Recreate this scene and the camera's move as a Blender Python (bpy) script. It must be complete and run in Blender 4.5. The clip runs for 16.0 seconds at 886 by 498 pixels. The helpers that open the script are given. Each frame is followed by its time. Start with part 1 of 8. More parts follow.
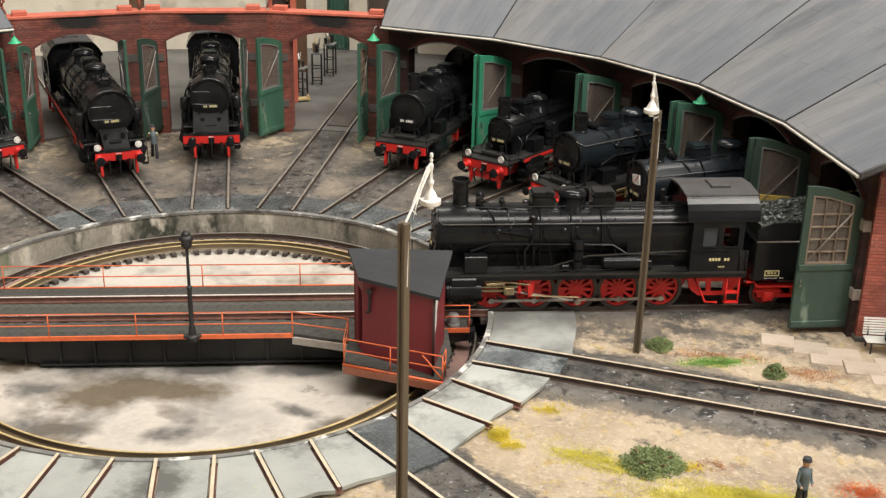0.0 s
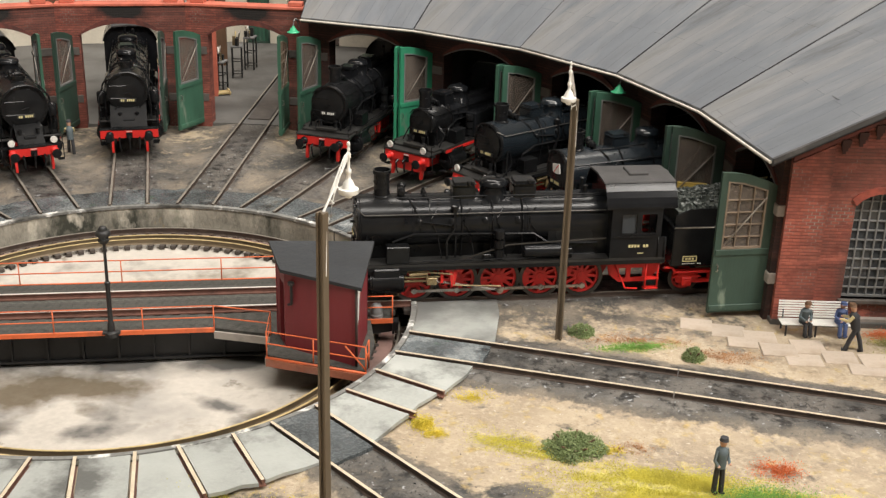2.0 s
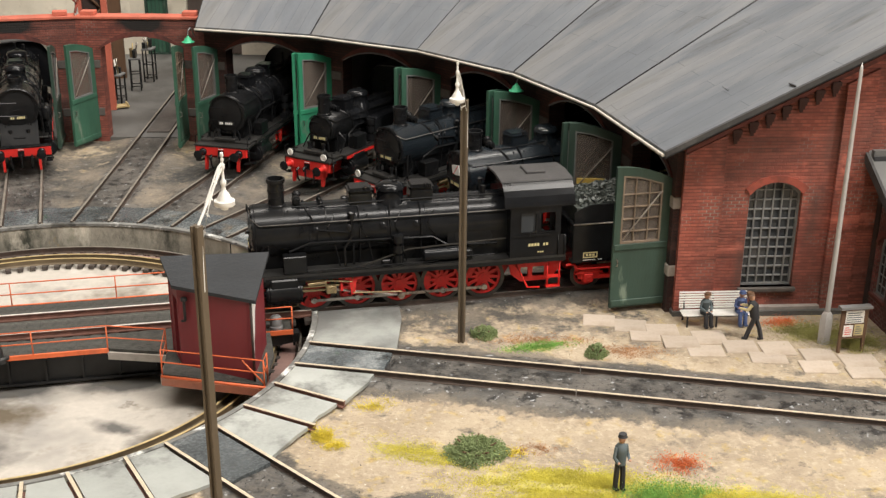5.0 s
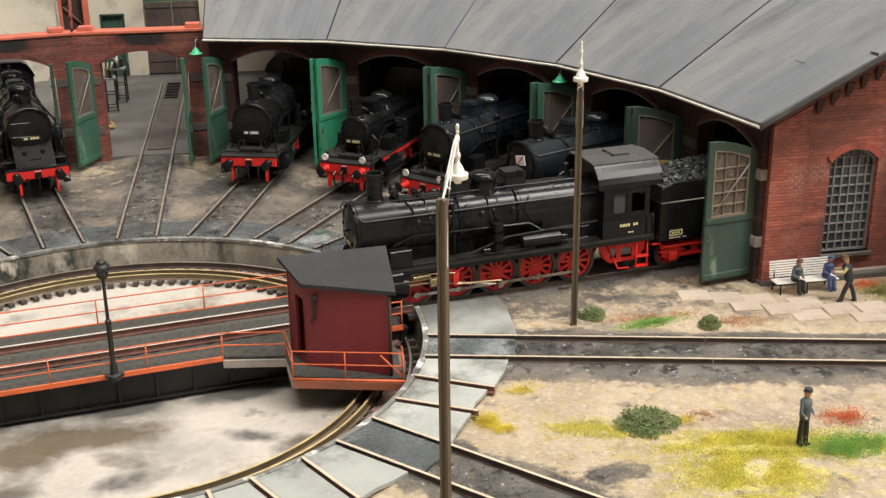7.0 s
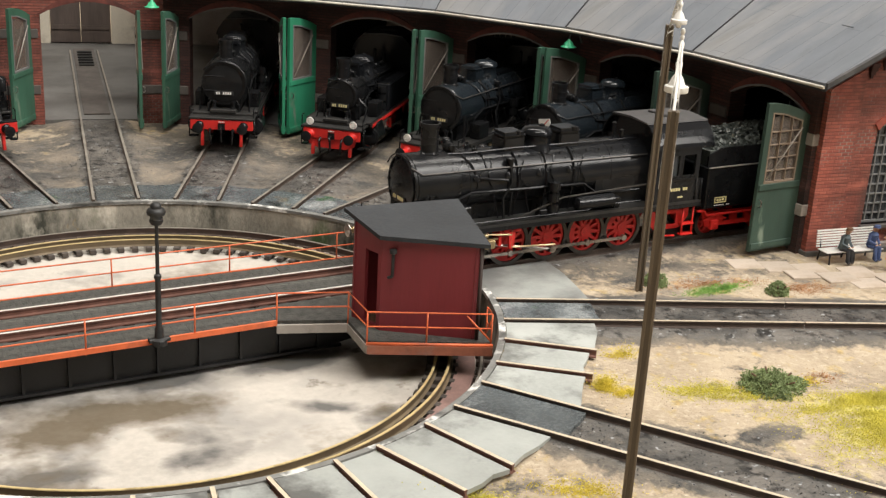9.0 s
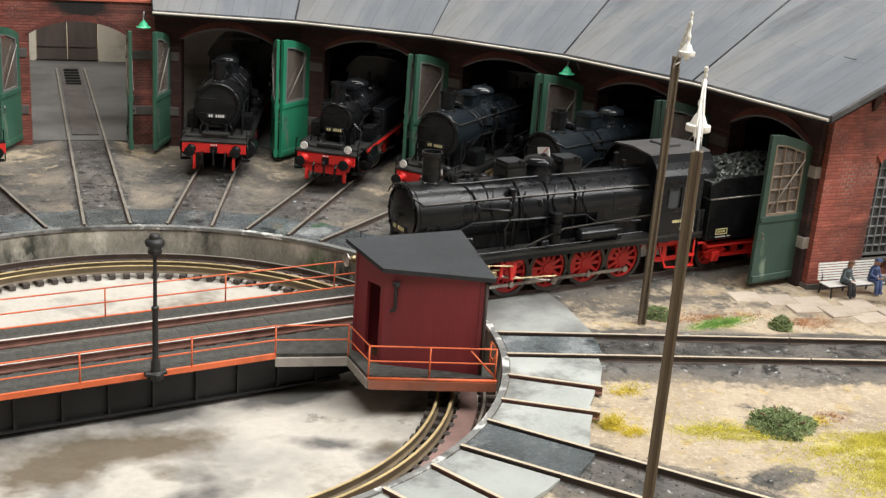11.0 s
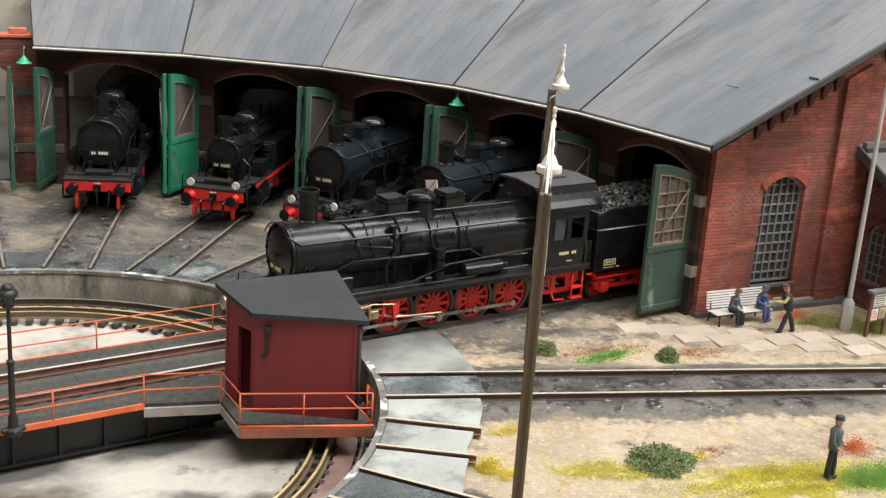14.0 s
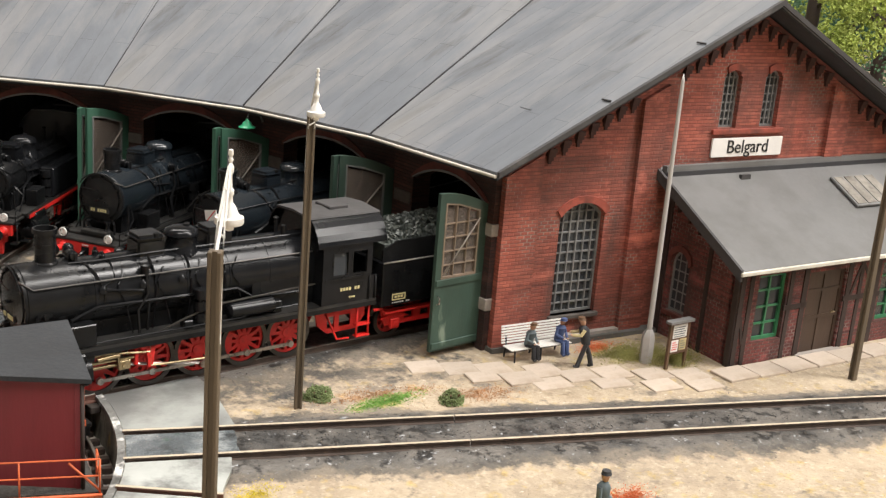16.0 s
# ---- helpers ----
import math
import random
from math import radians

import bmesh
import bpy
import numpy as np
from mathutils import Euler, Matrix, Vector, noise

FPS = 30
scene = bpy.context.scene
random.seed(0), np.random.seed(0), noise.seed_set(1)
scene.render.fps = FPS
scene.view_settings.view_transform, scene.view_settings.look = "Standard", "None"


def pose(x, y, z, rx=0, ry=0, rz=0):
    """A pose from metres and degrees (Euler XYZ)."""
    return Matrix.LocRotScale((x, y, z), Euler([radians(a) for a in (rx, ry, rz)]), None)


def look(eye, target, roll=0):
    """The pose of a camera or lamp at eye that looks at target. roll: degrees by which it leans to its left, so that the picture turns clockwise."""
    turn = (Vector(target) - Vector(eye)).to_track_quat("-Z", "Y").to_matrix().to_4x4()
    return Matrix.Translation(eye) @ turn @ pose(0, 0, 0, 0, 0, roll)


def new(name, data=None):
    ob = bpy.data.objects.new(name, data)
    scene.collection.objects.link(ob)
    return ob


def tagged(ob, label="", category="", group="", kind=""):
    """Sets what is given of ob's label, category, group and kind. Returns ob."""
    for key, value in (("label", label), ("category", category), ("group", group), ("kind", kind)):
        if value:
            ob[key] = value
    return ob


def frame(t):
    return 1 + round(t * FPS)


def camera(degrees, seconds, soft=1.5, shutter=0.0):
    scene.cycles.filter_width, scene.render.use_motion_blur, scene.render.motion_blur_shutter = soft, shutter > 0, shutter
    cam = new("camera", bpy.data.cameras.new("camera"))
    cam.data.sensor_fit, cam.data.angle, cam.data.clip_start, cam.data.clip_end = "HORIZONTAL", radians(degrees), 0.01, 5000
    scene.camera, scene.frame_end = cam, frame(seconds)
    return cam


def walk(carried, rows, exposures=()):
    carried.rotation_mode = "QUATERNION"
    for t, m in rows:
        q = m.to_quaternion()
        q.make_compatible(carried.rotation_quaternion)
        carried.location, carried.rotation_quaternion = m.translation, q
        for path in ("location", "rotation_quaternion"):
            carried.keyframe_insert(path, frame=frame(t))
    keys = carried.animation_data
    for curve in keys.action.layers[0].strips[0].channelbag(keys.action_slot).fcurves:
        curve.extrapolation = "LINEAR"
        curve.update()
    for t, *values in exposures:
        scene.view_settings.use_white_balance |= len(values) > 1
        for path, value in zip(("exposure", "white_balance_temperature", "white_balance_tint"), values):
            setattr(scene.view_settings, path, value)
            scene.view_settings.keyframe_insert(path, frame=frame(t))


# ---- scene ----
cam = camera(41.80, 16.0, soft=1.35)
PATH = [
    (0, (0.02866, 0.04264, 0.19495), (-0.0026, 1.9037, -0.5368), 1.21),
    (0.5, (0.03095, 0.04225, 0.19427), (0.028, 1.9032, -0.5384), 1.34),
    (1, (0.03086, 0.04296, 0.19379), (0.0565, 1.9009, -0.5461), 1.37),
    (1.5, (0.02933, 0.04319, 0.19351), (0.0859, 1.8994, -0.5491), 1.54),
    (2, (0.03107, 0.04158, 0.19371), (0.1236, 1.8983, -0.5439), 1.65),
    (2.5, (0.035, 0.0418, 0.19464), (0.156, 1.8977, -0.5409), 1.62),
    (3, (0.03931, 0.04441, 0.19397), (0.1872, 1.8982, -0.5419), 1.78),
    (3.2, (0.04235, 0.04431, 0.19433), (0.1995, 1.8972, -0.542), 1.76),
    (5.3, (0.04305, 0.04628, 0.1914), (0.2755, 1.8951, -0.5352), -0.13),
    (5.5, (0.03601, 0.04578, 0.18979), (0.2671, 1.8986, -0.5268), -1.01),
    (6, (0.01195, 0.04414, 0.18783), (0.2739, 1.9064, -0.4928), -1.53),
    (6.5, (-0.01761, 0.04904, 0.18406), (0.3416, 1.8954, -0.4956), -1.20),
    (7, (-0.04925, 0.05968, 0.17866), (0.4094, 1.8804, -0.5103), -0.76),
    (7.5, (-0.0776, 0.06834, 0.17212), (0.4636, 1.8638, -0.5231), 0.06),
    (8, (-0.09698, 0.0848, 0.16344), (0.6084, 1.8221, -0.5325), 2.05),
    (8.5, (-0.11547, 0.10397, 0.14848), (0.6226, 1.8321, -0.5364), 2.60),
    (8.7, (-0.12338, 0.11002, 0.14401), (0.6395, 1.8358, -0.5192), 2.89),
    (11, (-0.1298, 0.12603, 0.14595), (0.6889, 1.8419, -0.4748), 4.27),
    (11.5, (-0.12521, 0.12904, 0.14716), (0.7357, 1.8303, -0.4566), 4.10),
    (12, (-0.12076, 0.12995, 0.14798), (0.7632, 1.8209, -0.4514), 3.94),
    (12.5, (-0.11599, 0.13191, 0.14862), (0.7823, 1.8176, -0.4444), 3.99),
    (13, (-0.11464, 0.13169, 0.14879), (0.7922, 1.8155, -0.4364), 4.03),
    (13.5, (-0.11348, 0.13085, 0.14824), (0.8023, 1.8109, -0.4338), 4.06),
    (14, (-0.11073, 0.12694, 0.14986), (0.817, 1.8022, -0.4269), 3.97),
    (14.5, (-0.1051, 0.12136, 0.15482), (0.8399, 1.7886, -0.4172), 3.83),
    (15, (-0.0886, 0.1235, 0.15544), (0.9019, 1.7651, -0.4137), 4.06),
    (15.5, (-0.06992, 0.13015, 0.15307), (0.9843, 1.734, -0.4093), 4.55),
    (16, (-0.06166, 0.13453, 0.1535), (1.0319, 1.7158, -0.3976), 4.65),
]
walk(cam, [(t, look(eye, target, roll)) for t, eye, target, roll in PATH],
     [(0.0, -0.03, 6400, 10), (8.0, 0.02, 6380, 10), (11.5, 0.08, 5990, 8), (14.5, 0.11, 6030, 9), (16.0, 0.17, 6250, 11)])

# ---- light ----
world = bpy.data.worlds.new("hall_air")
scene.world = world
world.use_nodes = True
world.node_tree.nodes["Background"].inputs[0].default_value = (1.0, 0.95, 0.88, 1)
world.node_tree.nodes["Background"].inputs[1].default_value = 0.30


def area_lamp(name, x, y, z, sx, sy, watts, colour, target):
    data = bpy.data.lights.new(name, "AREA")
    data.shape, data.size, data.size_y, data.energy, data.color = "RECTANGLE", sx, sy, watts, colour
    ob = new(name, data)
    ob.matrix_basis = look((x, y, z), target)
    return ob


area_lamp("unseen_hall_lamp", 0.26, 1.00, 1.45, 1.5, 0.25, 19.6, (1.0, 0.93, 0.84), (0.0, 0.55, 0))
area_lamp("unseen_hall_lamp", 0.20, -0.10, 1.35, 1.5, 0.25, 23.5, (1.0, 0.94, 0.86), (0.1, 0.5, 0))
# fill lamp added to brighten the gable and the right side
area_lamp("unseen_hall_lamp", 1.00, -0.30, 1.10, 0.25, 1.2, 18.5, (1.0, 0.94, 0.86), (0.2, 0.5, 0))

# ---- shapes (millimetres) ----
MM = 0.001
# the middle of the turntable, and of the polygon of the shed
CX, CY = -72.5, 459.3
WX, WY = -84.0, 458.0


def polar(r, deg, x0=WX, y0=WY):
    a = radians(deg)
    return x0 + r * math.cos(a), y0 + r * math.sin(a)


def on_lane(r, deg):
    return polar(r, deg, CX, CY)


def thing(name, x=0, y=0, z=0, rz=0, label="", category="", group="", kind="", rx=0, ry=0):
    ob = new(name)
    ob.empty_display_size = 0.005
    ob.matrix_basis = pose(x * MM, y * MM, z * MM, rx, ry, rz)
    return tagged(ob, label, category, group, kind)


def mesh_of(name, bm, materials):
    bmesh.ops.scale(bm, vec=(MM, MM, MM), verts=bm.verts)
    for e in bm.edges:
        if len(e.link_faces) == 2 and e.calc_face_angle(0.0) > 0.8:
            e.smooth = False
    me = bpy.data.meshes.new(name)
    bm.to_mesh(me)
    bm.free()
    for m in materials if isinstance(materials, (list, tuple)) else [materials]:
        me.materials.append(m)
    return me


def part(name, bm, material, parent, label=""):
    ob = new(name, mesh_of(name, bm, material))
    ob.parent = parent
    return tagged(ob, label)


def put(name, me, parent, x=0, y=0, z=0, rx=0, ry=0, rz=0, label=""):
    ob = new(name, me)
    ob.parent = parent
    ob.matrix_basis = pose(x * MM, y * MM, z * MM, rx, ry, rz)
    return tagged(ob, label)


def single(name, bm, material, x=0, y=0, z=0, rz=0, label="", category="", group="", kind=""):
    ob = new(name, mesh_of(name, bm, material))
    ob.matrix_basis = pose(x * MM, y * MM, z * MM, 0, 0, rz)
    return tagged(ob, label, category, group, kind)


def box(bm, x0, x1, y0, y1, z0, z1, bev=0.0, mi=0, seg=1):
    vs = [bm.verts.new((x, y, z)) for x in (x0, x1) for y in (y0, y1) for z in (z0, z1)]
    fs = [bm.faces.new([vs[i] for i in f]) for f in
          ((0, 1, 3, 2), (4, 6, 7, 5), (0, 4, 5, 1), (2, 3, 7, 6), (0, 2, 6, 4), (1, 5, 7, 3))]
    for f in fs:
        f.material_index = mi
    if bev:
        es = list({e for f in fs for e in f.edges})
        bmesh.ops.bevel(bm, geom=es, offset=bev, segments=seg, affect="EDGES", clamp_overlap=True)
    return bm


def ring_frame(p0, p1):
    d = (Vector(p1) - Vector(p0)).normalized()
    a = d.orthogonal().normalized() if abs(d.z) > 0.9 else d.cross(Vector((0, 0, 1))).normalized()
    return a, d.cross(a).normalized()


def cyl(bm, p0, p1, r0, r1=None, seg=14, caps=True, mi=0):
    r1 = r0 if r1 is None else r1
    a, b = ring_frame(p0, p1)
    rings = []
    for p, r in ((p0, r0), (p1, r1)):
        rings.append([bm.verts.new(Vector(p) + a * r * math.cos(2 * math.pi * i / seg) + b * r * math.sin(2 * math.pi * i / seg)) for i in range(seg)])
    for i in range(seg):
        f = bm.faces.new((rings[0][i], rings[0][(i + 1) % seg], rings[1][(i + 1) % seg], rings[1][i]))
        f.smooth, f.material_index = True, mi
    if caps:
        bm.faces.new(rings[0][::-1]).material_index = mi
        bm.faces.new(rings[1]).material_index = mi
    return bm


def lathe(bm, profile, centre=(0, 0, 0), axis="z", seg=20, mi=0):
    def at(r, h, i):
        c, s = r * math.cos(2 * math.pi * i / seg), r * math.sin(2 * math.pi * i / seg)
        p = (c, s, h) if axis == "z" else (h, c, s) if axis == "x" else (c, h, s)
        return Vector(centre) + Vector(p)
    rings = []
    for r, h in profile:
        rings.append([bm.verts.new(at(0, h, 0))] if r < 1e-6 else [bm.verts.new(at(r, h, i)) for i in range(seg)])
    for A, B in zip(rings, rings[1:]):
        for i in range(seg):
            j = (i + 1) % seg
            vs = [A[i % len(A)], A[j % len(A)], B[j % len(B)], B[i % len(B)]]
            vs = [v for k, v in enumerate(vs) if v not in vs[:k]]
            if len(vs) > 2:
                f = bm.faces.new(vs)
                f.smooth, f.material_index = True, mi
    bmesh.ops.recalc_face_normals(bm, faces=bm.faces)
    return bm


def tube(bm, pts, r, seg=6, mi=0):
    pts = [Vector(p) for p in pts]
    rings = []
    for k, p in enumerate(pts):
        d = (pts[min(k + 1, len(pts) - 1)] - pts[max(k - 1, 0)]).normalized()
        a, b = ring_frame((0, 0, 0), d)
        rings.append([bm.verts.new(p + a * r * math.cos(2 * math.pi * i / seg) + b * r * math.sin(2 * math.pi * i / seg)) for i in range(seg)])
    for A, B in zip(rings, rings[1:]):
        for i in range(seg):
            f = bm.faces.new((A[i], A[(i + 1) % seg], B[(i + 1) % seg], B[i]))
            f.smooth, f.material_index = True, mi
    bm.faces.new(rings[0][::-1]).material_index = mi
    bm.faces.new(rings[-1]).material_index = mi
    return bm


def prism(bm, pts, lo, hi, plane="xz", mi=0):
    """A solid from an outline in a plane, from lo to hi across it."""
    def at(p, h):
        return (p[0], h, p[1]) if plane == "xz" else (p[0], p[1], h) if plane == "xy" else (h, p[0], p[1])
    A = [bm.verts.new(at(p, lo)) for p in pts]
    B = [bm.verts.new(at(p, hi)) for p in pts]
    fs = [bm.faces.new(A), bm.faces.new(B[::-1])]
    for i in range(len(pts)):
        j = (i + 1) % len(pts)
        fs.append(bm.faces.new((A[i], B[i], B[j], A[j])))
    for f in fs:
        f.material_index = mi
    bmesh.ops.recalc_face_normals(bm, faces=fs)
    return bm


def inside(p, poly):
    c = False
    for (x0, y0), (x1, y1) in zip(poly, poly[1:] + poly[:1]):
        if (y0 > p[1]) != (y1 > p[1]) and p[0] < (x1 - x0) * (p[1] - y0) / (y1 - y0) + x0:
            c = not c
    return c


def slab(bm, outline, holes, lo, hi, plane="xz", mi=0):
    """A wall from an outline with real openings through it."""
    from mathutils.geometry import delaunay_2d_cdt
    pts, edges = [], []
    for loop in [outline, *holes]:
        n = len(pts)
        pts += [Vector(p) for p in loop]
        edges += [(n + i, n + (i + 1) % len(loop)) for i in range(len(loop))]
    vs, es, fs, *_ = delaunay_2d_cdt(pts, edges, [], 0, 1e-5)

    def at(p, h):
        return (p[0], h, p[1]) if plane == "xz" else (p[0], p[1], h) if plane == "xy" else (h, p[0], p[1])
    A, B = [bm.verts.new(at(p, lo)) for p in vs], [bm.verts.new(at(p, hi)) for p in vs]
    made, count = [], {}
    for f in fs:
        m = sum((vs[i] for i in f), Vector((0, 0))) / len(f)
        if not inside(m, list(outline)) or any(inside(m, list(q)) for q in holes):
            continue
        made += [bm.faces.new([A[i] for i in f]), bm.faces.new([B[i] for i in f[::-1]])]
        for i, j in zip(f, list(f[1:]) + [f[0]]):
            count.setdefault((min(i, j), max(i, j)), []).append((i, j))
    for key, uses in count.items():
        if len(uses) == 1:
            i, j = uses[0]
            made.append(bm.faces.new((A[i], A[j], B[j], B[i])))
    for v in A + B:
        if not v.link_faces:
            bm.verts.remove(v)
    for f in made:
        f.material_index = mi
    bmesh.ops.recalc_face_normals(bm, faces=made)
    return bm


def arch(x0, x1, z0, spring, crown, n=10):
    """The outline of an opening with a segmental head."""
    w, rise = (x1 - x0) / 2, crown - spring
    R = (w * w + rise * rise) / (2 * rise)
    half = math.asin(min(1, w / R))
    mid = (x0 + x1) / 2
    top = [(mid + R * math.sin(half - 2 * half * i / n), crown - R + R * math.cos(half - 2 * half * i / n)) for i in range(n + 1)]
    return [(x0, z0), (x1, z0)] + top


def B():
    return bmesh.new()


# ---- materials ----
def material(name, base, rough=0.6, metal=0.0, vary=0.25, scale=120.0, bump=0.15, fine=900.0, dirt=None, dirt_amount=0.4, dirt_scale=45.0, spec=0.5, stretch=(1, 1, 1), obj_var=0.0, coat=0.0, hard=None, patches=()):
    """A surface with a broad and a fine variation, dirt with a shape of its own and a fine relief."""
    m = bpy.data.materials.new(name)
    m.use_nodes = True
    N, L = m.node_tree.nodes, m.node_tree.links
    bsdf = N["Principled BSDF"]
    bsdf.inputs["Roughness"].default_value, bsdf.inputs["Metallic"].default_value = rough, metal
    bsdf.inputs["Specular IOR Level"].default_value = spec
    bsdf.inputs["Coat Weight"].default_value = coat
    co = N.new("ShaderNodeTexCoord")
    mp = N.new("ShaderNodeMapping")
    mp.inputs["Scale"].default_value = stretch
    L.new(co.outputs["Object"], mp.inputs["Vector"])

    def noise_node(s, detail, w=0.6):
        t = N.new("ShaderNodeTexNoise")
        t.inputs["Scale"].default_value, t.inputs["Detail"].default_value, t.inputs["Roughness"].default_value = s, detail, w
        L.new(mp.outputs["Vector"], t.inputs["Vector"])
        return t.outputs["Fac"]

    def ramp(fac, lo, hi):
        r = N.new("ShaderNodeMapRange")
        r.inputs["From Min"].default_value, r.inputs["From Max"].default_value = lo, hi
        L.new(fac, r.inputs["Value"])
        return r.outputs["Result"]

    def mix(fac, a, b):
        x = N.new("ShaderNodeMix")
        x.data_type = "RGBA"
        for sock, val in ((x.inputs[0], fac), (x.inputs[6], a), (x.inputs[7], b)):
            if isinstance(val, bpy.types.NodeSocket):
                L.new(val, sock)
            else:
                sock.default_value = val if not isinstance(val, tuple) else (*val, 1)
        return x.outputs[2]
    dark = tuple(max(0, c * (1 - vary)) for c in base)
    light = tuple(min(1, c * (1 + vary)) for c in base)
    broad = noise_node(scale, 4)
    small = noise_node(fine, 3)
    col = mix(ramp(broad, 0.3, 0.7), dark, light)
    col = mix(ramp(small, 0.35, 0.75), col, mix(0.5, col, light))
    if dirt:
        d = ramp(noise_node(dirt_scale, 6, 0.65), *(hard or (0.72 - 0.35 * dirt_amount, 0.85 - 0.2 * dirt_amount)))
        col = mix(d, col, dirt)
    for colour, size, lo, hi in patches:
        col = mix(ramp(noise_node(size, 5, 0.6), lo, hi), col, colour)
    if obj_var:
        info = N.new("ShaderNodeObjectInfo")
        hs = N.new("ShaderNodeHueSaturation")
        L.new(ramp(info.outputs["Random"], 0, 1), hs.inputs["Value"])
        hs.inputs["Value"].default_value = 1
        r2 = N.new("ShaderNodeMapRange")
        r2.inputs["To Min"].default_value, r2.inputs["To Max"].default_value = 1 - obj_var, 1 + obj_var
        L.new(info.outputs["Random"], r2.inputs["Value"])
        L.new(r2.outputs["Result"], hs.inputs["Value"])
        L.new(col, hs.inputs["Color"])
        col = hs.outputs["Color"]
    L.new(col, bsdf.inputs["Base Color"])
    rr = N.new("ShaderNodeMapRange")
    rr.inputs["To Min"].default_value, rr.inputs["To Max"].default_value = max(0.05, rough - min(0.12, 0.3 * rough)), min(1, rough + min(0.12, 0.3 * rough))
    L.new(small, rr.inputs["Value"])
    L.new(rr.outputs["Result"], bsdf.inputs["Roughness"])
    if bump:
        bp = N.new("ShaderNodeBump")
        bp.inputs["Strength"].default_value, bp.inputs["Distance"].default_value = bump, 0.0006
        L.new(small, bp.inputs["Height"])
        L.new(bp.outputs["Normal"], bsdf.inputs["Normal"])
    m["made"] = 1
    return m


def stain_layers(m, layers):
    """Lays stains and painted shade with ragged edges over a material, where the mesh says how thick they lie."""
    N, L = m.node_tree.nodes, m.node_tree.links
    socket = N["Principled BSDF"].inputs["Base Color"]
    col = socket.links[0].from_socket
    co = N.new("ShaderNodeTexCoord")
    for layer, tone, size in layers:
        at, add = N.new("ShaderNodeAttribute"), N.new("ShaderNodeMath")
        at.attribute_name, add.operation = layer, "ADD"
        L.new(at.outputs["Fac"], add.inputs[0])
        for k, (s, amount) in enumerate(((size, 0.5), (size * 6, 0.16))):
            t, r = N.new("ShaderNodeTexNoise"), N.new("ShaderNodeMapRange")
            t.inputs["Scale"].default_value, t.inputs["Detail"].default_value = s, 5
            L.new(co.outputs["Object"], t.inputs["Vector"])
            for key, v in zip(("From Min", "From Max", "To Min", "To Max"), (0.3, 0.7, -amount, amount)):
                r.inputs[key].default_value = v
            L.new(t.outputs["Fac"], r.inputs["Value"])
            if k == 0:
                L.new(r.outputs["Result"], add.inputs[1])
                total = add
            else:
                total = N.new("ShaderNodeMath")
                L.new(add.outputs[0], total.inputs[0])
                L.new(r.outputs["Result"], total.inputs[1])
        edge, x = N.new("ShaderNodeMapRange"), N.new("ShaderNodeMix")
        x.data_type = "RGBA"
        for key, v in zip(("From Min", "From Max", "To Min", "To Max"), (0.12, 0.72, 0.0, 0.92)):
            edge.inputs[key].default_value = v
        L.new(total.outputs[0], edge.inputs["Value"])
        L.new(edge.outputs["Result"], x.inputs[0])
        L.new(col, x.inputs[6])
        x.inputs[7].default_value = (*tone, 1)
        col = x.outputs[2]
    L.new(col, socket)


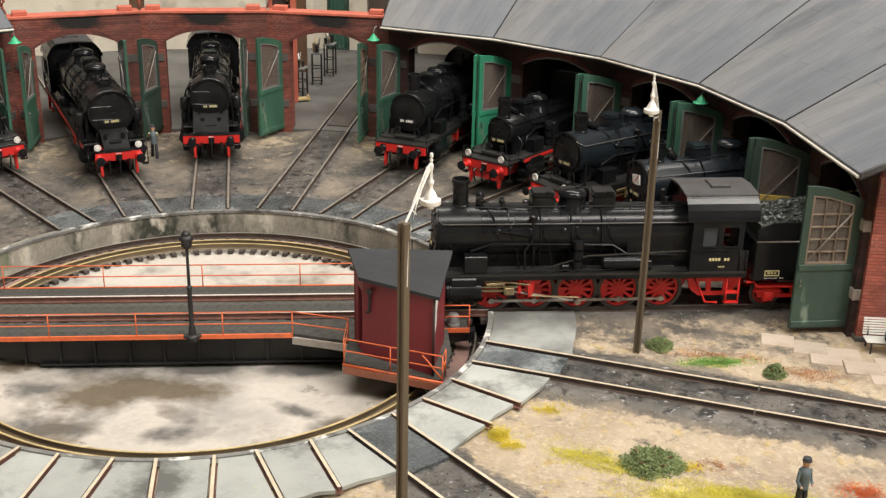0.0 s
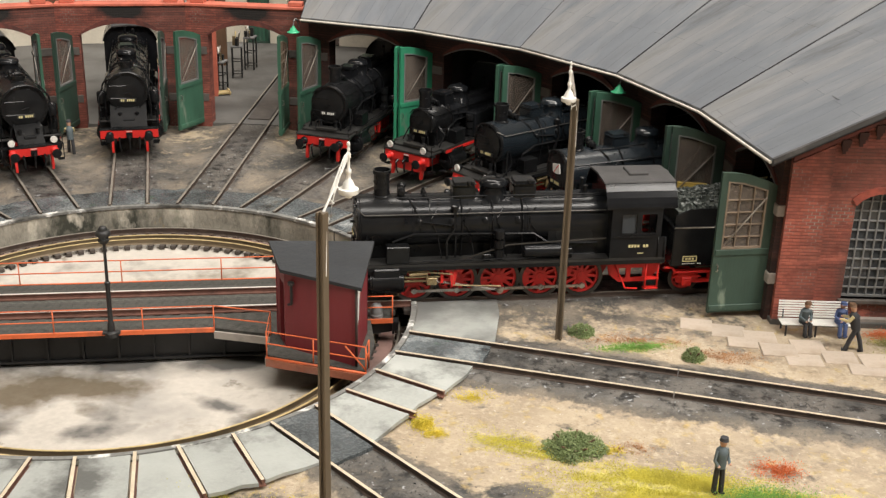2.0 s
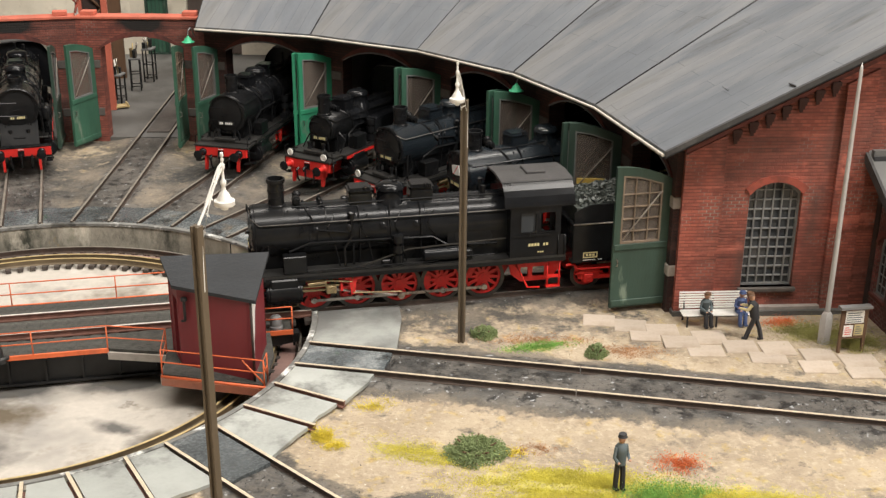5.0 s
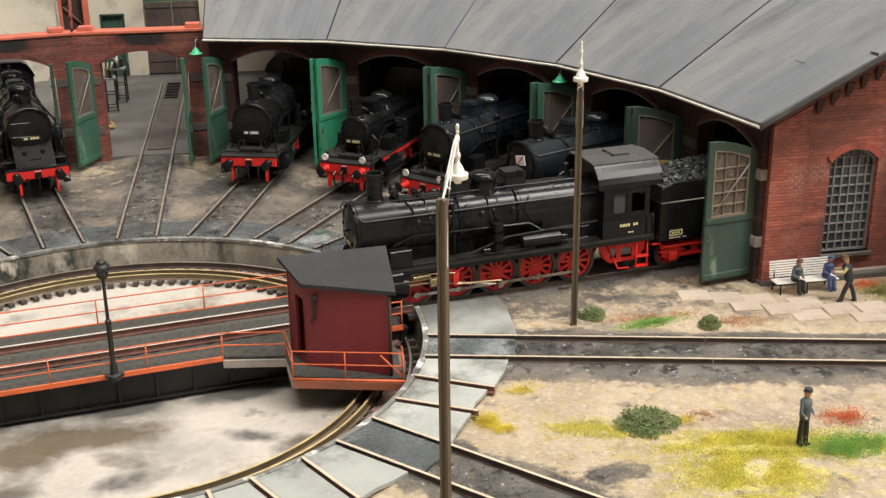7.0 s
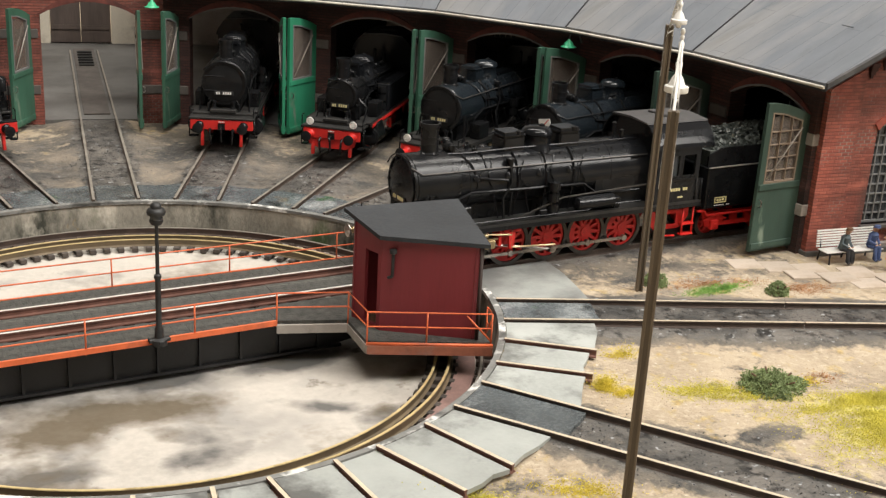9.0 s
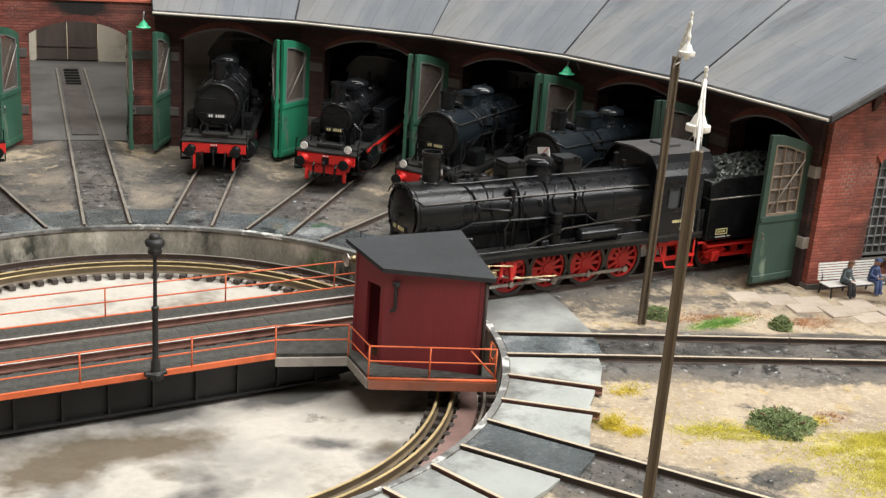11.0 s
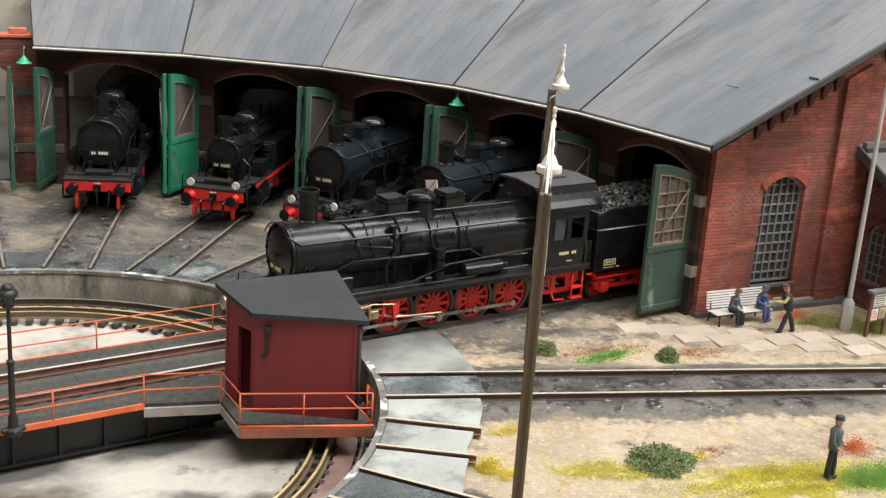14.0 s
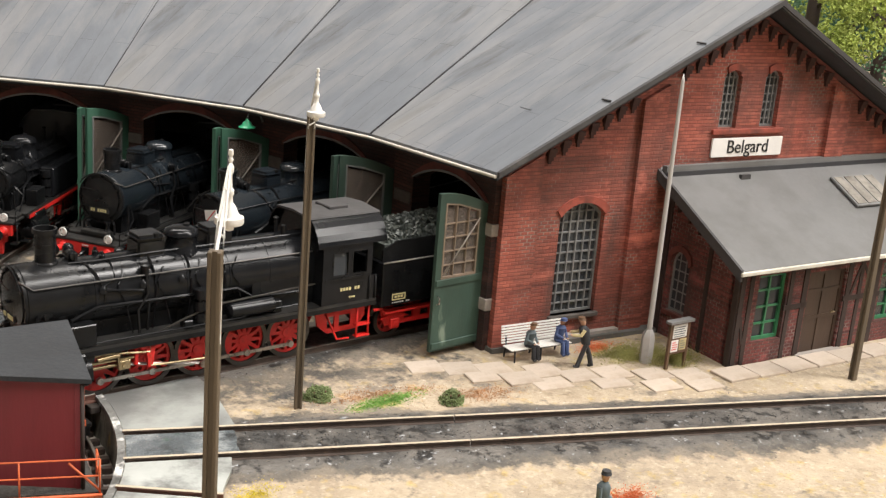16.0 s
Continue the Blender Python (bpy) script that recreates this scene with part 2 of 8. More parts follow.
def brick_material(name, a, b, mortar, soot, soot_amount=0.5, pale=(0.45, 0.36, 0.30), smoke=False):
    m = bpy.data.materials.new(name)
    m.use_nodes = True
    N, L = m.node_tree.nodes, m.node_tree.links
    bsdf = N["Principled BSDF"]
    bsdf.inputs["Roughness"].default_value = 0.8
    co = N.new("ShaderNodeTexCoord")
    sep, com, add = N.new("ShaderNodeSeparateXYZ"), N.new("ShaderNodeCombineXYZ"), N.new("ShaderNodeMath")
    L.new(co.outputs["Object"], sep.inputs[0])
    L.new(sep.outputs[0], add.inputs[0])
    L.new(sep.outputs[1], add.inputs[1])
    L.new(add.outputs[0], com.inputs[0])
    L.new(sep.outputs[2], com.inputs[1])
    br = N.new("ShaderNodeTexBrick")
    br.inputs["Scale"].default_value = 1.0
    br.inputs["Brick Width"].default_value, br.inputs["Row Height"].default_value = 0.0030, 0.00138
    br.inputs["Mortar Size"].default_value, br.inputs["Mortar Smooth"].default_value = 0.00022, 0.4
    br.inputs["Color1"].default_value, br.inputs["Color2"].default_value = (*a, 1), (*b, 1)
    wash, wr_, wm = N.new("ShaderNodeTexNoise"), N.new("ShaderNodeMapRange"), N.new("ShaderNodeMix")
    wash.inputs["Scale"].default_value, wash.inputs["Detail"].default_value = 55, 4
    L.new(co.outputs["Object"], wash.inputs["Vector"])
    wr_.inputs["From Min"].default_value, wr_.inputs["From Max"].default_value = 0.53, 0.66
    L.new(wash.outputs["Fac"], wr_.inputs["Value"])
    wm.data_type = "RGBA"
    L.new(wr_.outputs["Result"], wm.inputs[0])
    wm.inputs[6].default_value, wm.inputs[7].default_value = (*mortar, 1), (*pale, 1)
    L.new(wm.outputs[2], br.inputs["Mortar"])
    L.new(com.outputs[0], br.inputs["Vector"])
    out = br.outputs["Color"]
    # the bed joints are deeper than the upright ones
    course, tooth, groove, bed = N.new("ShaderNodeMath"), N.new("ShaderNodeMath"), N.new("ShaderNodeMapRange"), N.new("ShaderNodeMix")
    course.operation, tooth.operation = "DIVIDE", "PINGPONG"
    L.new(sep.outputs[2], course.inputs[0])
    course.inputs[1].default_value = 0.00138
    L.new(course.outputs[0], tooth.inputs[0])
    tooth.inputs[1].default_value = 0.5
    groove.inputs["From Min"].default_value, groove.inputs["From Max"].default_value = 0.16, 0.02
    groove.inputs["To Max"].default_value = 0.62
    L.new(tooth.outputs[0], groove.inputs["Value"])
    bed.data_type = "RGBA"
    L.new(groove.outputs["Result"], bed.inputs[0])
    L.new(out, bed.inputs[6])
    bed.inputs[7].default_value = (*[x * 0.3 for x in b], 1)
    out = bed.outputs[2]
    for size, squeeze, tone in ((190, (0.10, 0.10, 1.6), tuple(min(1, v * 1.55 + 0.02) for v in a)), (230, (0.08, 0.08, 1.5), tuple(v * 0.42 for v in b))):
        # single courses that are brighter or darker than their neighbours
        lay, t, r, x = N.new("ShaderNodeMapping"), N.new("ShaderNodeTexNoise"), N.new("ShaderNodeMapRange"), N.new("ShaderNodeMix")
        lay.inputs["Scale"].default_value = squeeze
        L.new(co.outputs["Object"], lay.inputs["Vector"])
        t.inputs["Scale"].default_value, t.inputs["Detail"].default_value = size, 4
        L.new(lay.outputs["Vector"], t.inputs["Vector"])
        r.inputs["From Min"].default_value, r.inputs["From Max"].default_value, r.inputs["To Max"].default_value = 0.55, 0.70, 0.6
        L.new(t.outputs["Fac"], r.inputs["Value"])
        x.data_type = "RGBA"
        L.new(r.outputs["Result"], x.inputs[0])
        L.new(out, x.inputs[6])
        x.inputs[7].default_value = (*tone, 1)
        out = x.outputs[2]
    runs = N.new("ShaderNodeMapping")
    runs.inputs["Scale"].default_value = (1, 1, 0.22)
    L.new(co.outputs["Object"], runs.inputs["Vector"])
    t, r, x = N.new("ShaderNodeTexNoise"), N.new("ShaderNodeMapRange"), N.new("ShaderNodeMix")
    t.inputs["Scale"].default_value, t.inputs["Detail"].default_value = 62, 5
    L.new(runs.outputs["Vector"], t.inputs["Vector"])
    r.inputs["From Min"].default_value, r.inputs["From Max"].default_value, r.inputs["To Max"].default_value = 0.53, 0.72, 0.7
    L.new(t.outputs["Fac"], r.inputs["Value"])
    x.data_type = "RGBA"
    L.new(r.outputs["Result"], x.inputs[0])
    L.new(out, x.inputs[6])
    x.inputs[7].default_value = (*soot, 1)
    out = x.outputs[2]
    for s, lo, hi, c in ((15, 0.55 - 0.04 * soot_amount, 0.74, soot), (38, 0.56 - 0.1 * soot_amount, 0.78, soot), (90, 0.62, 0.80, tuple(min(1, x * 1.5 + 0.03) for x in a)), (260, 0.55, 0.75, tuple(x * 0.55 for x in b))):
        t, r, x = N.new("ShaderNodeTexNoise"), N.new("ShaderNodeMapRange"), N.new("ShaderNodeMix")
        t.inputs["Scale"].default_value, t.inputs["Detail"].default_value = s, 6
        L.new(co.outputs["Object"], t.inputs["Vector"])
        r.inputs["From Min"].default_value, r.inputs["From Max"].default_value, r.inputs["To Max"].default_value = lo, hi, 0.75
        L.new(t.outputs["Fac"], r.inputs["Value"])
        x.data_type = "RGBA"
        L.new(r.outputs["Result"], x.inputs[0])
        L.new(out, x.inputs[6])
        x.inputs[7].default_value = (*c, 1)
        out = x.outputs[2]
    if smoke:
        # soot drawn up the brickwork over the crown of the arch
        near, ln, mul = N.new("ShaderNodeMapping"), N.new("ShaderNodeVectorMath"), N.new("ShaderNodeMath")
        near.inputs["Location"].default_value, near.inputs["Scale"].default_value = (0, 0, -9.4), (62, 0, 132)
        ln.operation, mul.operation = "LENGTH", "ADD"
        L.new(co.outputs["Object"], near.inputs["Vector"])
        L.new(near.outputs["Vector"], ln.inputs[0])
        t, r, x = N.new("ShaderNodeTexNoise"), N.new("ShaderNodeMapRange"), N.new("ShaderNodeMix")
        t.inputs["Scale"].default_value, t.inputs["Detail"].default_value = 110, 5
        L.new(co.outputs["Object"], t.inputs["Vector"])
        L.new(ln.outputs["Value"], mul.inputs[0])
        L.new(t.outputs["Fac"], mul.inputs[1])
        r.inputs["From Min"].default_value, r.inputs["From Max"].default_value = 1.65, 1.15
        L.new(mul.outputs[0], r.inputs["Value"])
        x.data_type = "RGBA"
        L.new(r.outputs["Result"], x.inputs[0])
        L.new(out, x.inputs[6])
        x.inputs[7].default_value = (0.014, 0.012, 0.011, 1)
        out = x.outputs[2]
    L.new(out, bsdf.inputs["Base Color"])
    bp = N.new("ShaderNodeBump")
    bp.inputs["Strength"].default_value, bp.inputs["Distance"].default_value = 0.8, 0.0005
    bp.invert = True
    L.new(br.outputs["Fac"], bp.inputs["Height"])
    L.new(bp.outputs["Normal"], bsdf.inputs["Normal"])
    return m


def roof_material():
    """Weathered felt laid in long strips from eave to ridge."""
    m = material("grey_roofing_felt", (0.122, 0.133, 0.149), 0.68, vary=0.22, scale=26, fine=600, bump=0.12, dirt=(0.205, 0.205, 0.205), dirt_amount=0.8, dirt_scale=20, stretch=(0.35, 2.0, 1), obj_var=0.06, patches=(((0.085, 0.086, 0.088), 34, 0.58, 0.72), ((0.18, 0.178, 0.172), 12, 0.56, 0.74)))
    N, L = m.node_tree.nodes, m.node_tree.links
    bsdf = N["Principled BSDF"]
    src = bsdf.inputs["Base Color"].links[0].from_socket
    co = next(n for n in N if n.bl_idname == "ShaderNodeTexCoord")
    br, mx, bp = N.new("ShaderNodeTexBrick"), N.new("ShaderNodeMix"), N.new("ShaderNodeBump")
    br.inputs["Scale"].default_value, br.inputs["Brick Width"].default_value, br.inputs["Row Height"].default_value = 1.0, 0.062, 0.0078
    br.inputs["Mortar Size"].default_value, br.inputs["Mortar Smooth"].default_value = 0.00022, 0.6
    br.inputs["Color1"].default_value, br.inputs["Color2"].default_value, br.inputs["Mortar"].default_value = (1, 1, 1, 1), (0.89, 0.90, 0.92, 1), (0.66, 0.66, 0.67, 1)
    L.new(co.outputs["Object"], br.inputs["Vector"])
    mx.data_type, mx.blend_type = "RGBA", "MULTIPLY"
    mx.inputs[0].default_value = 1.0
    L.new(src, mx.inputs[6])
    L.new(br.outputs["Color"], mx.inputs[7])
    L.new(mx.outputs[2], bsdf.inputs["Base Color"])
    bp.inputs["Strength"].default_value, bp.inputs["Distance"].default_value, bp.invert = 0.25, 0.0004, True
    L.new(br.outputs["Fac"], bp.inputs["Height"])
    L.new(bsdf.inputs["Normal"].links[0].from_socket, bp.inputs["Normal"])
    L.new(bp.outputs["Normal"], bsdf.inputs["Normal"])
    return m


def glass_material(name, tint, rough=0.1, alpha=0.25):
    m = bpy.data.materials.new(name)
    m.use_nodes = True
    b = m.node_tree.nodes["Principled BSDF"]
    b.inputs["Base Color"].default_value, b.inputs["Roughness"].default_value = (*tint, 1), rough
    b.inputs["Alpha"].default_value = alpha
    return m


BRICK = brick_material("red_brick", (0.43, 0.115, 0.072), (0.27, 0.066, 0.046), (0.33, 0.094, 0.064), (0.065, 0.040, 0.033), 1.6, pale=(0.42, 0.33, 0.28))
# sooty brick, with the shade under the eave put into its colour too
BRICK_SOOTY_SHADED = brick_material("sooty_shaded_brick", (0.085, 0.027, 0.020), (0.045, 0.017, 0.014), (0.040, 0.018, 0.015), (0.015, 0.012, 0.011), 1.0, pale=(0.085, 0.065, 0.052))
BRICK_OLD = brick_material("plum_brick", (0.25, 0.062, 0.052), (0.115, 0.034, 0.032), (0.20, 0.12, 0.10), (0.04, 0.025, 0.023), 1.2, pale=(0.42, 0.34, 0.30))
# darker copy of the plaster; paints in the dimness of the roofed stalls
SHED_INSIDE = material("shaded_shed_plaster", (0.24, 0.222, 0.205), 0.85, vary=0.4, scale=30, dirt=(0.09, 0.082, 0.075), dirt_amount=0.6, dirt_scale=22)
BRICK_MID = brick_material("smoked_brick", (0.32, 0.092, 0.062), (0.19, 0.052, 0.038), (0.18, 0.066, 0.050), (0.04, 0.027, 0.023), 0.9, pale=(0.30, 0.23, 0.19), smoke=True)
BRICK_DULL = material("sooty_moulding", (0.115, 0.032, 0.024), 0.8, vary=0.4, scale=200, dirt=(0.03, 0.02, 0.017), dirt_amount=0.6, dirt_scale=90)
BRICK_PLAIN = material("brick_moulding", (0.27, 0.06, 0.038), 0.8, vary=0.35, scale=200, dirt=(0.07, 0.035, 0.027), dirt_amount=0.65, dirt_scale=70)
PARAPET = material("red_oxide_coping", (0.52, 0.135, 0.085), 0.7, vary=0.25, scale=60, dirt=(0.22, 0.075, 0.05), dirt_amount=0.5)
CORBEL = material("dark_corbel_brick", (0.050, 0.019, 0.015), 0.85, vary=0.4, scale=200, dirt=(0.02, 0.014, 0.012), dirt_amount=0.5, dirt_scale=90)
STONE = material("grey_stone", (0.30, 0.27, 0.24), 0.8, vary=0.25)
STONE_DARK = material("sooty_stone", (0.085, 0.074, 0.066), 0.8, vary=0.35, dirt=(0.05, 0.04, 0.035), dirt_amount=0.5)

ROOF = roof_material()
ANNEX_ROOF = material("light_grey_felt", (0.158, 0.158, 0.156), 0.5, vary=0.2, scale=16, bump=0.1, fine=500, dirt=(0.098, 0.096, 0.09), dirt_scale=11, hard=(0.46, 0.64))
SKY_PANE = material("silvery_skylight_pane", (0.27, 0.25, 0.22), 0.2, vary=0.45, scale=90, dirt=(0.10, 0.09, 0.075), dirt_amount=0.6, dirt_scale=60)
ROOF_SEAM = material("dark_roof_seam", (0.03, 0.03, 0.033), 0.8)
ROOF_EDGE = material("dark_roof_edge", (0.045, 0.043, 0.043), 0.75, dirt=(0.12, 0.115, 0.11), dirt_amount=0.35)
GUTTER = material("pale_gutter", (0.58, 0.55, 0.48), 0.5, vary=0.15, dirt=(0.26, 0.22, 0.17), dirt_amount=0.4)
PLASTER = material("cream_plaster", (0.65, 0.595, 0.49), 0.85, vary=0.14, scale=20, dirt=(0.36, 0.315, 0.25), dirt_amount=0.55)
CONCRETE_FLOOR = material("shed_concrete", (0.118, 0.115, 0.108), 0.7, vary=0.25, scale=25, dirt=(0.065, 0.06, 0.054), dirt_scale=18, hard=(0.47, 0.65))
PIT_FLOOR = material("stained_pit_concrete", (0.48, 0.445, 0.395), 0.8, vary=0.2, scale=16, bump=0.3, fine=420, dirt=(0.29, 0.26, 0.222), dirt_scale=15, hard=(0.50, 0.64), patches=(((0.30, 0.285, 0.262), 9, 0.54, 0.63), ((0.60, 0.565, 0.51), 17, 0.55, 0.62), ((0.20, 0.175, 0.14), 70, 0.64, 0.71)))
stain_layers(PIT_FLOOR, (("grime_shade", (0.085, 0.082, 0.078), 26), ("oil", (0.105, 0.080, 0.047), 32)))
PIT_WALL = material("pit_wall_stone", (0.27, 0.25, 0.205), 0.85, vary=0.45, scale=70, bump=0.5, dirt=(0.040, 0.041, 0.030), dirt_scale=36, hard=(0.48, 0.60), stretch=(1, 1, 0.55), patches=(((0.52, 0.48, 0.40), 70, 0.57, 0.66), ((0.065, 0.105, 0.04), 42, 0.58, 0.68), ((0.33, 0.22, 0.07), 58, 0.63, 0.71)))
RING_BED = material("pinkish_ring_bed", (0.24, 0.15, 0.13), 0.55, vary=0.35, scale=60, dirt=(0.10, 0.065, 0.055), dirt_amount=0.6)
RAIL_DULL = material("dull_rail_head", (0.27, 0.245, 0.21), 0.45, metal=0.4, vary=0.4)
TYRE = material("dark_tyre_steel", (0.07, 0.065, 0.06), 0.4, metal=0.7, vary=0.3)
PLATE = material("pale_cover_plate", (0.335, 0.35, 0.33), 0.45, vary=0.22, scale=45, bump=0.15, dirt=(0.11, 0.112, 0.105), dirt_scale=30, hard=(0.52, 0.64), obj_var=0.16)
PLATE_MID = material("grey_cover_plate", (0.145, 0.148, 0.142), 0.42, vary=0.3, scale=30, bump=0.15, dirt=(0.32, 0.335, 0.315), dirt_scale=22, hard=(0.45, 0.62))
# the pale bluish-grey dirt layer paints in glints of the glossy plates
PLATE_DARK = material("sooty_cover_plate", (0.078, 0.088, 0.092), 0.27, vary=0.4, scale=70, bump=0.2, dirt=(0.25, 0.265, 0.265), dirt_scale=60, hard=(0.53, 0.70), obj_var=0.3, patches=(((0.028, 0.03, 0.030), 48, 0.56, 0.66), ((0.045, 0.085, 0.05), 55, 0.62, 0.70), ((0.13, 0.11, 0.085), 45, 0.61, 0.7)))
RIM_STONE = material("chipped_rim_stone", (0.16, 0.16, 0.15), 0.6, vary=0.4, scale=120, bump=0.5, dirt=(0.66, 0.66, 0.63), dirt_scale=80, hard=(0.54, 0.61), patches=(((0.05, 0.05, 0.045), 55, 0.55, 0.63),))
PAVING = material("paving_slab", (0.48, 0.405, 0.33), 0.85, vary=0.15, scale=50, dirt=(0.33, 0.26, 0.19), dirt_amount=0.7, obj_var=0.08)
RAIL = material("polished_rail_head", (0.72, 0.62, 0.47), 0.35, metal=0.45, vary=0.2)
RAIL_BRIGHT = material("bright_bridge_rail", (0.80, 0.76, 0.70), 0.3, metal=0.4, vary=0.12)
RUST = material("rusty_rail_side", (0.056, 0.039, 0.030), 0.75, vary=0.4, scale=200)
RUST_RED = material("red_brown_rail_side", (0.125, 0.058, 0.042), 0.7, vary=0.4, scale=200)
BRASS = material("brass_rail", (0.56, 0.44, 0.22), 0.42, metal=0.3, vary=0.35, dirt=(0.18, 0.12, 0.05), dirt_amount=0.45, dirt_scale=90)
OLIVE = material("tarnished_rail_web", (0.135, 0.100, 0.058), 0.6, vary=0.4, scale=90)
SLEEPER = material("tarred_sleeper", (0.055, 0.045, 0.038), 0.8, vary=0.4, obj_var=0.2)
LOCO = material("locomotive_black", (0.0085, 0.0091, 0.0104), 0.20, vary=0.4, scale=90, bump=0.0, fine=36, dirt=(0.020, 0.021, 0.023), dirt_amount=0.35, dirt_scale=70, spec=0.24)
DUSTY = material("dusty_black_plate", (0.022, 0.0215, 0.0205), 0.42, vary=0.5, scale=120, dirt=(0.05, 0.046, 0.042), dirt_amount=0.5, dirt_scale=100, spec=0.4)
LOCO_MATT = material("sooty_black", (0.0090, 0.0093, 0.0100), 0.26, vary=0.45, scale=90, bump=0.0, fine=40, dirt=(0.021, 0.020, 0.0195), dirt_amount=0.35, dirt_scale=90, spec=0.24)
LOCO_BLUE = material("blued_boiler_sheet", (0.0110, 0.0150, 0.0190), 0.24, vary=0.2, scale=40, bump=0.0, fine=40, dirt=(0.022, 0.028, 0.034), dirt_amount=0.3, dirt_scale=35, spec=0.6)
LOCO_RED = material("vermilion_paint", (0.60, 0.020, 0.015), 0.5, vary=0.15, dirt=(0.12, 0.015, 0.012), dirt_amount=0.35, dirt_scale=110)
WHEEL_RED = material("wheel_red", (0.50, 0.020, 0.016), 0.5, vary=0.25, dirt=(0.06, 0.015, 0.012), dirt_amount=0.45, dirt_scale=150)
STEEL = material("bright_steel", (0.36, 0.33, 0.30), 0.30, metal=0.85, vary=0.3, dirt=(0.06, 0.05, 0.04), dirt_amount=0.6, dirt_scale=200)
COPPER = material("brass_fitting", (0.36, 0.28, 0.16), 0.35, metal=0.8, vary=0.3, dirt=(0.06, 0.045, 0.03), dirt_amount=0.5, dirt_scale=200)
LENS = material("lamp_lens", (0.85, 0.84, 0.80), 0.15, vary=0.05, coat=0.5)
LETTER = material("plate_lettering", (0.66, 0.58, 0.30), 0.5, vary=0.05)
WHITE = material("white_paint", (0.75, 0.73, 0.70), 0.5, vary=0.05)
SIGN_RED = material("sign_red", (0.6, 0.03, 0.03), 0.5)
BLACK = material("flat_black", (0.012, 0.012, 0.012), 0.6)
COAL = material("coal", (0.062, 0.070, 0.063), 0.45, vary=0.6, scale=500, obj_var=0.0)
DOOR_GREEN = material("dark_green_door", (0.030, 0.058, 0.043), 0.55, vary=0.25, scale=80, dirt=(0.09, 0.10, 0.08), dirt_amount=0.35, stretch=(1, 1, 0.3), patches=(((0.17, 0.22, 0.17), 95, 0.63, 0.72), ((0.02, 0.03, 0.022), 50, 0.60, 0.75)))
DOOR_BRIGHT = material("fresh_green_door", (0.028, 0.215, 0.115), 0.5, vary=0.2, scale=80, dirt=(0.04, 0.11, 0.07), dirt_amount=0.35, stretch=(1, 1, 0.3), patches=(((0.17, 0.22, 0.17), 95, 0.63, 0.72), ((0.02, 0.03, 0.022), 50, 0.60, 0.75)))
DOOR_MID = material("worn_green_door", (0.038, 0.108, 0.070), 0.55, vary=0.25, scale=80, dirt=(0.08, 0.10, 0.07), dirt_amount=0.4, stretch=(1, 1, 0.3), patches=(((0.17, 0.22, 0.17), 95, 0.63, 0.72), ((0.02, 0.03, 0.022), 50, 0.60, 0.75)))
MUNTIN = material("grey_glazing_bar", (0.165, 0.165, 0.162), 0.55, vary=0.2)
MUNTIN_RUST = material("rusty_glazing_bar", (0.20, 0.15, 0.108), 0.6, vary=0.25)
YELLOW = material("yellow_notice", (0.62, 0.44, 0.10), 0.6)
GLASS = glass_material("dusty_glass", (0.15, 0.125, 0.105), 0.15, 0.55)
GLASS_DARK = glass_material("dark_glass", (0.05, 0.055, 0.06), 0.08, 0.92)
HUT_RED = material("red_hut_boards", (0.185, 0.023, 0.029), 0.5, vary=0.16, scale=60, dirt=(0.08, 0.012, 0.014), dirt_amount=0.35, stretch=(1, 1, 0.15))
HUT_ROOF = material("slate_grey_felt", (0.022, 0.0245, 0.028), 0.75, vary=0.25, scale=60, bump=0.5, fine=700, dirt=(0.045, 0.048, 0.052), dirt_amount=0.4)
DECK = material("dark_deck_planks", (0.050, 0.049, 0.043), 0.8, vary=0.55, scale=300, bump=0.9, fine=1100, dirt=(0.13, 0.125, 0.11), dirt_amount=0.35, dirt_scale=150, obj_var=0.05)
GIRDER = material("blackened_girder", (0.010, 0.010, 0.0105), 0.5, vary=0.4)
ORANGE = material("orange_railing", (0.64, 0.135, 0.045), 0.5, vary=0.2, dirt=(0.25, 0.085, 0.05), dirt_amount=0.5, dirt_scale=70)
WORN_ORANGE = material("worn_orange_edge", (0.30, 0.105, 0.06), 0.6, vary=0.35, scale=50, dirt=(0.22, 0.195, 0.17), dirt_amount=0.7, dirt_scale=45)
POST = material("weathered_mast", (0.112, 0.085, 0.055), 0.6, vary=0.3, scale=90, dirt=(0.16, 0.135, 0.10), dirt_amount=0.4, stretch=(1, 1, 0.15))
LAMP_WHITE = material("enamel_lamp_shade", (0.74, 0.73, 0.69), 0.35, vary=0.08)
LAMP_GREEN = material("green_enamel_shade", (0.05, 0.40, 0.20), 0.35, vary=0.1)
IRON = material("black_cast_iron", (0.016, 0.016, 0.016), 0.5, vary=0.3)
MAST_WHITE = material("pale_flagpole", (0.42, 0.405, 0.39), 0.5, vary=0.15)
TIMBER = material("brown_timber", (0.12, 0.065, 0.035), 0.7, vary=0.3, scale=80, stretch=(1, 1, 0.2))
DOOR_BROWN = material("dark_brown_paint", (0.062, 0.038, 0.025), 0.6, vary=0.3, scale=80, stretch=(1, 1, 0.2))
GATE_BROWN = material("grey_brown_boards", (0.105, 0.080, 0.068), 0.75, vary=0.35, scale=60, stretch=(1, 1, 0.15), dirt=(0.05, 0.042, 0.038), dirt_amount=0.5)
DARK_TIMBER = material("dark_half_timber", (0.035, 0.022, 0.018), 0.75, vary=0.3)
WINDOW_GREEN = material("green_window_frame", (0.04, 0.20, 0.09), 0.5, vary=0.12)
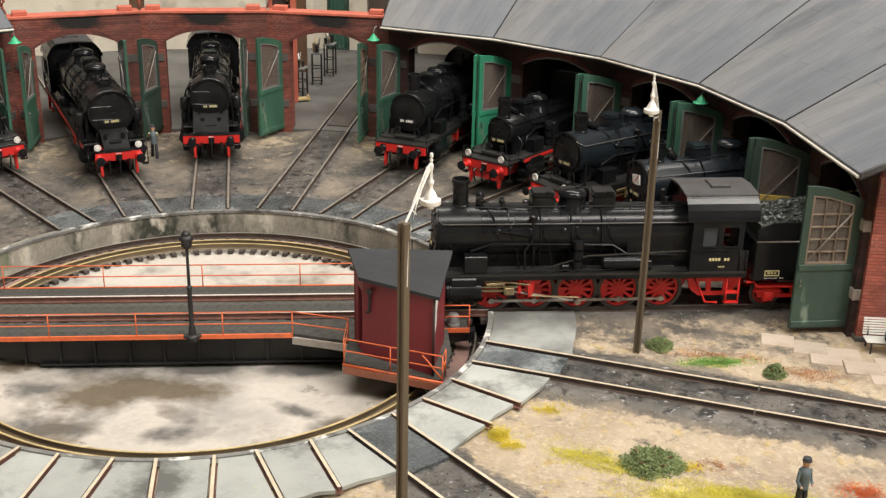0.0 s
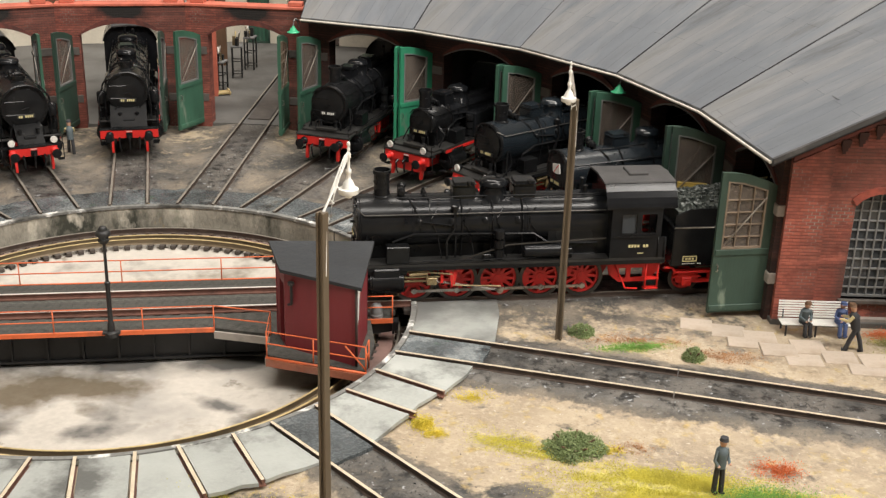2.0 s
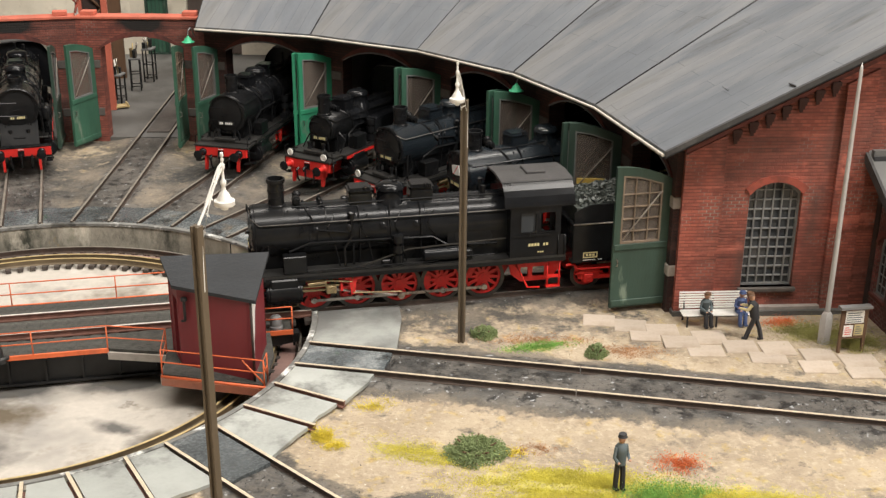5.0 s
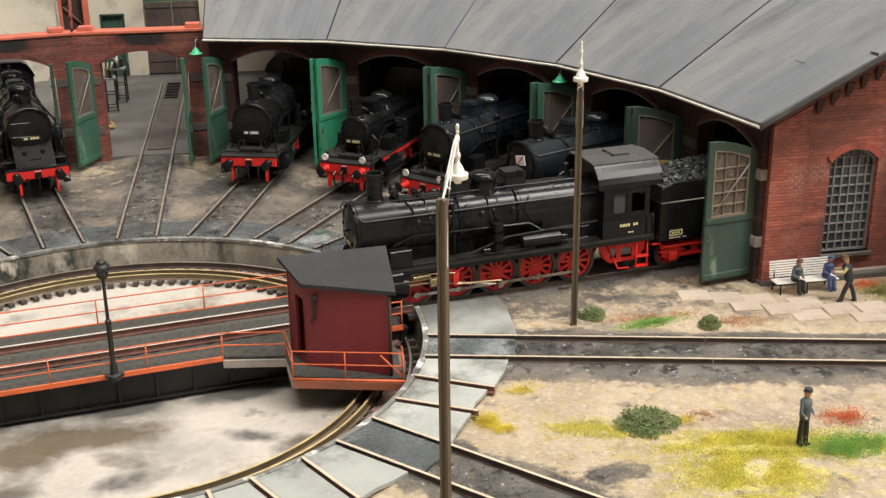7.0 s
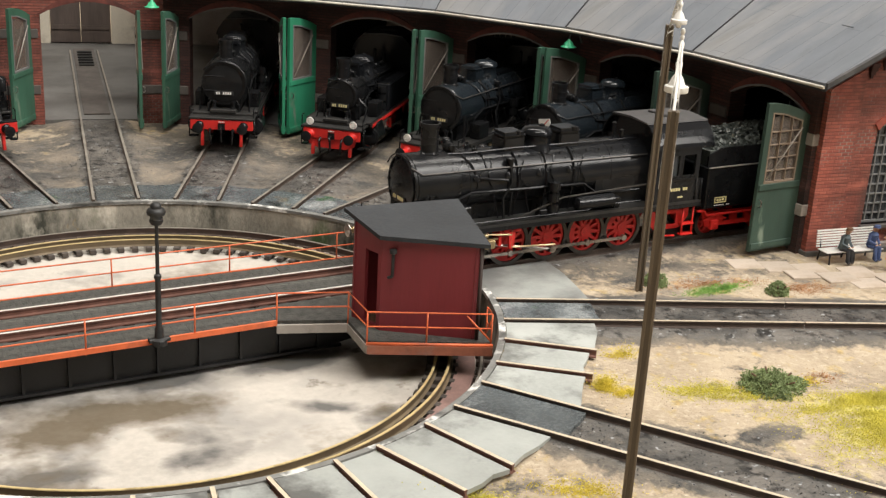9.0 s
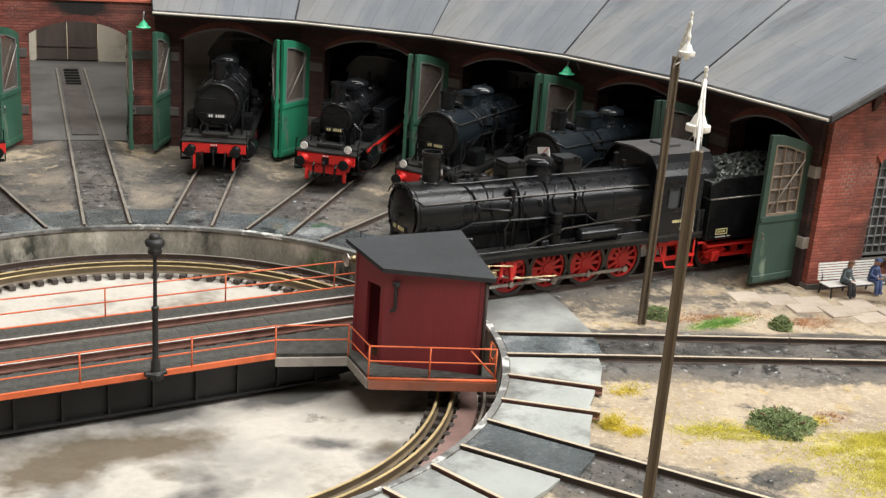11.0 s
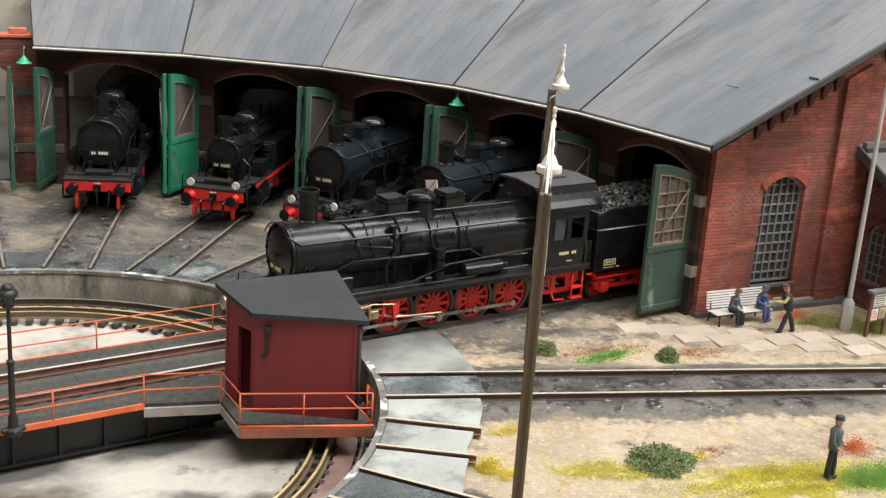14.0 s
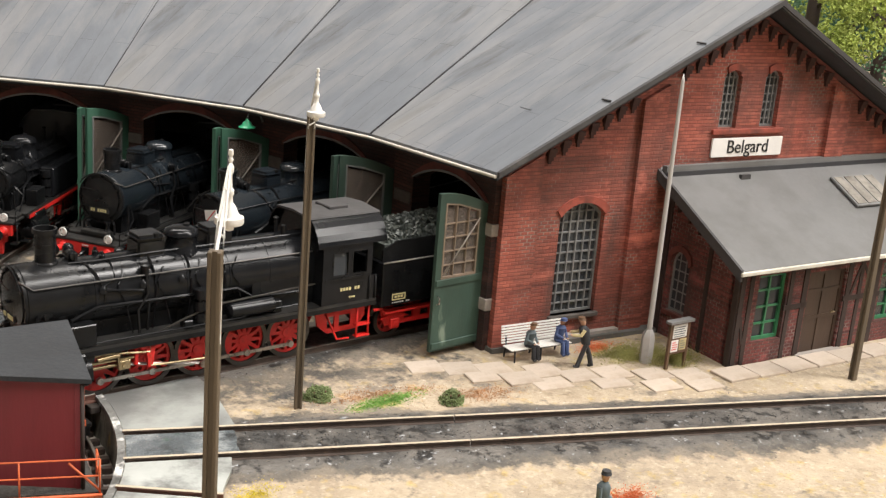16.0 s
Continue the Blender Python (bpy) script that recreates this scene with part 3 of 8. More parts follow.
DIRT_STUFF = material("gravel_grit", (0.26, 0.22, 0.17), 0.9, vary=0.5, scale=700)
ASH_STUFF = material("ash_grit", (0.05, 0.05, 0.052), 0.45, vary=0.6, scale=800)
BUSH = material("dark_green_foliage", (0.165, 0.21, 0.085), 0.8, vary=0.5, scale=250)
GRASS_YELLOW = material("yellow_green_flock", (0.56, 0.50, 0.075), 0.9, vary=0.3, scale=160)
GRASS_OLIVE = material("olive_flock", (0.27, 0.26, 0.085), 0.9, vary=0.45, scale=160)
GRASS_GREEN = material("fresh_green_flock", (0.18, 0.35, 0.07), 0.9, vary=0.35, scale=160)
FLOWER_YELLOW = material("yellow_flowers", (0.64, 0.52, 0.055), 0.85, vary=0.3)
FLOWER_RED = material("orange_red_flowers", (0.60, 0.15, 0.05), 0.8, vary=0.3)
RUST_FLOCK = material("russet_flock", (0.36, 0.19, 0.09), 0.9, vary=0.35)
TREE_LEAF = material("light_green_leaves", (0.27, 0.33, 0.06), 0.7, vary=0.45, scale=90)
TREE_DARK = material("deep_green_leaves", (0.05, 0.12, 0.06), 0.7, vary=0.4, scale=200)
SKIN = material("figure_tan", (0.45, 0.25, 0.16), 0.6)
CLOTH_BLUE = material("figure_blue", (0.06, 0.09, 0.20), 0.7, vary=0.2)
CLOTH_GREY = material("figure_grey", (0.09, 0.115, 0.125), 0.7, vary=0.2)
CLOTH_DARK = material("figure_dark", (0.025, 0.025, 0.028), 0.7)
CLOTH_CREAM = material("figure_cream", (0.5, 0.42, 0.22), 0.7)
BACK_HILL = material("painted_hill_green", (0.10, 0.17, 0.11), 0.9, vary=0.4, scale=6, bump=0)
# pale tone chosen so the unseen walls and ceiling bounce fill into shadows
HALL = material("hall_plaster", (0.63, 0.61, 0.58), 0.9, vary=0.05, scale=2, bump=0)


def ground_material():
    """Sandy soil and dark ash, parted by the ash attribute of the sheet."""
    m = bpy.data.materials.new("sandy_soil_and_ash")
    m.use_nodes = True
    N, L = m.node_tree.nodes, m.node_tree.links
    bsdf = N["Principled BSDF"]
    bsdf.inputs["Roughness"].default_value = 0.85
    co, at = N.new("ShaderNodeTexCoord"), N.new("ShaderNodeAttribute")
    at.attribute_name = "ash"

    def nz(s, d=5):
        t = N.new("ShaderNodeTexNoise")
        t.inputs["Scale"].default_value, t.inputs["Detail"].default_value, t.inputs["Roughness"].default_value = s, d, 0.65
        L.new(co.outputs["Object"], t.inputs["Vector"])
        return t.outputs["Fac"]

    def mr(f, a, b, c=0.0, d=1.0):
        r = N.new("ShaderNodeMapRange")
        for k, v in zip(("From Min", "From Max", "To Min", "To Max"), (a, b, c, d)):
            r.inputs[k].default_value = v
        L.new(f, r.inputs["Value"])
        return r.outputs["Result"]

    def mix(f, a, b):
        x = N.new("ShaderNodeMix")
        x.data_type = "RGBA"
        L.new(f, x.inputs[0])
        for s, v in ((x.inputs[6], a), (x.inputs[7], b)):
            if isinstance(v, tuple):
                s.default_value = (*v, 1)
            else:
                L.new(v, s)
        return x.outputs[2]
    soil = mix(mr(nz(34), 0.35, 0.65), (0.315, 0.252, 0.178), (0.43, 0.352, 0.25))
    soil = mix(mr(nz(80), 0.56, 0.76), soil, (0.20, 0.15, 0.095))
    soil = mix(mr(nz(21, 5), 0.52, 0.70), soil, (0.225, 0.182, 0.138))
    soil = mix(mr(nz(420, 3), 0.5, 0.75), soil, (0.49, 0.41, 0.30))
    soil = mix(mr(nz(480, 2), 0.68, 0.74), soil, (0.56, 0.50, 0.41))
    soil = mix(mr(nz(700, 2), 0.58, 0.78, 0.0, 0.55), soil, (0.19, 0.14, 0.10))
    for layer, tone in (("moss", (0.47, 0.425, 0.085)), ("russet", (0.37, 0.21, 0.115))):
        node, k = N.new("ShaderNodeAttribute"), N.new("ShaderNodeMath")
        node.attribute_name, k.operation = layer, "ADD"
        L.new(node.outputs["Fac"], k.inputs[0])
        L.new(mr(nz(190, 6), 0.3, 0.7, -0.75, 0.75), k.inputs[1])
        tint = mix(mr(nz(520, 4), 0.36, 0.64), tuple(c * 0.55 for c in tone), tuple(min(1, c * 1.35) for c in tone))
        soil = mix(mr(k.outputs[0], 0.25, 0.95, 0.0, 0.75), soil, tint)
    yard = mix(mr(nz(30, 6), 0.38, 0.62), (0.046, 0.0455, 0.043), (0.215, 0.182, 0.142))
    yard = mix(mr(nz(600, 3), 0.54, 0.75, 0.0, 0.6), yard, (0.25, 0.215, 0.17))
    yard = mix(mr(nz(850, 2), 0.56, 0.72, 0.0, 0.6), yard, (0.06, 0.05, 0.038))
    ash = mix(mr(nz(48), 0.36, 0.64), (0.042, 0.041, 0.039), (0.150, 0.138, 0.122))
    ash = mix(mr(nz(200, 5), 0.52, 0.62), ash, (0.018, 0.0165, 0.015))
    # pale specks put sparkling glints into the ash colour
    ash = mix(mr(nz(430, 2), 0.655, 0.71), ash, (0.36, 0.37, 0.38))
    add = N.new("ShaderNodeMath")
    add.operation = "ADD"
    L.new(at.outputs["Fac"], add.inputs[0])
    both = N.new("ShaderNodeMath")
    both.operation = "ADD"
    L.new(mr(nz(48), 0.3, 0.7, -0.30, 0.30), both.inputs[0])
    L.new(mr(nz(230), 0.3, 0.7, -0.28, 0.28), both.inputs[1])
    L.new(both.outputs[0], add.inputs[1])
    some = mix(mr(add.outputs[0], 0.12, 0.42), soil, yard)
    L.new(mix(mr(add.outputs[0], 0.62, 1.0), some, ash), bsdf.inputs["Base Color"])
    # the oily ash is wet in places
    L.new(mr(add.outputs[0], 0.55, 1.1, 0.85, 0.42), bsdf.inputs["Roughness"])
    bp = N.new("ShaderNodeBump")
    bp.inputs["Strength"].default_value, bp.inputs["Distance"].default_value = 0.6, 0.0008
    L.new(nz(750, 3), bp.inputs["Height"])
    L.new(bp.outputs["Normal"], bsdf.inputs["Normal"])
    return m


GROUND = ground_material()

# ---- plan ----
RIM = 113.0
STALLS = dict(zip("IHGFEDCBA", [4.4 + 15.75 * k for k in range(9)]))
HALF = 15.75 / 2
WALL = 262.0
LANES = dict(zip("IHGFEDCBA", [6.2 + 15.77 * k for k in range(9)]))
MAIN, SIDING = -17.4, -50.0
TRACKS = [(on_lane(RIM + 1, a), a, 345.0) for a in LANES.values()]
TRACKS.append((on_lane(RIM + 1, MAIN), -17.6, 760.0))
TRACKS.append((on_lane(RIM + 1, SIDING), -50.3, 420.0))
STUBS = [(on_lane(RIM + 1, a), a, n) for a, n in ((-34.0, 28.0), (-65.4, 29.0), (-80.5, 29.0), (-95.8, 30.0), (-111.3, 30.0))]
RAIL_TOP = 5.0


def track_distance(x, y):
    best = 1e9
    for (sx, sy), a, n in TRACKS:
        c, s = math.cos(radians(a)), math.sin(radians(a))
        u, v = (x - sx) * c + (y - sy) * s, -(x - sx) * s + (y - sy) * c
        du = max(0.0, -u, u - n)
        best = min(best, math.hypot(du, abs(v)))
    return best


def lump(x, y, s, seed=0.0):
    return noise.noise(Vector((x / s + seed, y / s - seed, seed)))


def ground_height(x, y):
    r = math.hypot(x - CX, y - CY)
    d = track_distance(x, y)
    k = max(0.0, min(1.0, (23 - d) / 10))
    ring = max(0.0, min(1.0, (142 - r) / 10))
    rise = max(k * k * (3 - 2 * k), ring)
    sand = 1.5 + 2.2 * max(0.0, min(1.0, (395 - 0.3 * x - y) / 45)) * max(0.0, min(1.0, (x - 40) / 50))
    return 3.0 * rise + sand * (1 - rise) + (0.3 * lump(x, y, 26) + 0.25 * lump(x, y, 7, 3.3)) * (1 - 0.7 * ring)


def ash_amount(x, y):
    r, a = math.hypot(x - CX, y - CY), math.degrees(math.atan2(y - CY, x - CX))
    d = track_distance(x, y)
    k = max(0.0, min(1.0, (23.5 - d) / 12)) * 1.35
    near = max(0.0, min(1.0, (a + 4) / 8))
    if a < -36:
        k = max(0.0, min(1.0, (18.5 - d) / 10)) * 1.1
    if near > 0:
        k = max(0.0, min(1.0, (19 - d) / 10)) * (1.3 if r < 262 else 0.85) * near + k * (1 - near)
    yard = max(0.0, min(1.0, (300 - r) / 40)) * near * (0.30 + 0.42 * max(0.0, min(1.0, (245 - r) / 85)))
    yard = max(yard, 0.36 * max(0.0, min(1.0, (a + 13) / 10)) * max(0.0, min(1.0, (240 - r) / 60)) * (a < 40))
    puddle = 1.25 * math.exp(-((x - 69) / 9) ** 2 - ((y - 330) / 4) ** 2)
    return max(k, yard, puddle) + 0.12 * lump(x, y, 30, 7.7)


# patches of flock: x, y, two half-widths, turn, how dense
MOSS = [(114, 333, 26, 9, -8, 1.2), (72, 356, 16, 6, -30, 0.7), (165, 318, 36, 9, -15, 1.2), (104, 317, 25, 17, -12, 0.95), (142, 323, 12, 6, 0, 1.0), (123, 427, 13, 3.5, 8, 0.7), (232, 428, 16, 6, -8, 0.7), (240, 417, 9, 5, 0, 0.6), (-20, 325, 12, 6, -30, 0.8)]
RUSSET = [(124, 433, 20, 5, -6, 0.55), (156, 420, 14, 6, -6, 0.6), (108, 355, 7, 3, 0, 0.6)]


def patch_amount(x, y, spots):
    best = 0.0
    for px, py, rx, ry, turn, k in spots:
        c, s = math.cos(radians(turn)), math.sin(radians(turn))
        u, v = ((x - px) * c + (y - py) * s) / rx, (-(x - px) * s + (y - py) * c) / ry
        best = max(best, k * math.exp(-0.9 * (u * u + v * v)))
    return best


# ---- ground, pit and hall ----
def grid_sheet(xs, ys, keep):
    bm = B()
    ash = []
    verts = {}
    for i, x in enumerate(xs):
        for j, y in enumerate(ys):
            r = math.hypot(x - CX, y - CY)
            px, py = x, y
            if RIM - 4 < r < RIM + 2.2:
                px, py = CX + (x - CX) * (RIM + 1.0) / r, CY + (y - CY) * (RIM + 1.0) / r
            verts[i, j] = (px, py, ground_height(px, py))
    used = {}
    for i in range(len(xs) - 1):
        for j in range(len(ys) - 1):
            q = [(i, j), (i + 1, j), (i + 1, j + 1), (i, j + 1)]
            if all(keep(*verts[k][:2]) for k in q):
                for k in q:
                    if k not in used:
                        used[k] = bm.verts.new(verts[k])
                        ash.append(ash_amount(*verts[k][:2]))
                bm.faces.new([used[k] for k in q]).smooth = True
    return bm, ash


xs = [-2600, -1500, -800, -450] + [-300 + 3.0 * i for i in range(250)] + [520, 700, 1000, 1700, 2600]
ys = [-1500, -700, -200, 60] + [180 + 3.0 * i for i in range(200)] + [800, 860, 1000, 1400, 2000, 2600]
sheet, ash_values = grid_sheet(xs, ys, lambda x, y: math.hypot(x - CX, y - CY) > RIM + 0.9)
ground = single("ground", sheet, GROUND, label="sandy model soil with dark ash round the tracks", category="ground", kind="structure")
attribute = ground.data.attributes.new("ash", "FLOAT", "POINT")
attribute.data.foreach_set("value", ash_values)
for layer, spots in (("moss", MOSS), ("russet", RUSSET)):
    attribute = ground.data.attributes.new(layer, "FLOAT", "POINT")
    attribute.data.foreach_set("value", [patch_amount(v.co.x / MM, v.co.y / MM, spots) for v in ground.data.vertices])

pit = thing("turntable_pit", CX, CY, 0, 0, "round stained concrete turntable pit with a stone wall", "pit", kind="structure")
floor_rings = [(0, -13)] + [(2.5 * k, -13 + 0.8 * k / 24 if k <= 24 else -12.2 + 2 * (k - 24) / 12) for k in range(1, 37)] + [(104, -9.6), (RIM + 0.6, -9.5)]
pit_floor = part("pit_floor", lathe(B(), floor_rings, seg=160), PIT_FLOOR, pit, "beige concrete with dark stains and painted shade beside the bridge")
OIL = [(-6, -39, 29, 11, -5, 1.15), (-31, -44, 17, 11, 10, 0.9), (-2, -54, 9, 6, -40, 0.8), (78, -41, 10, 5, 10, 0.7), (57, -62, 6, 4, 30, 0.6), (-67, -26, 14, 7, 20, 0.8), (23, 62, 12, 6, 0, 0.5)]
# grey stains; the three spots near y -20 paint in the bridge's shade
GRIME_SHADE = [(3, -72, 13, 8, 15, 1), (5, -60, 9, 11, 20, 0.8), (43, -53, 17, 4.5, -38, 0.95), (58, -65, 9, 6, 0, 0.9), (-35, -72, 13, 6, 0, 0.85), (-59, -44, 17, 8, 15, 0.8), (4, -20, 18, 7, 0, 0.95), (44, -19, 22, 6, 4, 0.95), (-42, -22, 24, 8, 0, 0.9), (-37, 70, 14, 6, 20, 0.6)]
for layer, spots in (("oil", OIL), ("grime_shade", GRIME_SHADE)):
    attribute = pit_floor.data.attributes.new(layer, "FLOAT", "POINT")
    attribute.data.foreach_set("value", [patch_amount(v.co.x / MM, v.co.y / MM, spots) for v in pit_floor.data.vertices])
part("pit_wall", lathe(B(), [(RIM - 0.6, -9.8), (RIM - 0.2, -4), (RIM, 2.6), (RIM + 0.3, 3.6), (RIM + 4, 3.7), (RIM + 4, -10)], seg=120), PIT_WALL, pit, "mossy dark stone wall")
bm = B()
lathe(bm, [(RIM - 0.5, 2.9), (RIM - 0.5, 4.1), (RIM + 1.6, 4.3), (RIM + 1.7, 2.9), (RIM - 0.5, 2.9)], seg=120)
part("rim_coping", bm, RIM_STONE, pit, "chipped grey rim coping")
bm = B()
lathe(bm, [(99.8, -9.8), (99.8, -8.3), (105.8, -8.1), (106.0, -9.6)], seg=120)
part("ring_bed", bm, RING_BED, pit, "pinkish brown flat ring")
for r, web, head, zz in ((93.6, OLIVE, BRASS, -5.6), (98.0, OLIVE, BRASS, -5.4), (107.8, RUST, RAIL_DULL, -5.6)):
    bm = B()
    lathe(bm, [(r - 1.0, -8.2), (r - 0.3, -7.6), (r - 0.3, zz - 0.6), (r - 0.5, zz - 0.1), (r + 0.5, zz - 0.1), (r + 0.3, zz - 0.6), (r + 0.3, -7.6), (r + 1.0, -8.2)], seg=120)
    rr_ = part("ring_rail", bm, web, pit)
    bm = B()
    lathe(bm, [(r - 0.4, zz - 0.12), (r - 0.34, zz + 0.1), (r + 0.34, zz + 0.1), (r + 0.4, zz - 0.12)], seg=120)
    part("rail_head", bm, head, rr_)
tie = mesh_of("tie", box(B(), -5, 5, -1.2, 1.2, -9.9, -8.1, 0.2), SLEEPER)
tie_out = mesh_of("tie", box(B(), -2.9, 2.9, -0.9, 0.9, -9.6, -7.6, 0.2), RUST)
for k in range(110):
    a = 360 / 110 * k
    put("tie", tie, pit, 95.6 * math.cos(radians(a)), 95.6 * math.sin(radians(a)), 0, 0, 0, a)
    a += 1.6
    put("tie", tie_out, pit, 109.0 * math.cos(radians(a)), 109.0 * math.sin(radians(a)), 0, 0, 0, a)

hall = thing("hall", 0, 0, 0, 0, "unseen exhibition hall walls round the layout, pale to bounce fill light", "hall", kind="structure")
part("wall", box(B(), -2700, -2600, -1600, 2700, -900, 2000), HALL, hall)
part("wall", box(B(), 2600, 2700, -1600, 2700, -900, 2000), HALL, hall)
part("wall", box(B(), -2600, 2600, -1700, -1600, -900, 2000), HALL, hall)
part("wall", box(B(), -2600, 2600, 2600, 2700, -900, 2000), HALL, hall)
bm = box(B(), -2700, 2700, -1700, 2700, 2000, 2060)
single("ceiling", bm, HALL, label="unseen hall ceiling, pale to bounce fill light", category="ceiling", kind="structure")
bm = B()
pts = [(-1500, 0)] + [(-1500 + 100 * i, 230 + 60 * lump(i * 40, 0, 90)) for i in range(35)] + [(1900, 0)]
prism(bm, pts, 1500, 1510)
single("backdrop", bm, BACK_HILL, label="painted green wooded hill behind the layout", category="backdrop", kind="structure")

# ---- tracks ----
RAIL_PROFILE = [(-1.1, -2.5), (1.1, -2.5), (1.1, -2.1), (0.3, -1.8), (0.3, -0.7), (0.55, -0.5), (0.55, 0), (-0.55, 0), (-0.55, -0.5), (-0.3, -0.7), (-0.3, -1.8), (-1.1, -2.1)]


def rail_mesh(n, name="rail", head=RAIL, side=RUST):
    bm = B()
    prism(bm, RAIL_PROFILE, 0, n, "yz")
    for f in bm.faces:
        f.material_index = 1 if f.normal.z > 0.9 and f.calc_center_median().z > -0.2 else 0
    return mesh_of(name, bm, [side, head])


sleeper_mesh = mesh_of("sleeper", box(B(), -1.4, 1.4, -14, 14, -4.2, -2.45, 0.2), SLEEPER)


def track(start, angle, n, label, z=RAIL_TOP, sleepers=True, gap=7.2, first=4.0, group="shed tracks", head=RAIL, side=RUST):
    t = thing("railway_track", start[0], start[1], z, angle, label, "track", group)
    lengths = [0, n] if n < 500 else [0, 99.2, 99.6, n]
    for s in (-8.7, 8.7):
        for k0, k1 in zip(lengths[::2], lengths[1::2]):
            put("rail", rail_mesh(k1 - k0, head=head, side=side), t, k0, s, 0)
    if sleepers:
        k = first
        while k < n - 1:
            put("sleeper", sleeper_mesh, t, k, random.uniform(-0.4, 0.4), random.uniform(-0.15, 0.05), 0, 0, random.uniform(-1, 1))
            k += gap
    return t


for k, (start, angle, n) in enumerate(TRACKS):
    if k < 9:
        track(start, angle, n, "worn track half buried in dark ash before a stall", first=34, gap=7.4, head=RAIL_DULL)
    elif k == 9:
        track(start, angle, n, "long straight running track on dark cinder ballast", group="yard tracks", first=34)
    else:
        track(start, angle, n, "short siding track sunk in ash beside the pit", group="yard tracks", first=36)
for start, angle, n in STUBS:
    track(start, angle, n, "short rusty stub rails between pale cover plates", sleepers=False, group="stub tracks", head=RAIL, side=RUST_RED)


def plate_between(a, oa, b, ob, r0, r1, z0, z1, jag=0.0):
    """A flat plate from a line beside track a to a line beside track b, between two radii."""
    def at(ang, off, r):
        q = math.sqrt(r * r - off * off)
        c, s_ = math.cos(radians(ang)), math.sin(radians(ang))
        return q * c - off * s_, q * s_ + off * c
    n = 3
    near, far = [], []
    for i in range(n + 1):
        k = i / n
        p, q = at(a, oa, r0), at(b, ob, r0)
        m = Vector((p[0] + (q[0] - p[0]) * k, p[1] + (q[1] - p[1]) * k)).normalized() * r0
        near.append((m.x, m.y))
        rr = r1 + random.uniform(-jag, jag)
        p, q = at(a, oa, rr), at(b, ob, rr)
        far.append((p[0] + (q[0] - p[0]) * k, p[1] + (q[1] - p[1]) * k))
    bm = B()
    prism(bm, near + far[::-1], z0, z1, "xy")
    return bm


aprons = thing("plate_apron", CX, CY, 0, 0, "ring of worn cover plates round the turntable pit", "pavement", kind="structure")
lines = sorted(list(LANES.values()) + [MAIN, SIDING] + [a for _, a, _ in STUBS])
for k, a in enumerate(lines):
    pale = a < -20 and a != SIDING
    far = 136 if a > 0 else 146 if a in (SIDING, MAIN) else random.uniform(139, 143)
    part("plate", plate_between(a, -7.4, a, 7.4, RIM + 1.9, far, 2.9, 4.1 + random.uniform(-0.2, 0.25), 0.8), PLATE if pale else PLATE_DARK, aprons)
    if k + 1 < len(lines):
        b = lines[k + 1]
        edge = 138 if a > 0 else 147 if a == MAIN else 142
        part("plate", plate_between(a, 9.9, b, -9.9, RIM + 1.9, edge, 2.8, 4.0 + random.uniform(-0.2, 0.2), 1.8), PLATE_MID if a == MAIN else PLATE if a < -14 else PLATE_DARK, aprons)

# ---- turntable bridge ----
BRIDGE = 5.6
BX = CX - 9.0 * math.cos(radians(BRIDGE)) + 1.2 * math.sin(radians(BRIDGE))
BY = CY - 9.0 * math.sin(radians(BRIDGE)) - 1.2 * math.cos(radians(BRIDGE))
bridge = thing("turntable_bridge", BX, BY, 0, BRIDGE, "black girder turntable bridge with grey plank walkways and orange railings", "turntable")
me = rail_mesh(224, head=RAIL_BRIGHT, side=RUST_RED)
for s in (-8.7, 8.7):
    put("rail", me, bridge, -103, s + 1.2, RAIL_TOP)
sl = mesh_of("bridge_sleeper", box(B(), -1.6, 1.6, -13, 13, -4.6, -2.5, 0.2), SLEEPER)
for k in range(34):
    put("sleeper", sl, bridge, -100 + 6.65 * k, 1.2, RAIL_TOP)
for s in (-1, 1):
    bm = B()
    pts = [(x + 9, z) for x, z in ((-106, 1.0), (106, 1.0), (106, -3.0), (92, -4.8), (60, -10.0), (-60, -10.0), (-92, -4.8), (-106, -3.0))]
    prism(bm, pts, s * 17.5 - 0.5, s * 17.5 + 0.5)
    box(bm, -97, 115, s * 17.5 - 2, s * 17.5 + 2, 0.4, 1.4)
    box(bm, -51, 69, s * 17.5 - 2, s * 17.5 + 2, -10.8, -10.0)
    for k in range(17):
        box(bm, -95 + 13 * k - 0.4, -95 + 13 * k + 0.4, s * 17.5 - 1.6, s * 17.5 + 1.6, -4 if abs(-104 + 13 * k) > 70 else -10, 0.4)
    part("girder", bm, GIRDER, bridge)
bm = B()
for k in range(9):
    box(bm, -87 + 24 * k - 1, -87 + 24 * k + 1, -17, 17, -4, -1)
part("cross_beam", bm, GIRDER, bridge)
# walkway planks
plank = mesh_of("plank", box(B(), -2.424, 2.424, 10.3, 23.0, 1.8, 3.0, 0.04), DECK)
plank_in = mesh_of("plank", box(B(), -2.424, 2.424, -7.3, 7.3, 2.2, 3.1, 0.04), DECK)
for k in range(2, 48):
    x = -110 + 4.85 * k
    put("plank", plank, bridge, x, 0, random.uniform(-0.08, 0.08))
    if x < 47:
        put("plank", plank, bridge, x, -33.3, random.uniform(-0.05, 0.05))
    put("plank", plank_in, bridge, x, 0, random.uniform(-0.08, 0.08))
# the wider stage that carries the hut
STAGE = [(45.5, -10.4), (45.5, -23.0), (66, -30), (64.5, -47), (99, -62.5), (104, -40), (104, -20.2), (112, -20.2), (112, -10.4)]
bm = B()
prism(bm, STAGE, 1.6, 3.05, "xy")
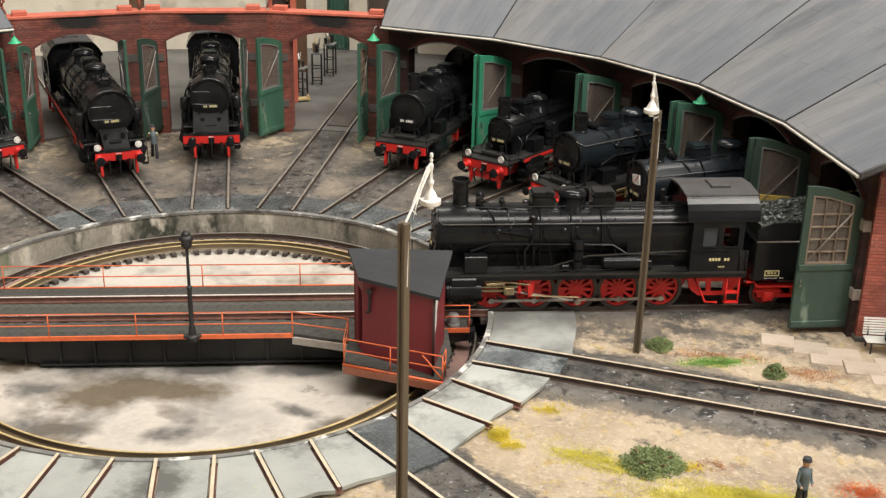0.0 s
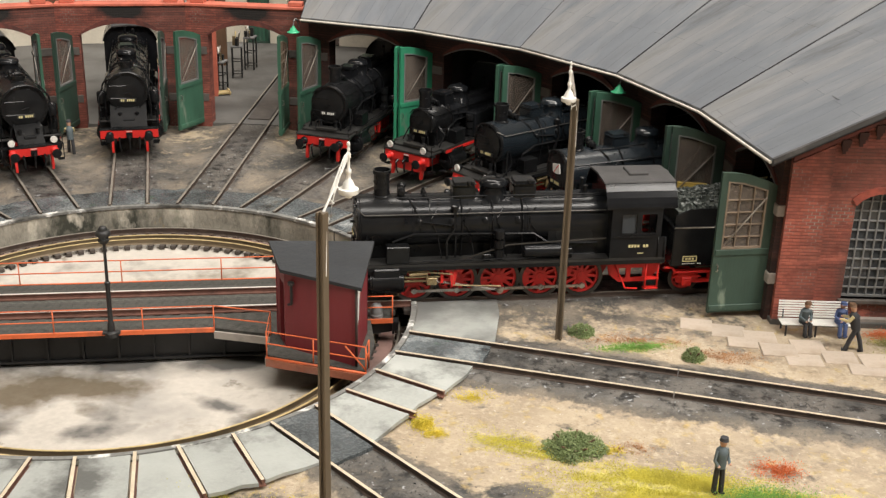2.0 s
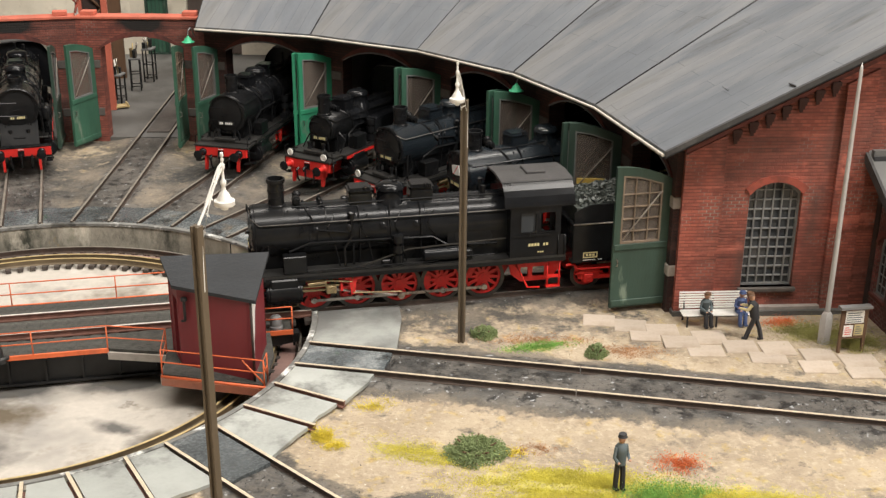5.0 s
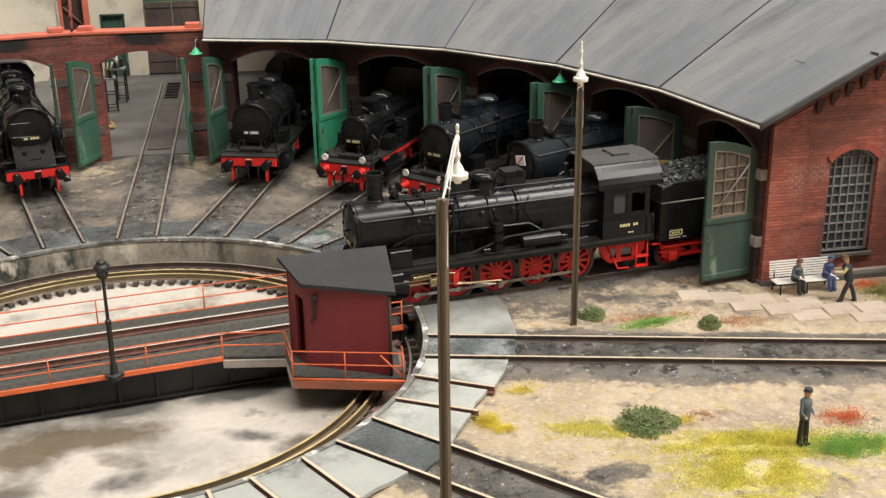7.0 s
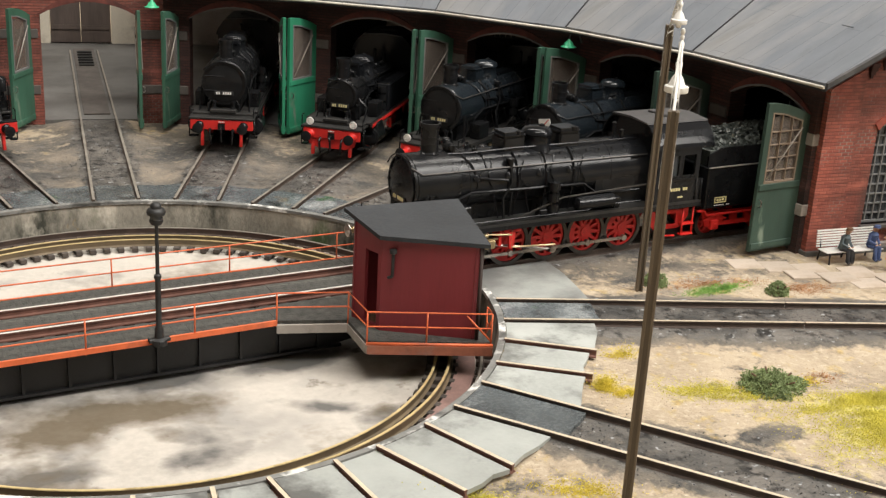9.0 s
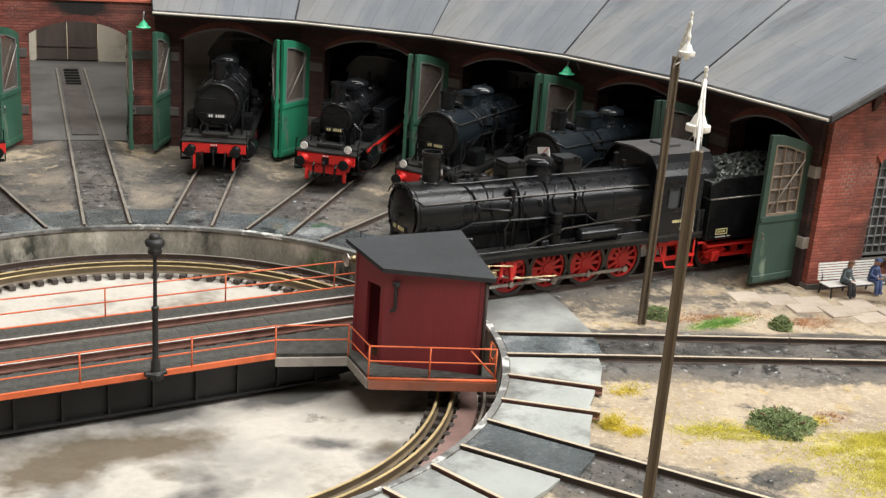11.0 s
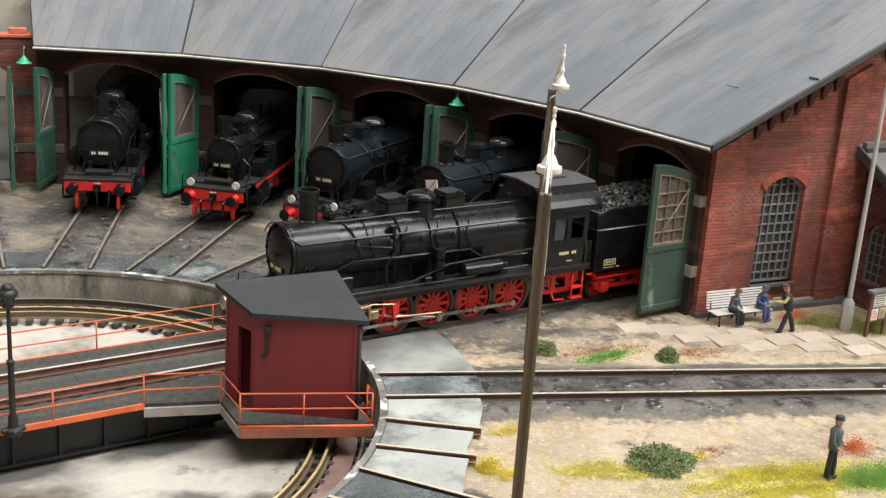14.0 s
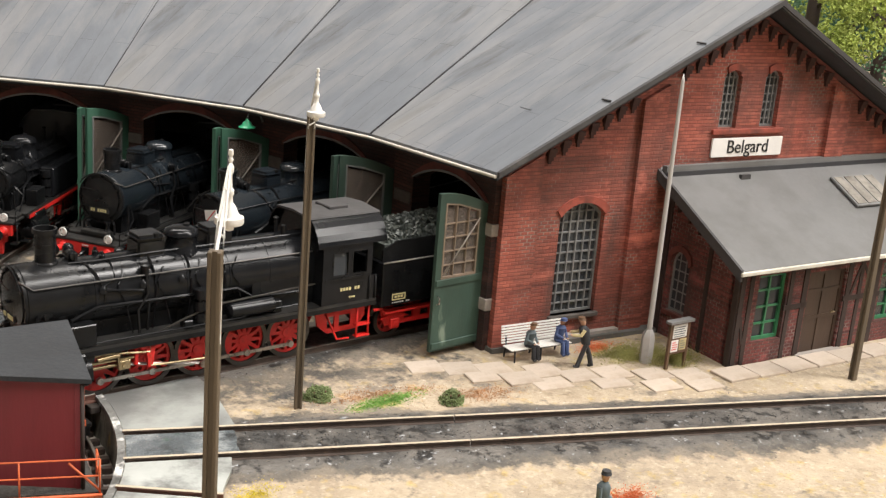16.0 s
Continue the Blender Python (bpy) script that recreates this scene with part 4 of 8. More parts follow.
part("hut_stage", bm, DECK, bridge, "dark grey planked hut stage")
bm = B()
prism(bm, [(64.2, -46), (99, -62), (99, -60.5), (65, -44.5)], -1.2, 1.4, "xy")
prism(bm, [(92, -14), (96, -14), (97, -58), (94, -58)], -1.6, 1.4, "xy")
part("stage_bracket", bm, GIRDER, bridge)
bm = B()
box(bm, -102, 45, -23.8, -23.05, 1.7, 3.4)
part("edge_strip", bm, ORANGE, bridge)
bm = B()
box(bm, -102, 118, 23.1, 23.9, 1.2, 3.2)
part("edge_strip", bm, ORANGE, bridge)
bm = B()
for p, q, mt in (((45, -23.4), (66.2, -30.6), STONE), ((66.2, -30.6), (64.4, -47.6), STONE), ((64.4, -47.9), (99.2, -63.4), WORN_ORANGE)):
    bm = B()
    way = (Vector(q) - Vector(p)).normalized() * 0.5
    n_ = Vector((-way.y, way.x))
    prism(bm, [(p[0] - n_.x, p[1] - n_.y), (q[0] - n_.x, q[1] - n_.y), (q[0] + n_.x, q[1] + n_.y), (p[0] + n_.x, p[1] + n_.y)], -0.9, 1.9, "xy")
    part("edge_beam", bm, mt, bridge, "worn edge beam of the hut stage")
bm = B()
tube(bm, [(64.2, -47.6, 2.3), (99.4, -63.2, 2.3)], 0.5)
part("edge_strip", bm, ORANGE, bridge)


def railing(points, height, posts, foot=2.6):
    """Two rails along a line and posts at the given points."""
    for h in (height, height * 0.52):
        bm = B()
        tube(bm, [(x, y, foot + h) for x, y in points], 0.25)
        part("handrail", bm, ORANGE, bridge)
    for x, y in posts:
        bm = B()
        cyl(bm, (x, y, foot - 1.2), (x, y, foot + height), 0.26, seg=6)
        part("railing_post", bm, ORANGE, bridge)


near_line = [(-102, -23.4), (45, -23.4), (66, -30.5), (64.6, -47.2), (99, -62.6), (100.5, -57)]
railing(near_line, 9.8, [(x, -23.4) for x in (-100, -77, -45, -13, 19, 45)] + near_line[2:] + [(81, -54.6)])
bm = B()
tube(bm, [(99, -62.6, 11), (100.5, -57, 3.5)], 0.3)
tube(bm, [(92, -59.4, 11.6), (99, -62.6, 3.5)], 0.3)
part("railing_brace", bm, ORANGE, bridge)
railing([(-102, 23.5), (84, 23.5), (112, 23.5)], 10.0, [(x, 23.5) for x in (-100, -74, -34, 6, 46, 86, 112)])

railing([(101.5, -19.6), (112.5, -19.6)], 9.8, [(112.5, -19.6)])
bm = B()
box(bm, 101, 112.6, -20.9, -20.25, 1.5, 3.3)
part("edge_strip", bm, ORANGE, bridge)
bm = B()
lathe(bm, [(0, 3.0), (2.6, 3.0), (2.6, 4.2), (2.3, 4.4), (2.3, 7.4), (1.6, 8.2), (0, 8.4)], (106.5, -17.6, 0), seg=14)
part("motor_housing", bm, MUNTIN, bridge, "grey motor housing on the walkway")

# hut: short left wall, long right wall, back wall beside the track
hut = thing("control_hut", BX, BY, 0, BRIDGE, "dark red boarded turntable control hut with a grey felt roof", "hut")
NL, NR, FR, FL = (71.5, -41.3), (95.6, -58.4), (102, -30.5), (68.5, -27.5)
ZB, ZN, ZF = 2.9, 33.2, 36.6


def hut_wall(p, q, zp, zq, holes=(), thick=1.2, name="wall"):
    d = Vector((q[0] - p[0], q[1] - p[1]))
    n = d.length
    bm = B()
    slab(bm, [(0, ZB), (n, ZB), (n, zq), (0, zp)], list(holes), 0, thick)
    w = part(name, bm, HUT_RED, hut)
    w.matrix_basis = Matrix.Translation((p[0] * MM, p[1] * MM, 0)) @ Matrix.Rotation(math.atan2(d.y, d.x), 4, "Z")
    return w


hut_wall(NL, NR, ZN, ZN)
side_wall = hut_wall(NR, FR, ZN, ZF)
bm = B()
prism(bm, [(1.2, ZN - 1.0), (13.5, ZN + 0.6), (10.0, 27.0), (8.2, 25.5), (6.6, 19.0), (4.6, 17.0), (3.6, 9.5), (2.2, 12.0), (1.4, 20.0)], -0.2, 0.1)
side_patch = part("bare_patch", bm, WHITE, hut, "ragged white patch on the side wall")
side_patch.matrix_basis = side_wall.matrix_basis.copy()
hut_wall(FR, FL, ZF, ZF)
hut_wall(FL, NL, ZF, ZN, [[(6.2, 4), (12.4, 4), (12.4, 27.5), (6.2, 27.5)]])
bm = B()
prism(bm, [(p[0] + 0.6 * (85 - p[0]) / 16, p[1] + 0.6 * (-42 - p[1]) / 16) for p in (NL, NR, FR, FL)], ZB, ZB + 0.6, "xy")
part("floor_boards", bm, TIMBER, hut)
bm = B()
over = [(70.0, -42.6), (97.6, -61.0), (104.6, -28.2), (66.2, -24.8)]
top = [(x, y, z) for (x, y), z in zip(over, (ZN - 0.2, ZN - 0.3, ZF + 0.6, ZF + 0.5))]
A_ = [bm.verts.new(p) for p in top]
B_ = [bm.verts.new((x, y, z + 1.3)) for x, y, z in top]
bm.faces.new(A_[::-1]), bm.faces.new(B_)
for i in range(4):
    bm.faces.new((A_[i], A_[(i + 1) % 4], B_[(i + 1) % 4], B_[i]))
bmesh.ops.subdivide_edges(bm, edges=bm.edges, cuts=3, use_grid_fill=True)
part("roof", bm, HUT_ROOF, hut, "slate-grey felt mono-pitch roof")
bm = B()
tube(bm, [(73.8, -44.3, 21.5), (73.8, -44.3, 29)], 0.5)
lathe(bm, [(0.5, 28.6), (1.2, 29), (1.2, 30), (0, 30.4)], (73.8, -44.3, 0), seg=8)
tube(bm, [(73.8, -44.3, 21.5), (72.6, -43.5, 20.9)], 0.5)
part("downpipe", bm, IRON, hut)
bm = B()
tube(bm, [(NR[0] + 0.4, NR[1] - 0.5, ZB), (NR[0] + 0.4, NR[1] - 0.5, ZN)], 0.6, 4)
part("corner_post", bm, DARK_TIMBER, hut)


def bridge_lamp(x, y):
    c = math.cos(radians(BRIDGE)), math.sin(radians(BRIDGE))
    t = thing("bridge_lamp", BX + x * c[0] - y * c[1], BY + x * c[1] + y * c[0], 3.6, BRIDGE, "black cast-iron lamp column on the turntable walkway edge", "lamp", "bridge lamps")
    bm = B()
    lathe(bm, [(0, -1.5), (2.4, -1.5), (2.4, 0.2), (1.4, 0.8), (1.3, 3.6), (0.9, 4.4), (0.85, 19), (1.1, 19.4), (1.1, 20.2), (0.6, 20.6), (0.55, 36)], seg=10)
    part("column", bm, IRON, t)
    bm = B()
    box(bm, -3.2, 3.2, -1, 1, -0.6, 0.6, 0.2)
    box(bm, -0.8, 0.8, -2.6, 2.6, -0.8, 0.4, 0.2)
    part("clamp", bm, IRON, t)
    bm = B()
    lathe(bm, [(0.5, 35.4), (1.5, 35.6), (2.0, 36.4), (2.0, 37.0), (1.5, 37.2), (1.5, 38.4), (2.6, 38.5), (2.75, 39.4), (2.3, 40.2), (1.6, 40.5), (1.6, 41.2), (1.1, 41.8), (0, 42)], seg=12)
    part("lantern", bm, IRON, t)
    bm = B()
    cyl(bm, (0, 0, 37.1), (0, 0, 38.45), 1.8, seg=10)
    part("pane", bm, GLASS_DARK, t)


bridge_lamp(7.8, -25.0)

# ---- roundhouse ----
ZWALL, SPRING, CROWN, OPEN = 73.0, 56.5, 63.2, 23.3
CHORD = WALL * math.tan(radians(HALF))
EAVE_R, EAVE_Z, RIDGE_R, RIDGE_Z, BACK_R = 251.0, 69.5, 379.0, 130.6, 505.0
# the roof joints run a little askew to the walls below
ASKEW = 2.3


def stall_frame(name, angle, label, kind="structure", category="wall"):
    x, y = polar(WALL, angle)
    return thing(name, x, y, 0, angle - 90, label, category, kind=kind)


# in a stall frame x runs along the wall, y outward from the turntable, z up
for n, (key, a) in enumerate(STALLS.items()):
    # roofed fronts take the brick darkened for soot and eave shade
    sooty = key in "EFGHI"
    w = stall_frame("wall_stall_%d" % (n + 1), a, "red brick shed front with an arched doorway, darkened for soot and eave shade" if sooty else "red brick shed front with an arched doorway and red coping")
    bm = B()
    x0, x1 = -CHORD, CHORD
    OR = OPEN
    if key == "I":
        x1, OR = 25.2, 21.3
    if key == "A":
        x0 = -CHORD * 1.6
    out = [(x0, -1), (-OPEN, -1)] + arch(-OPEN, OR, -1, SPRING, CROWN, 12)[2:][::-1] + [(OR, -1), (x1, -1), (x1, ZWALL if key in "ABCD" else 70), (x0, ZWALL if key in "ABCD" else 70)]
    slab(bm, out, [], 0, 8.5)
    part("brickwork", bm, BRICK_SOOTY_SHADED if sooty else BRICK_MID, w)
    bm = B()
    ring = arch(-OPEN, OR, -1, SPRING, CROWN, 12)[2:]
    ring2 = arch(-OPEN - 1, OR + 1, -1, SPRING + 0.2, CROWN + 3.2, 12)[2:]
    slab(bm, ring + ring2[::-1], [], -0.6, 2)
    part("arch_ring", bm, BRICK_DULL, w, "soldier course of dark red brick")
    if sooty:
        bm = B()
        ring3 = arch(-OPEN + 0.7, OR - 0.7, -1, SPRING - 0.1, CROWN - 0.8, 12)[2:]
        slab(bm, ring + ring3[::-1], [], -0.9, 1.2)
        part("arch_lining", bm, MUNTIN, w, "worn grey iron arch lining")
    for s in (-1, 1):
        e = x1 if s > 0 else -x0
        for z in (17, 45):
            bm = B()
            lo, hi = (OPEN + 1, min(e - 0.4, CHORD - 1.4)) if key != "I" or s < 0 else (OR, 25.6)
            box(bm, min(s * lo, s * hi), max(s * lo, s * hi), -0.5, 3, z, z + 4.6, 0.3)
            part("hinge_stone", bm, STONE if key == "I" and s > 0 else STONE_DARK, w)
    if key in "ABCD":
        bm = B()
        box(bm, x0, x1, -0.9, 9.4, ZWALL, ZWALL + 1.7, 0.3)
        part("coping", bm, PARAPET, w, "orange-red coping")
        bm = B()
        for xx in (-CHORD + 3, CHORD - 12):
            box(bm, xx, xx + 8, 1, 7, ZWALL + 1.7, ZWALL + 4.2, 0.3)
        part("coping_block", bm, PARAPET, w)
# end corner: gable wall and the rest of the shell
GX, GY, GA = 181.7, 452.0, -3.0
gable = thing("wall_gable", GX, GY, 0, GA, "weathered red brick gable wall with pilasters and corbels", "wall", kind="structure")
RX = 113.7


def gable_top(x):
    return 69.5 + (RIDGE_Z - 4 - 69.5) * (1 - abs(x - RX) / RX)


w_big = arch(26.3, 47, 12.2, 50.8, 55.8, 8)
w_b2 = arch(179, 199.5, 12.2, 50.8, 55.8, 8)
w_up1 = arch(98.2, 107.6, 82.0, 102.0, 105.0, 6)
w_up2 = arch(120.4, 129.8, 82.0, 102.0, 105.0, 6)
bm = B()
slab(bm, [(0, -1), (2 * RX, -1), (2 * RX, 69.5), (RX, gable_top(RX)), (0, 69.5)], [w_big, w_b2, w_up1, w_up2], 0, 8)
part("brickwork", bm, BRICK, gable)
for x0, x1, base in ((-0.2, 15.0, 0), (58.4, 69.8, 0), (159, 170, 0), (211, 2 * RX, 0)):
    bm = B()
    prism(bm, [(x0, -1), (x1, -1), (x1, gable_top(x1) - (5 if x0 > 1 else 2)), (x0, gable_top(x0) - (5 if x0 > 1 else 2))], -2.0, 0.0)
    part("pilaster", bm, BRICK, gable)
bm = B()
prism(bm, [(15, -1), (58.4, -1), (58.4, 4.6), (15, 4.6)], -2.6, 0.1)
part("plinth", bm, STONE, gable, "grey stone plinth")
bm = B()
prism(bm, [(0, 69.5), (RX, gable_top(RX)), (2 * RX, 69.5), (2 * RX, 67.8), (RX, gable_top(RX) - 2.0), (0, 67.8)], -1.6, 0.0)
part("verge_course", bm, BRICK_DULL, gable)
dent = B()
for k_, (w_, d_, z_) in enumerate(((1.7, 2.4, 0.0), (1.5, 1.9, -1.5), (1.1, 1.3, -3.0), (0.6, 0.8, -4.3))):
    box(dent, -w_, w_, -d_, 0, z_ - 1.5, z_)
dent = mesh_of("corbel", dent, CORBEL)
for k in range(-16, 17):
    x = RX - 0.5 + 5.92 * k
    if any(a - 3 < x < b + 3 for a, b in ((58.4, 69.8), (159, 170))):
        continue
    put("corbel", dent, gable, x, 0, gable_top(x) - 1.9)


def grid_window(parent, outline, nx, nz, bar=MUNTIN, pane=GLASS_DARK, depth=3.0, t=0.55, frame_t=0.9, sill=None, head=None, name="window"):
    """Frame, bars, panes and sill set into an opening."""
    xs_, zs_ = [p[0] for p in outline], [p[1] for p in outline]
    x0, x1, z0, z1 = min(xs_), max(xs_), min(zs_), max(zs_)
    mid = ((x0 + x1) / 2, (z0 + z1) / 2)
    inner = [(mid[0] + (x - mid[0]) * (1 - 2 * frame_t / (x1 - x0)), mid[1] + (z - mid[1]) * (1 - 2 * frame_t / (z1 - z0))) for x, z in outline]
    bm = B()
    slab(bm, outline, [inner], depth - 0.8, depth + 0.8)
    fr = part("window_frame", bm, bar, parent)
    bm = B()
    prism(bm, [(mid[0] + (x - mid[0]) * 0.985, mid[1] + (z - mid[1]) * 0.99) for x, z in outline], depth + 0.1, depth + 0.35)
    part("pane", bm, pane, fr)
    for i in range(1, nx):
        x = x0 + (x1 - x0) * i / nx
        top_z = z1 - (0.9 if abs(x - mid[0]) < (x1 - x0) * 0.3 else 2.6)
        bm = B()
        box(bm, x - t / 2, x + t / 2, depth - 0.7, depth + 0.5, z0, top_z)
        part("glazing_bar", bm, bar, fr)
    for j in range(1, nz):
        z = z0 + (z1 - z0) * j / nz
        bm = B()
        box(bm, x0, x1, depth - 0.6, depth + 0.5, z - t / 2, z + t / 2)
        part("glazing_bar", bm, bar, fr)
    if sill:
        bm = B()
        box(bm, x0 - 1.2, x1 + 1.2, -1.6, 3, z0 - 1.6, z0, 0.2)
        part("sill", bm, sill, parent)
    if head:
        rise = [p for p in outline if p[1] > z1 - 0.25 * (x1 - x0) - 0.1]
        up = [(mid[0] + (x - mid[0]) * 1.18, z + 2.6) for x, z in rise]
        bm = B()
        slab(bm, rise + up[::-1], [], -0.8, 0.5)
        part("arch_head", bm, head, parent)


grid_window(gable, w_big, 6, 11, sill=STONE_DARK, head=BRICK_PLAIN)
grid_window(gable, w_b2, 6, 11, sill=STONE_DARK, head=BRICK_PLAIN)
grid_window(gable, w_up1, 4, 7, head=BRICK_PLAIN)
grid_window(gable, w_up2, 4, 7, head=BRICK_PLAIN)
bm = B()
box(bm, 95, 133.5, -1.4, 0.5, 79.8, 81.8, 0.2)
part("ledge", bm, BRICK_PLAIN, gable)

sign = thing("station_sign", GX, GY, 0, GA, "white name board with black lettering on the gable", "sign")
bm = B()
box(bm, 95.8, 134.0, -0.9, -0.05, 70.7, 78.2, 0.1)
part("board", bm, WHITE, sign)
txt = bpy.data.curves.new("lettering", "FONT")
txt.body, txt.size, txt.extrude, txt.align_x, txt.align_y = "Belgard", 0.0076, 0.00012, "CENTER", "CENTER"
lettering = new("lettering", txt)
lettering.parent = sign
lettering.matrix_basis = pose(0.1149, -0.00105, 0.0745, 90, 0, 0)
txt.materials.append(BLACK)

# back and left shell of the shed
for n, (key, a) in enumerate(STALLS.items()):
    f = stall_frame("wall_back_%d" % (n + 1), a, "cream plastered back wall of the shed with tall windows")
    half = BACK_R * math.tan(radians(HALF))
    y0 = BACK_R - WALL
    bm = B()
    holes = [] if key in "ABC" else [[(-57.4, 3.4), (-39.8, 3.4), (-39.8, 49.6), (-57.4, 49.6)], arch(-25.6, 15, 3.4, 61, 67.5, 8)] if key == "D" else [arch(-26, -10, 22, 48, 52, 6), arch(10, 26, 22, 48, 52, 6)]
    lim = half if key != "I" else 40
    slab(bm, [(-half, -1), (lim, -1), (lim, 70), (-half, 70)], holes, y0 - 8, y0)
    part("plaster", bm, PLASTER if key in "ABCD" else SHED_INSIDE, f)
    if key in "ABCD":
        bm = B()
        box(bm, -half, half, y0 - 10, y0 + 0.5, 70.1, 78, 0.4)
        part("wall_plate", bm, TIMBER, f, "brown timber wall plate")
    if key != "D":
        for hl in holes:
            grid_window(f, hl, 4, 6, depth=y0 - 4)
        continue
    # a small green door and a wide gate with a green fanlight
    bm = B()
    box(bm, -57.2, -40.0, y0 - 5, y0 - 3, 3.5, 49.4)
    leaf = part("back_door", bm, DOOR_MID, f, "green boarded door in the back wall")
    bm = B()
    slab(bm, holes[0], [[(-56.0, 4.4), (-41.2, 4.4), (-41.2, 48.2), (-56.0, 48.2)]], y0 - 8.5, y0 - 5)
    part("door_frame", bm, DOOR_GREEN, leaf)
    bm = B()
    for x in (-53.0, -50.0, -47.0, -44.0):
        box(bm, x - 0.2, x + 0.2, y0 - 5.3, y0 - 5, 4.6, 48.0)
    part("door_batten", bm, DOOR_GREEN, leaf)
    for x0, x1 in ((-25.2, -5.5), (-5.1, 14.6)):
        bm = B()
        box(bm, x0, x1, y0 - 4, y0 - 2, 3.5, 56.5)
        leaf = part("gate_leaf", bm, GATE_BROWN, f, "grey-brown boarded gate leaf")
        for z in (14, 34, 54):
            bm = B()
            box(bm, x0 + 0.6, x1 - 0.6, y0 - 4.8, y0 - 4, z - 1.5, z + 1.5)
            part("ledge", bm, GATE_BROWN, leaf)
    grid_window(f, arch(-25.6, 15, 57.0, 61, 67.5, 8), 9, 3, bar=DOOR_MID, depth=y0 - 3.6, t=0.9, frame_t=1.2, pane=GLASS)

ends = thing("wall_west", *polar(WALL, STALLS["A"] + HALF + 4), 0, STALLS["A"] + HALF, "plain brick end wall of the shed", "wall", kind="structure")
bm = B()
box(bm, 0, 258, 0, 8, -1, 70)
part("brickwork", bm, BRICK, ends)

# roof
def roof_part(first, last, label, right_end=None):
    keys = list(STALLS)
    t = thing("shed_roof", WX, WY, 0, 0, label, "roof", kind="structure")
    for key in keys[first:last + 1]:
        a = STALLS[key]
        a0, a1 = a - HALF, a + HALF
        e = [polar(EAVE_R, a0, 0, 0), polar(EAVE_R, a1, 0, 0)]
        r = [polar(RIDGE_R, a0 + ASKEW, 0, 0), polar(RIDGE_R, a1 + ASKEW, 0, 0)]
        b = [polar(BACK_R + 8, a0 + ASKEW, 0, 0), polar(BACK_R + 8, a1 + ASKEW, 0, 0)]
        if key == "I":
            e[0] = (170.4 - WX, 441.4 - WY)
            d = (math.cos(radians(GA)), math.sin(radians(GA)))
            r[0] = (e[0][0] + 121.5 * d[0], e[0][1] + 121.5 * d[1])
            b[0] = (e[0][0] + 246 * d[0], e[0][1] + 246 * d[1])
            verge = (e[0], r[0], b[0])
        lerp = lambda p, q, k: (p[0] + (q[0] - p[0]) * k, p[1] + (q[1] - p[1]) * k)
        for (p, q, zp, zq) in ((e, r, EAVE_Z, RIDGE_Z), (r, b, RIDGE_Z, EAVE_Z - 2)):
            quad = [p[0], lerp(p[0], p[1], 0.996), lerp(q[0], q[1], 0.996), q[0]]
            zz = (zp, zp, zq, zq)
            bm = B()
            dz = random.uniform(-0.2, 0.0)
            A = [bm.verts.new((x, y, z + dz)) for (x, y), z in zip(quad, zz)]
            Bv = [bm.verts.new((x, y, z + 2.2 + dz)) for (x, y), z in zip(quad, zz)]
            bm.faces.new(A[::-1]), bm.faces.new(Bv)
            for i in range(4):
                bm.faces.new((A[i], A[(i + 1) % 4], Bv[(i + 1) % 4], Bv[i]))
            bmesh.ops.recalc_face_normals(bm, faces=bm.faces)
            # a frame along the slope, so that the grain runs from eave to ridge
            o = Matrix.Translation(Vector((*p[0], 0)) * 1) @ Matrix.Rotation(radians(a), 4, "Z")
            bm.transform(o.inverted())
            ob = part("roof_panel", bm, ROOF, t)
            ob.matrix_basis = Matrix.Translation(Vector((*p[0], 0)) * MM) @ Matrix.Rotation(radians(a), 4, "Z")
        # underlay closes the joints
        bm = B()
        for (p, q, zp, zq) in ((e, r, EAVE_Z, RIDGE_Z), (r, b, RIDGE_Z, EAVE_Z - 2)):
            vs = [bm.verts.new((x, y, z)) for (x, y), z in zip((p[0], p[1], q[1], q[0]), (zp, zp, zq, zq))]
            lo = [bm.verts.new((v.co.x, v.co.y, v.co.z - 0.9)) for v in vs]
            for v in vs:
                v.co.z -= 0.15
            bm.faces.new(vs), bm.faces.new(lo[::-1])
            for i in range(4):
                bm.faces.new((lo[i], lo[(i + 1) % 4], vs[(i + 1) % 4], vs[i]))
        part("roof_boards", bm, ROOF_SEAM, t)
        bm = B()
        p, q = (e[0], e[1])
        dx, dy = q[0] - p[0], q[1] - p[1]
        m_ = math.hypot(dx, dy)
        nx_, ny_ = dy / m_ * 1.0, -dx / m_ * 1.0
        tube(bm, [(p[0] - nx_ * 0.8, p[1] - ny_ * 0.8, EAVE_Z + 0.7), (q[0] - nx_ * 0.8, q[1] - ny_ * 0.8, EAVE_Z + 0.7)], 0.6, 8)
        part("gutter", bm, GUTTER, t, "pale cream gutter")
        # raised joint strip towards the next stall
        bm = B()
        bold = key in "FHI"
        tube(bm, [(*e[1], EAVE_Z + (2.25 if bold else 1.85)), (*r[1], RIDGE_Z + (2.25 if bold else 1.85))], 0.4 if bold else 0.28, 6)
        part("joint_strip", bm, ROOF_SEAM, t)
        if key == "I":
            bm = B()
            for p, q, zp, zq in ((verge[0], verge[1], EAVE_Z, RIDGE_Z), (verge[1], verge[2], RIDGE_Z, EAVE_Z - 2)):
                vs = [bm.verts.new((p[0], p[1] - 1.2, zp + 0.3)), bm.verts.new((q[0], q[1] - 1.2, zq + 0.3)), bm.verts.new((q[0], q[1] - 1.2, zq + 2.3)), bm.verts.new((p[0], p[1] - 1.2, zp + 2.3))]
                v2 = [bm.verts.new((v.co.x, v.co.y + 1.6, v.co.z)) for v in vs]
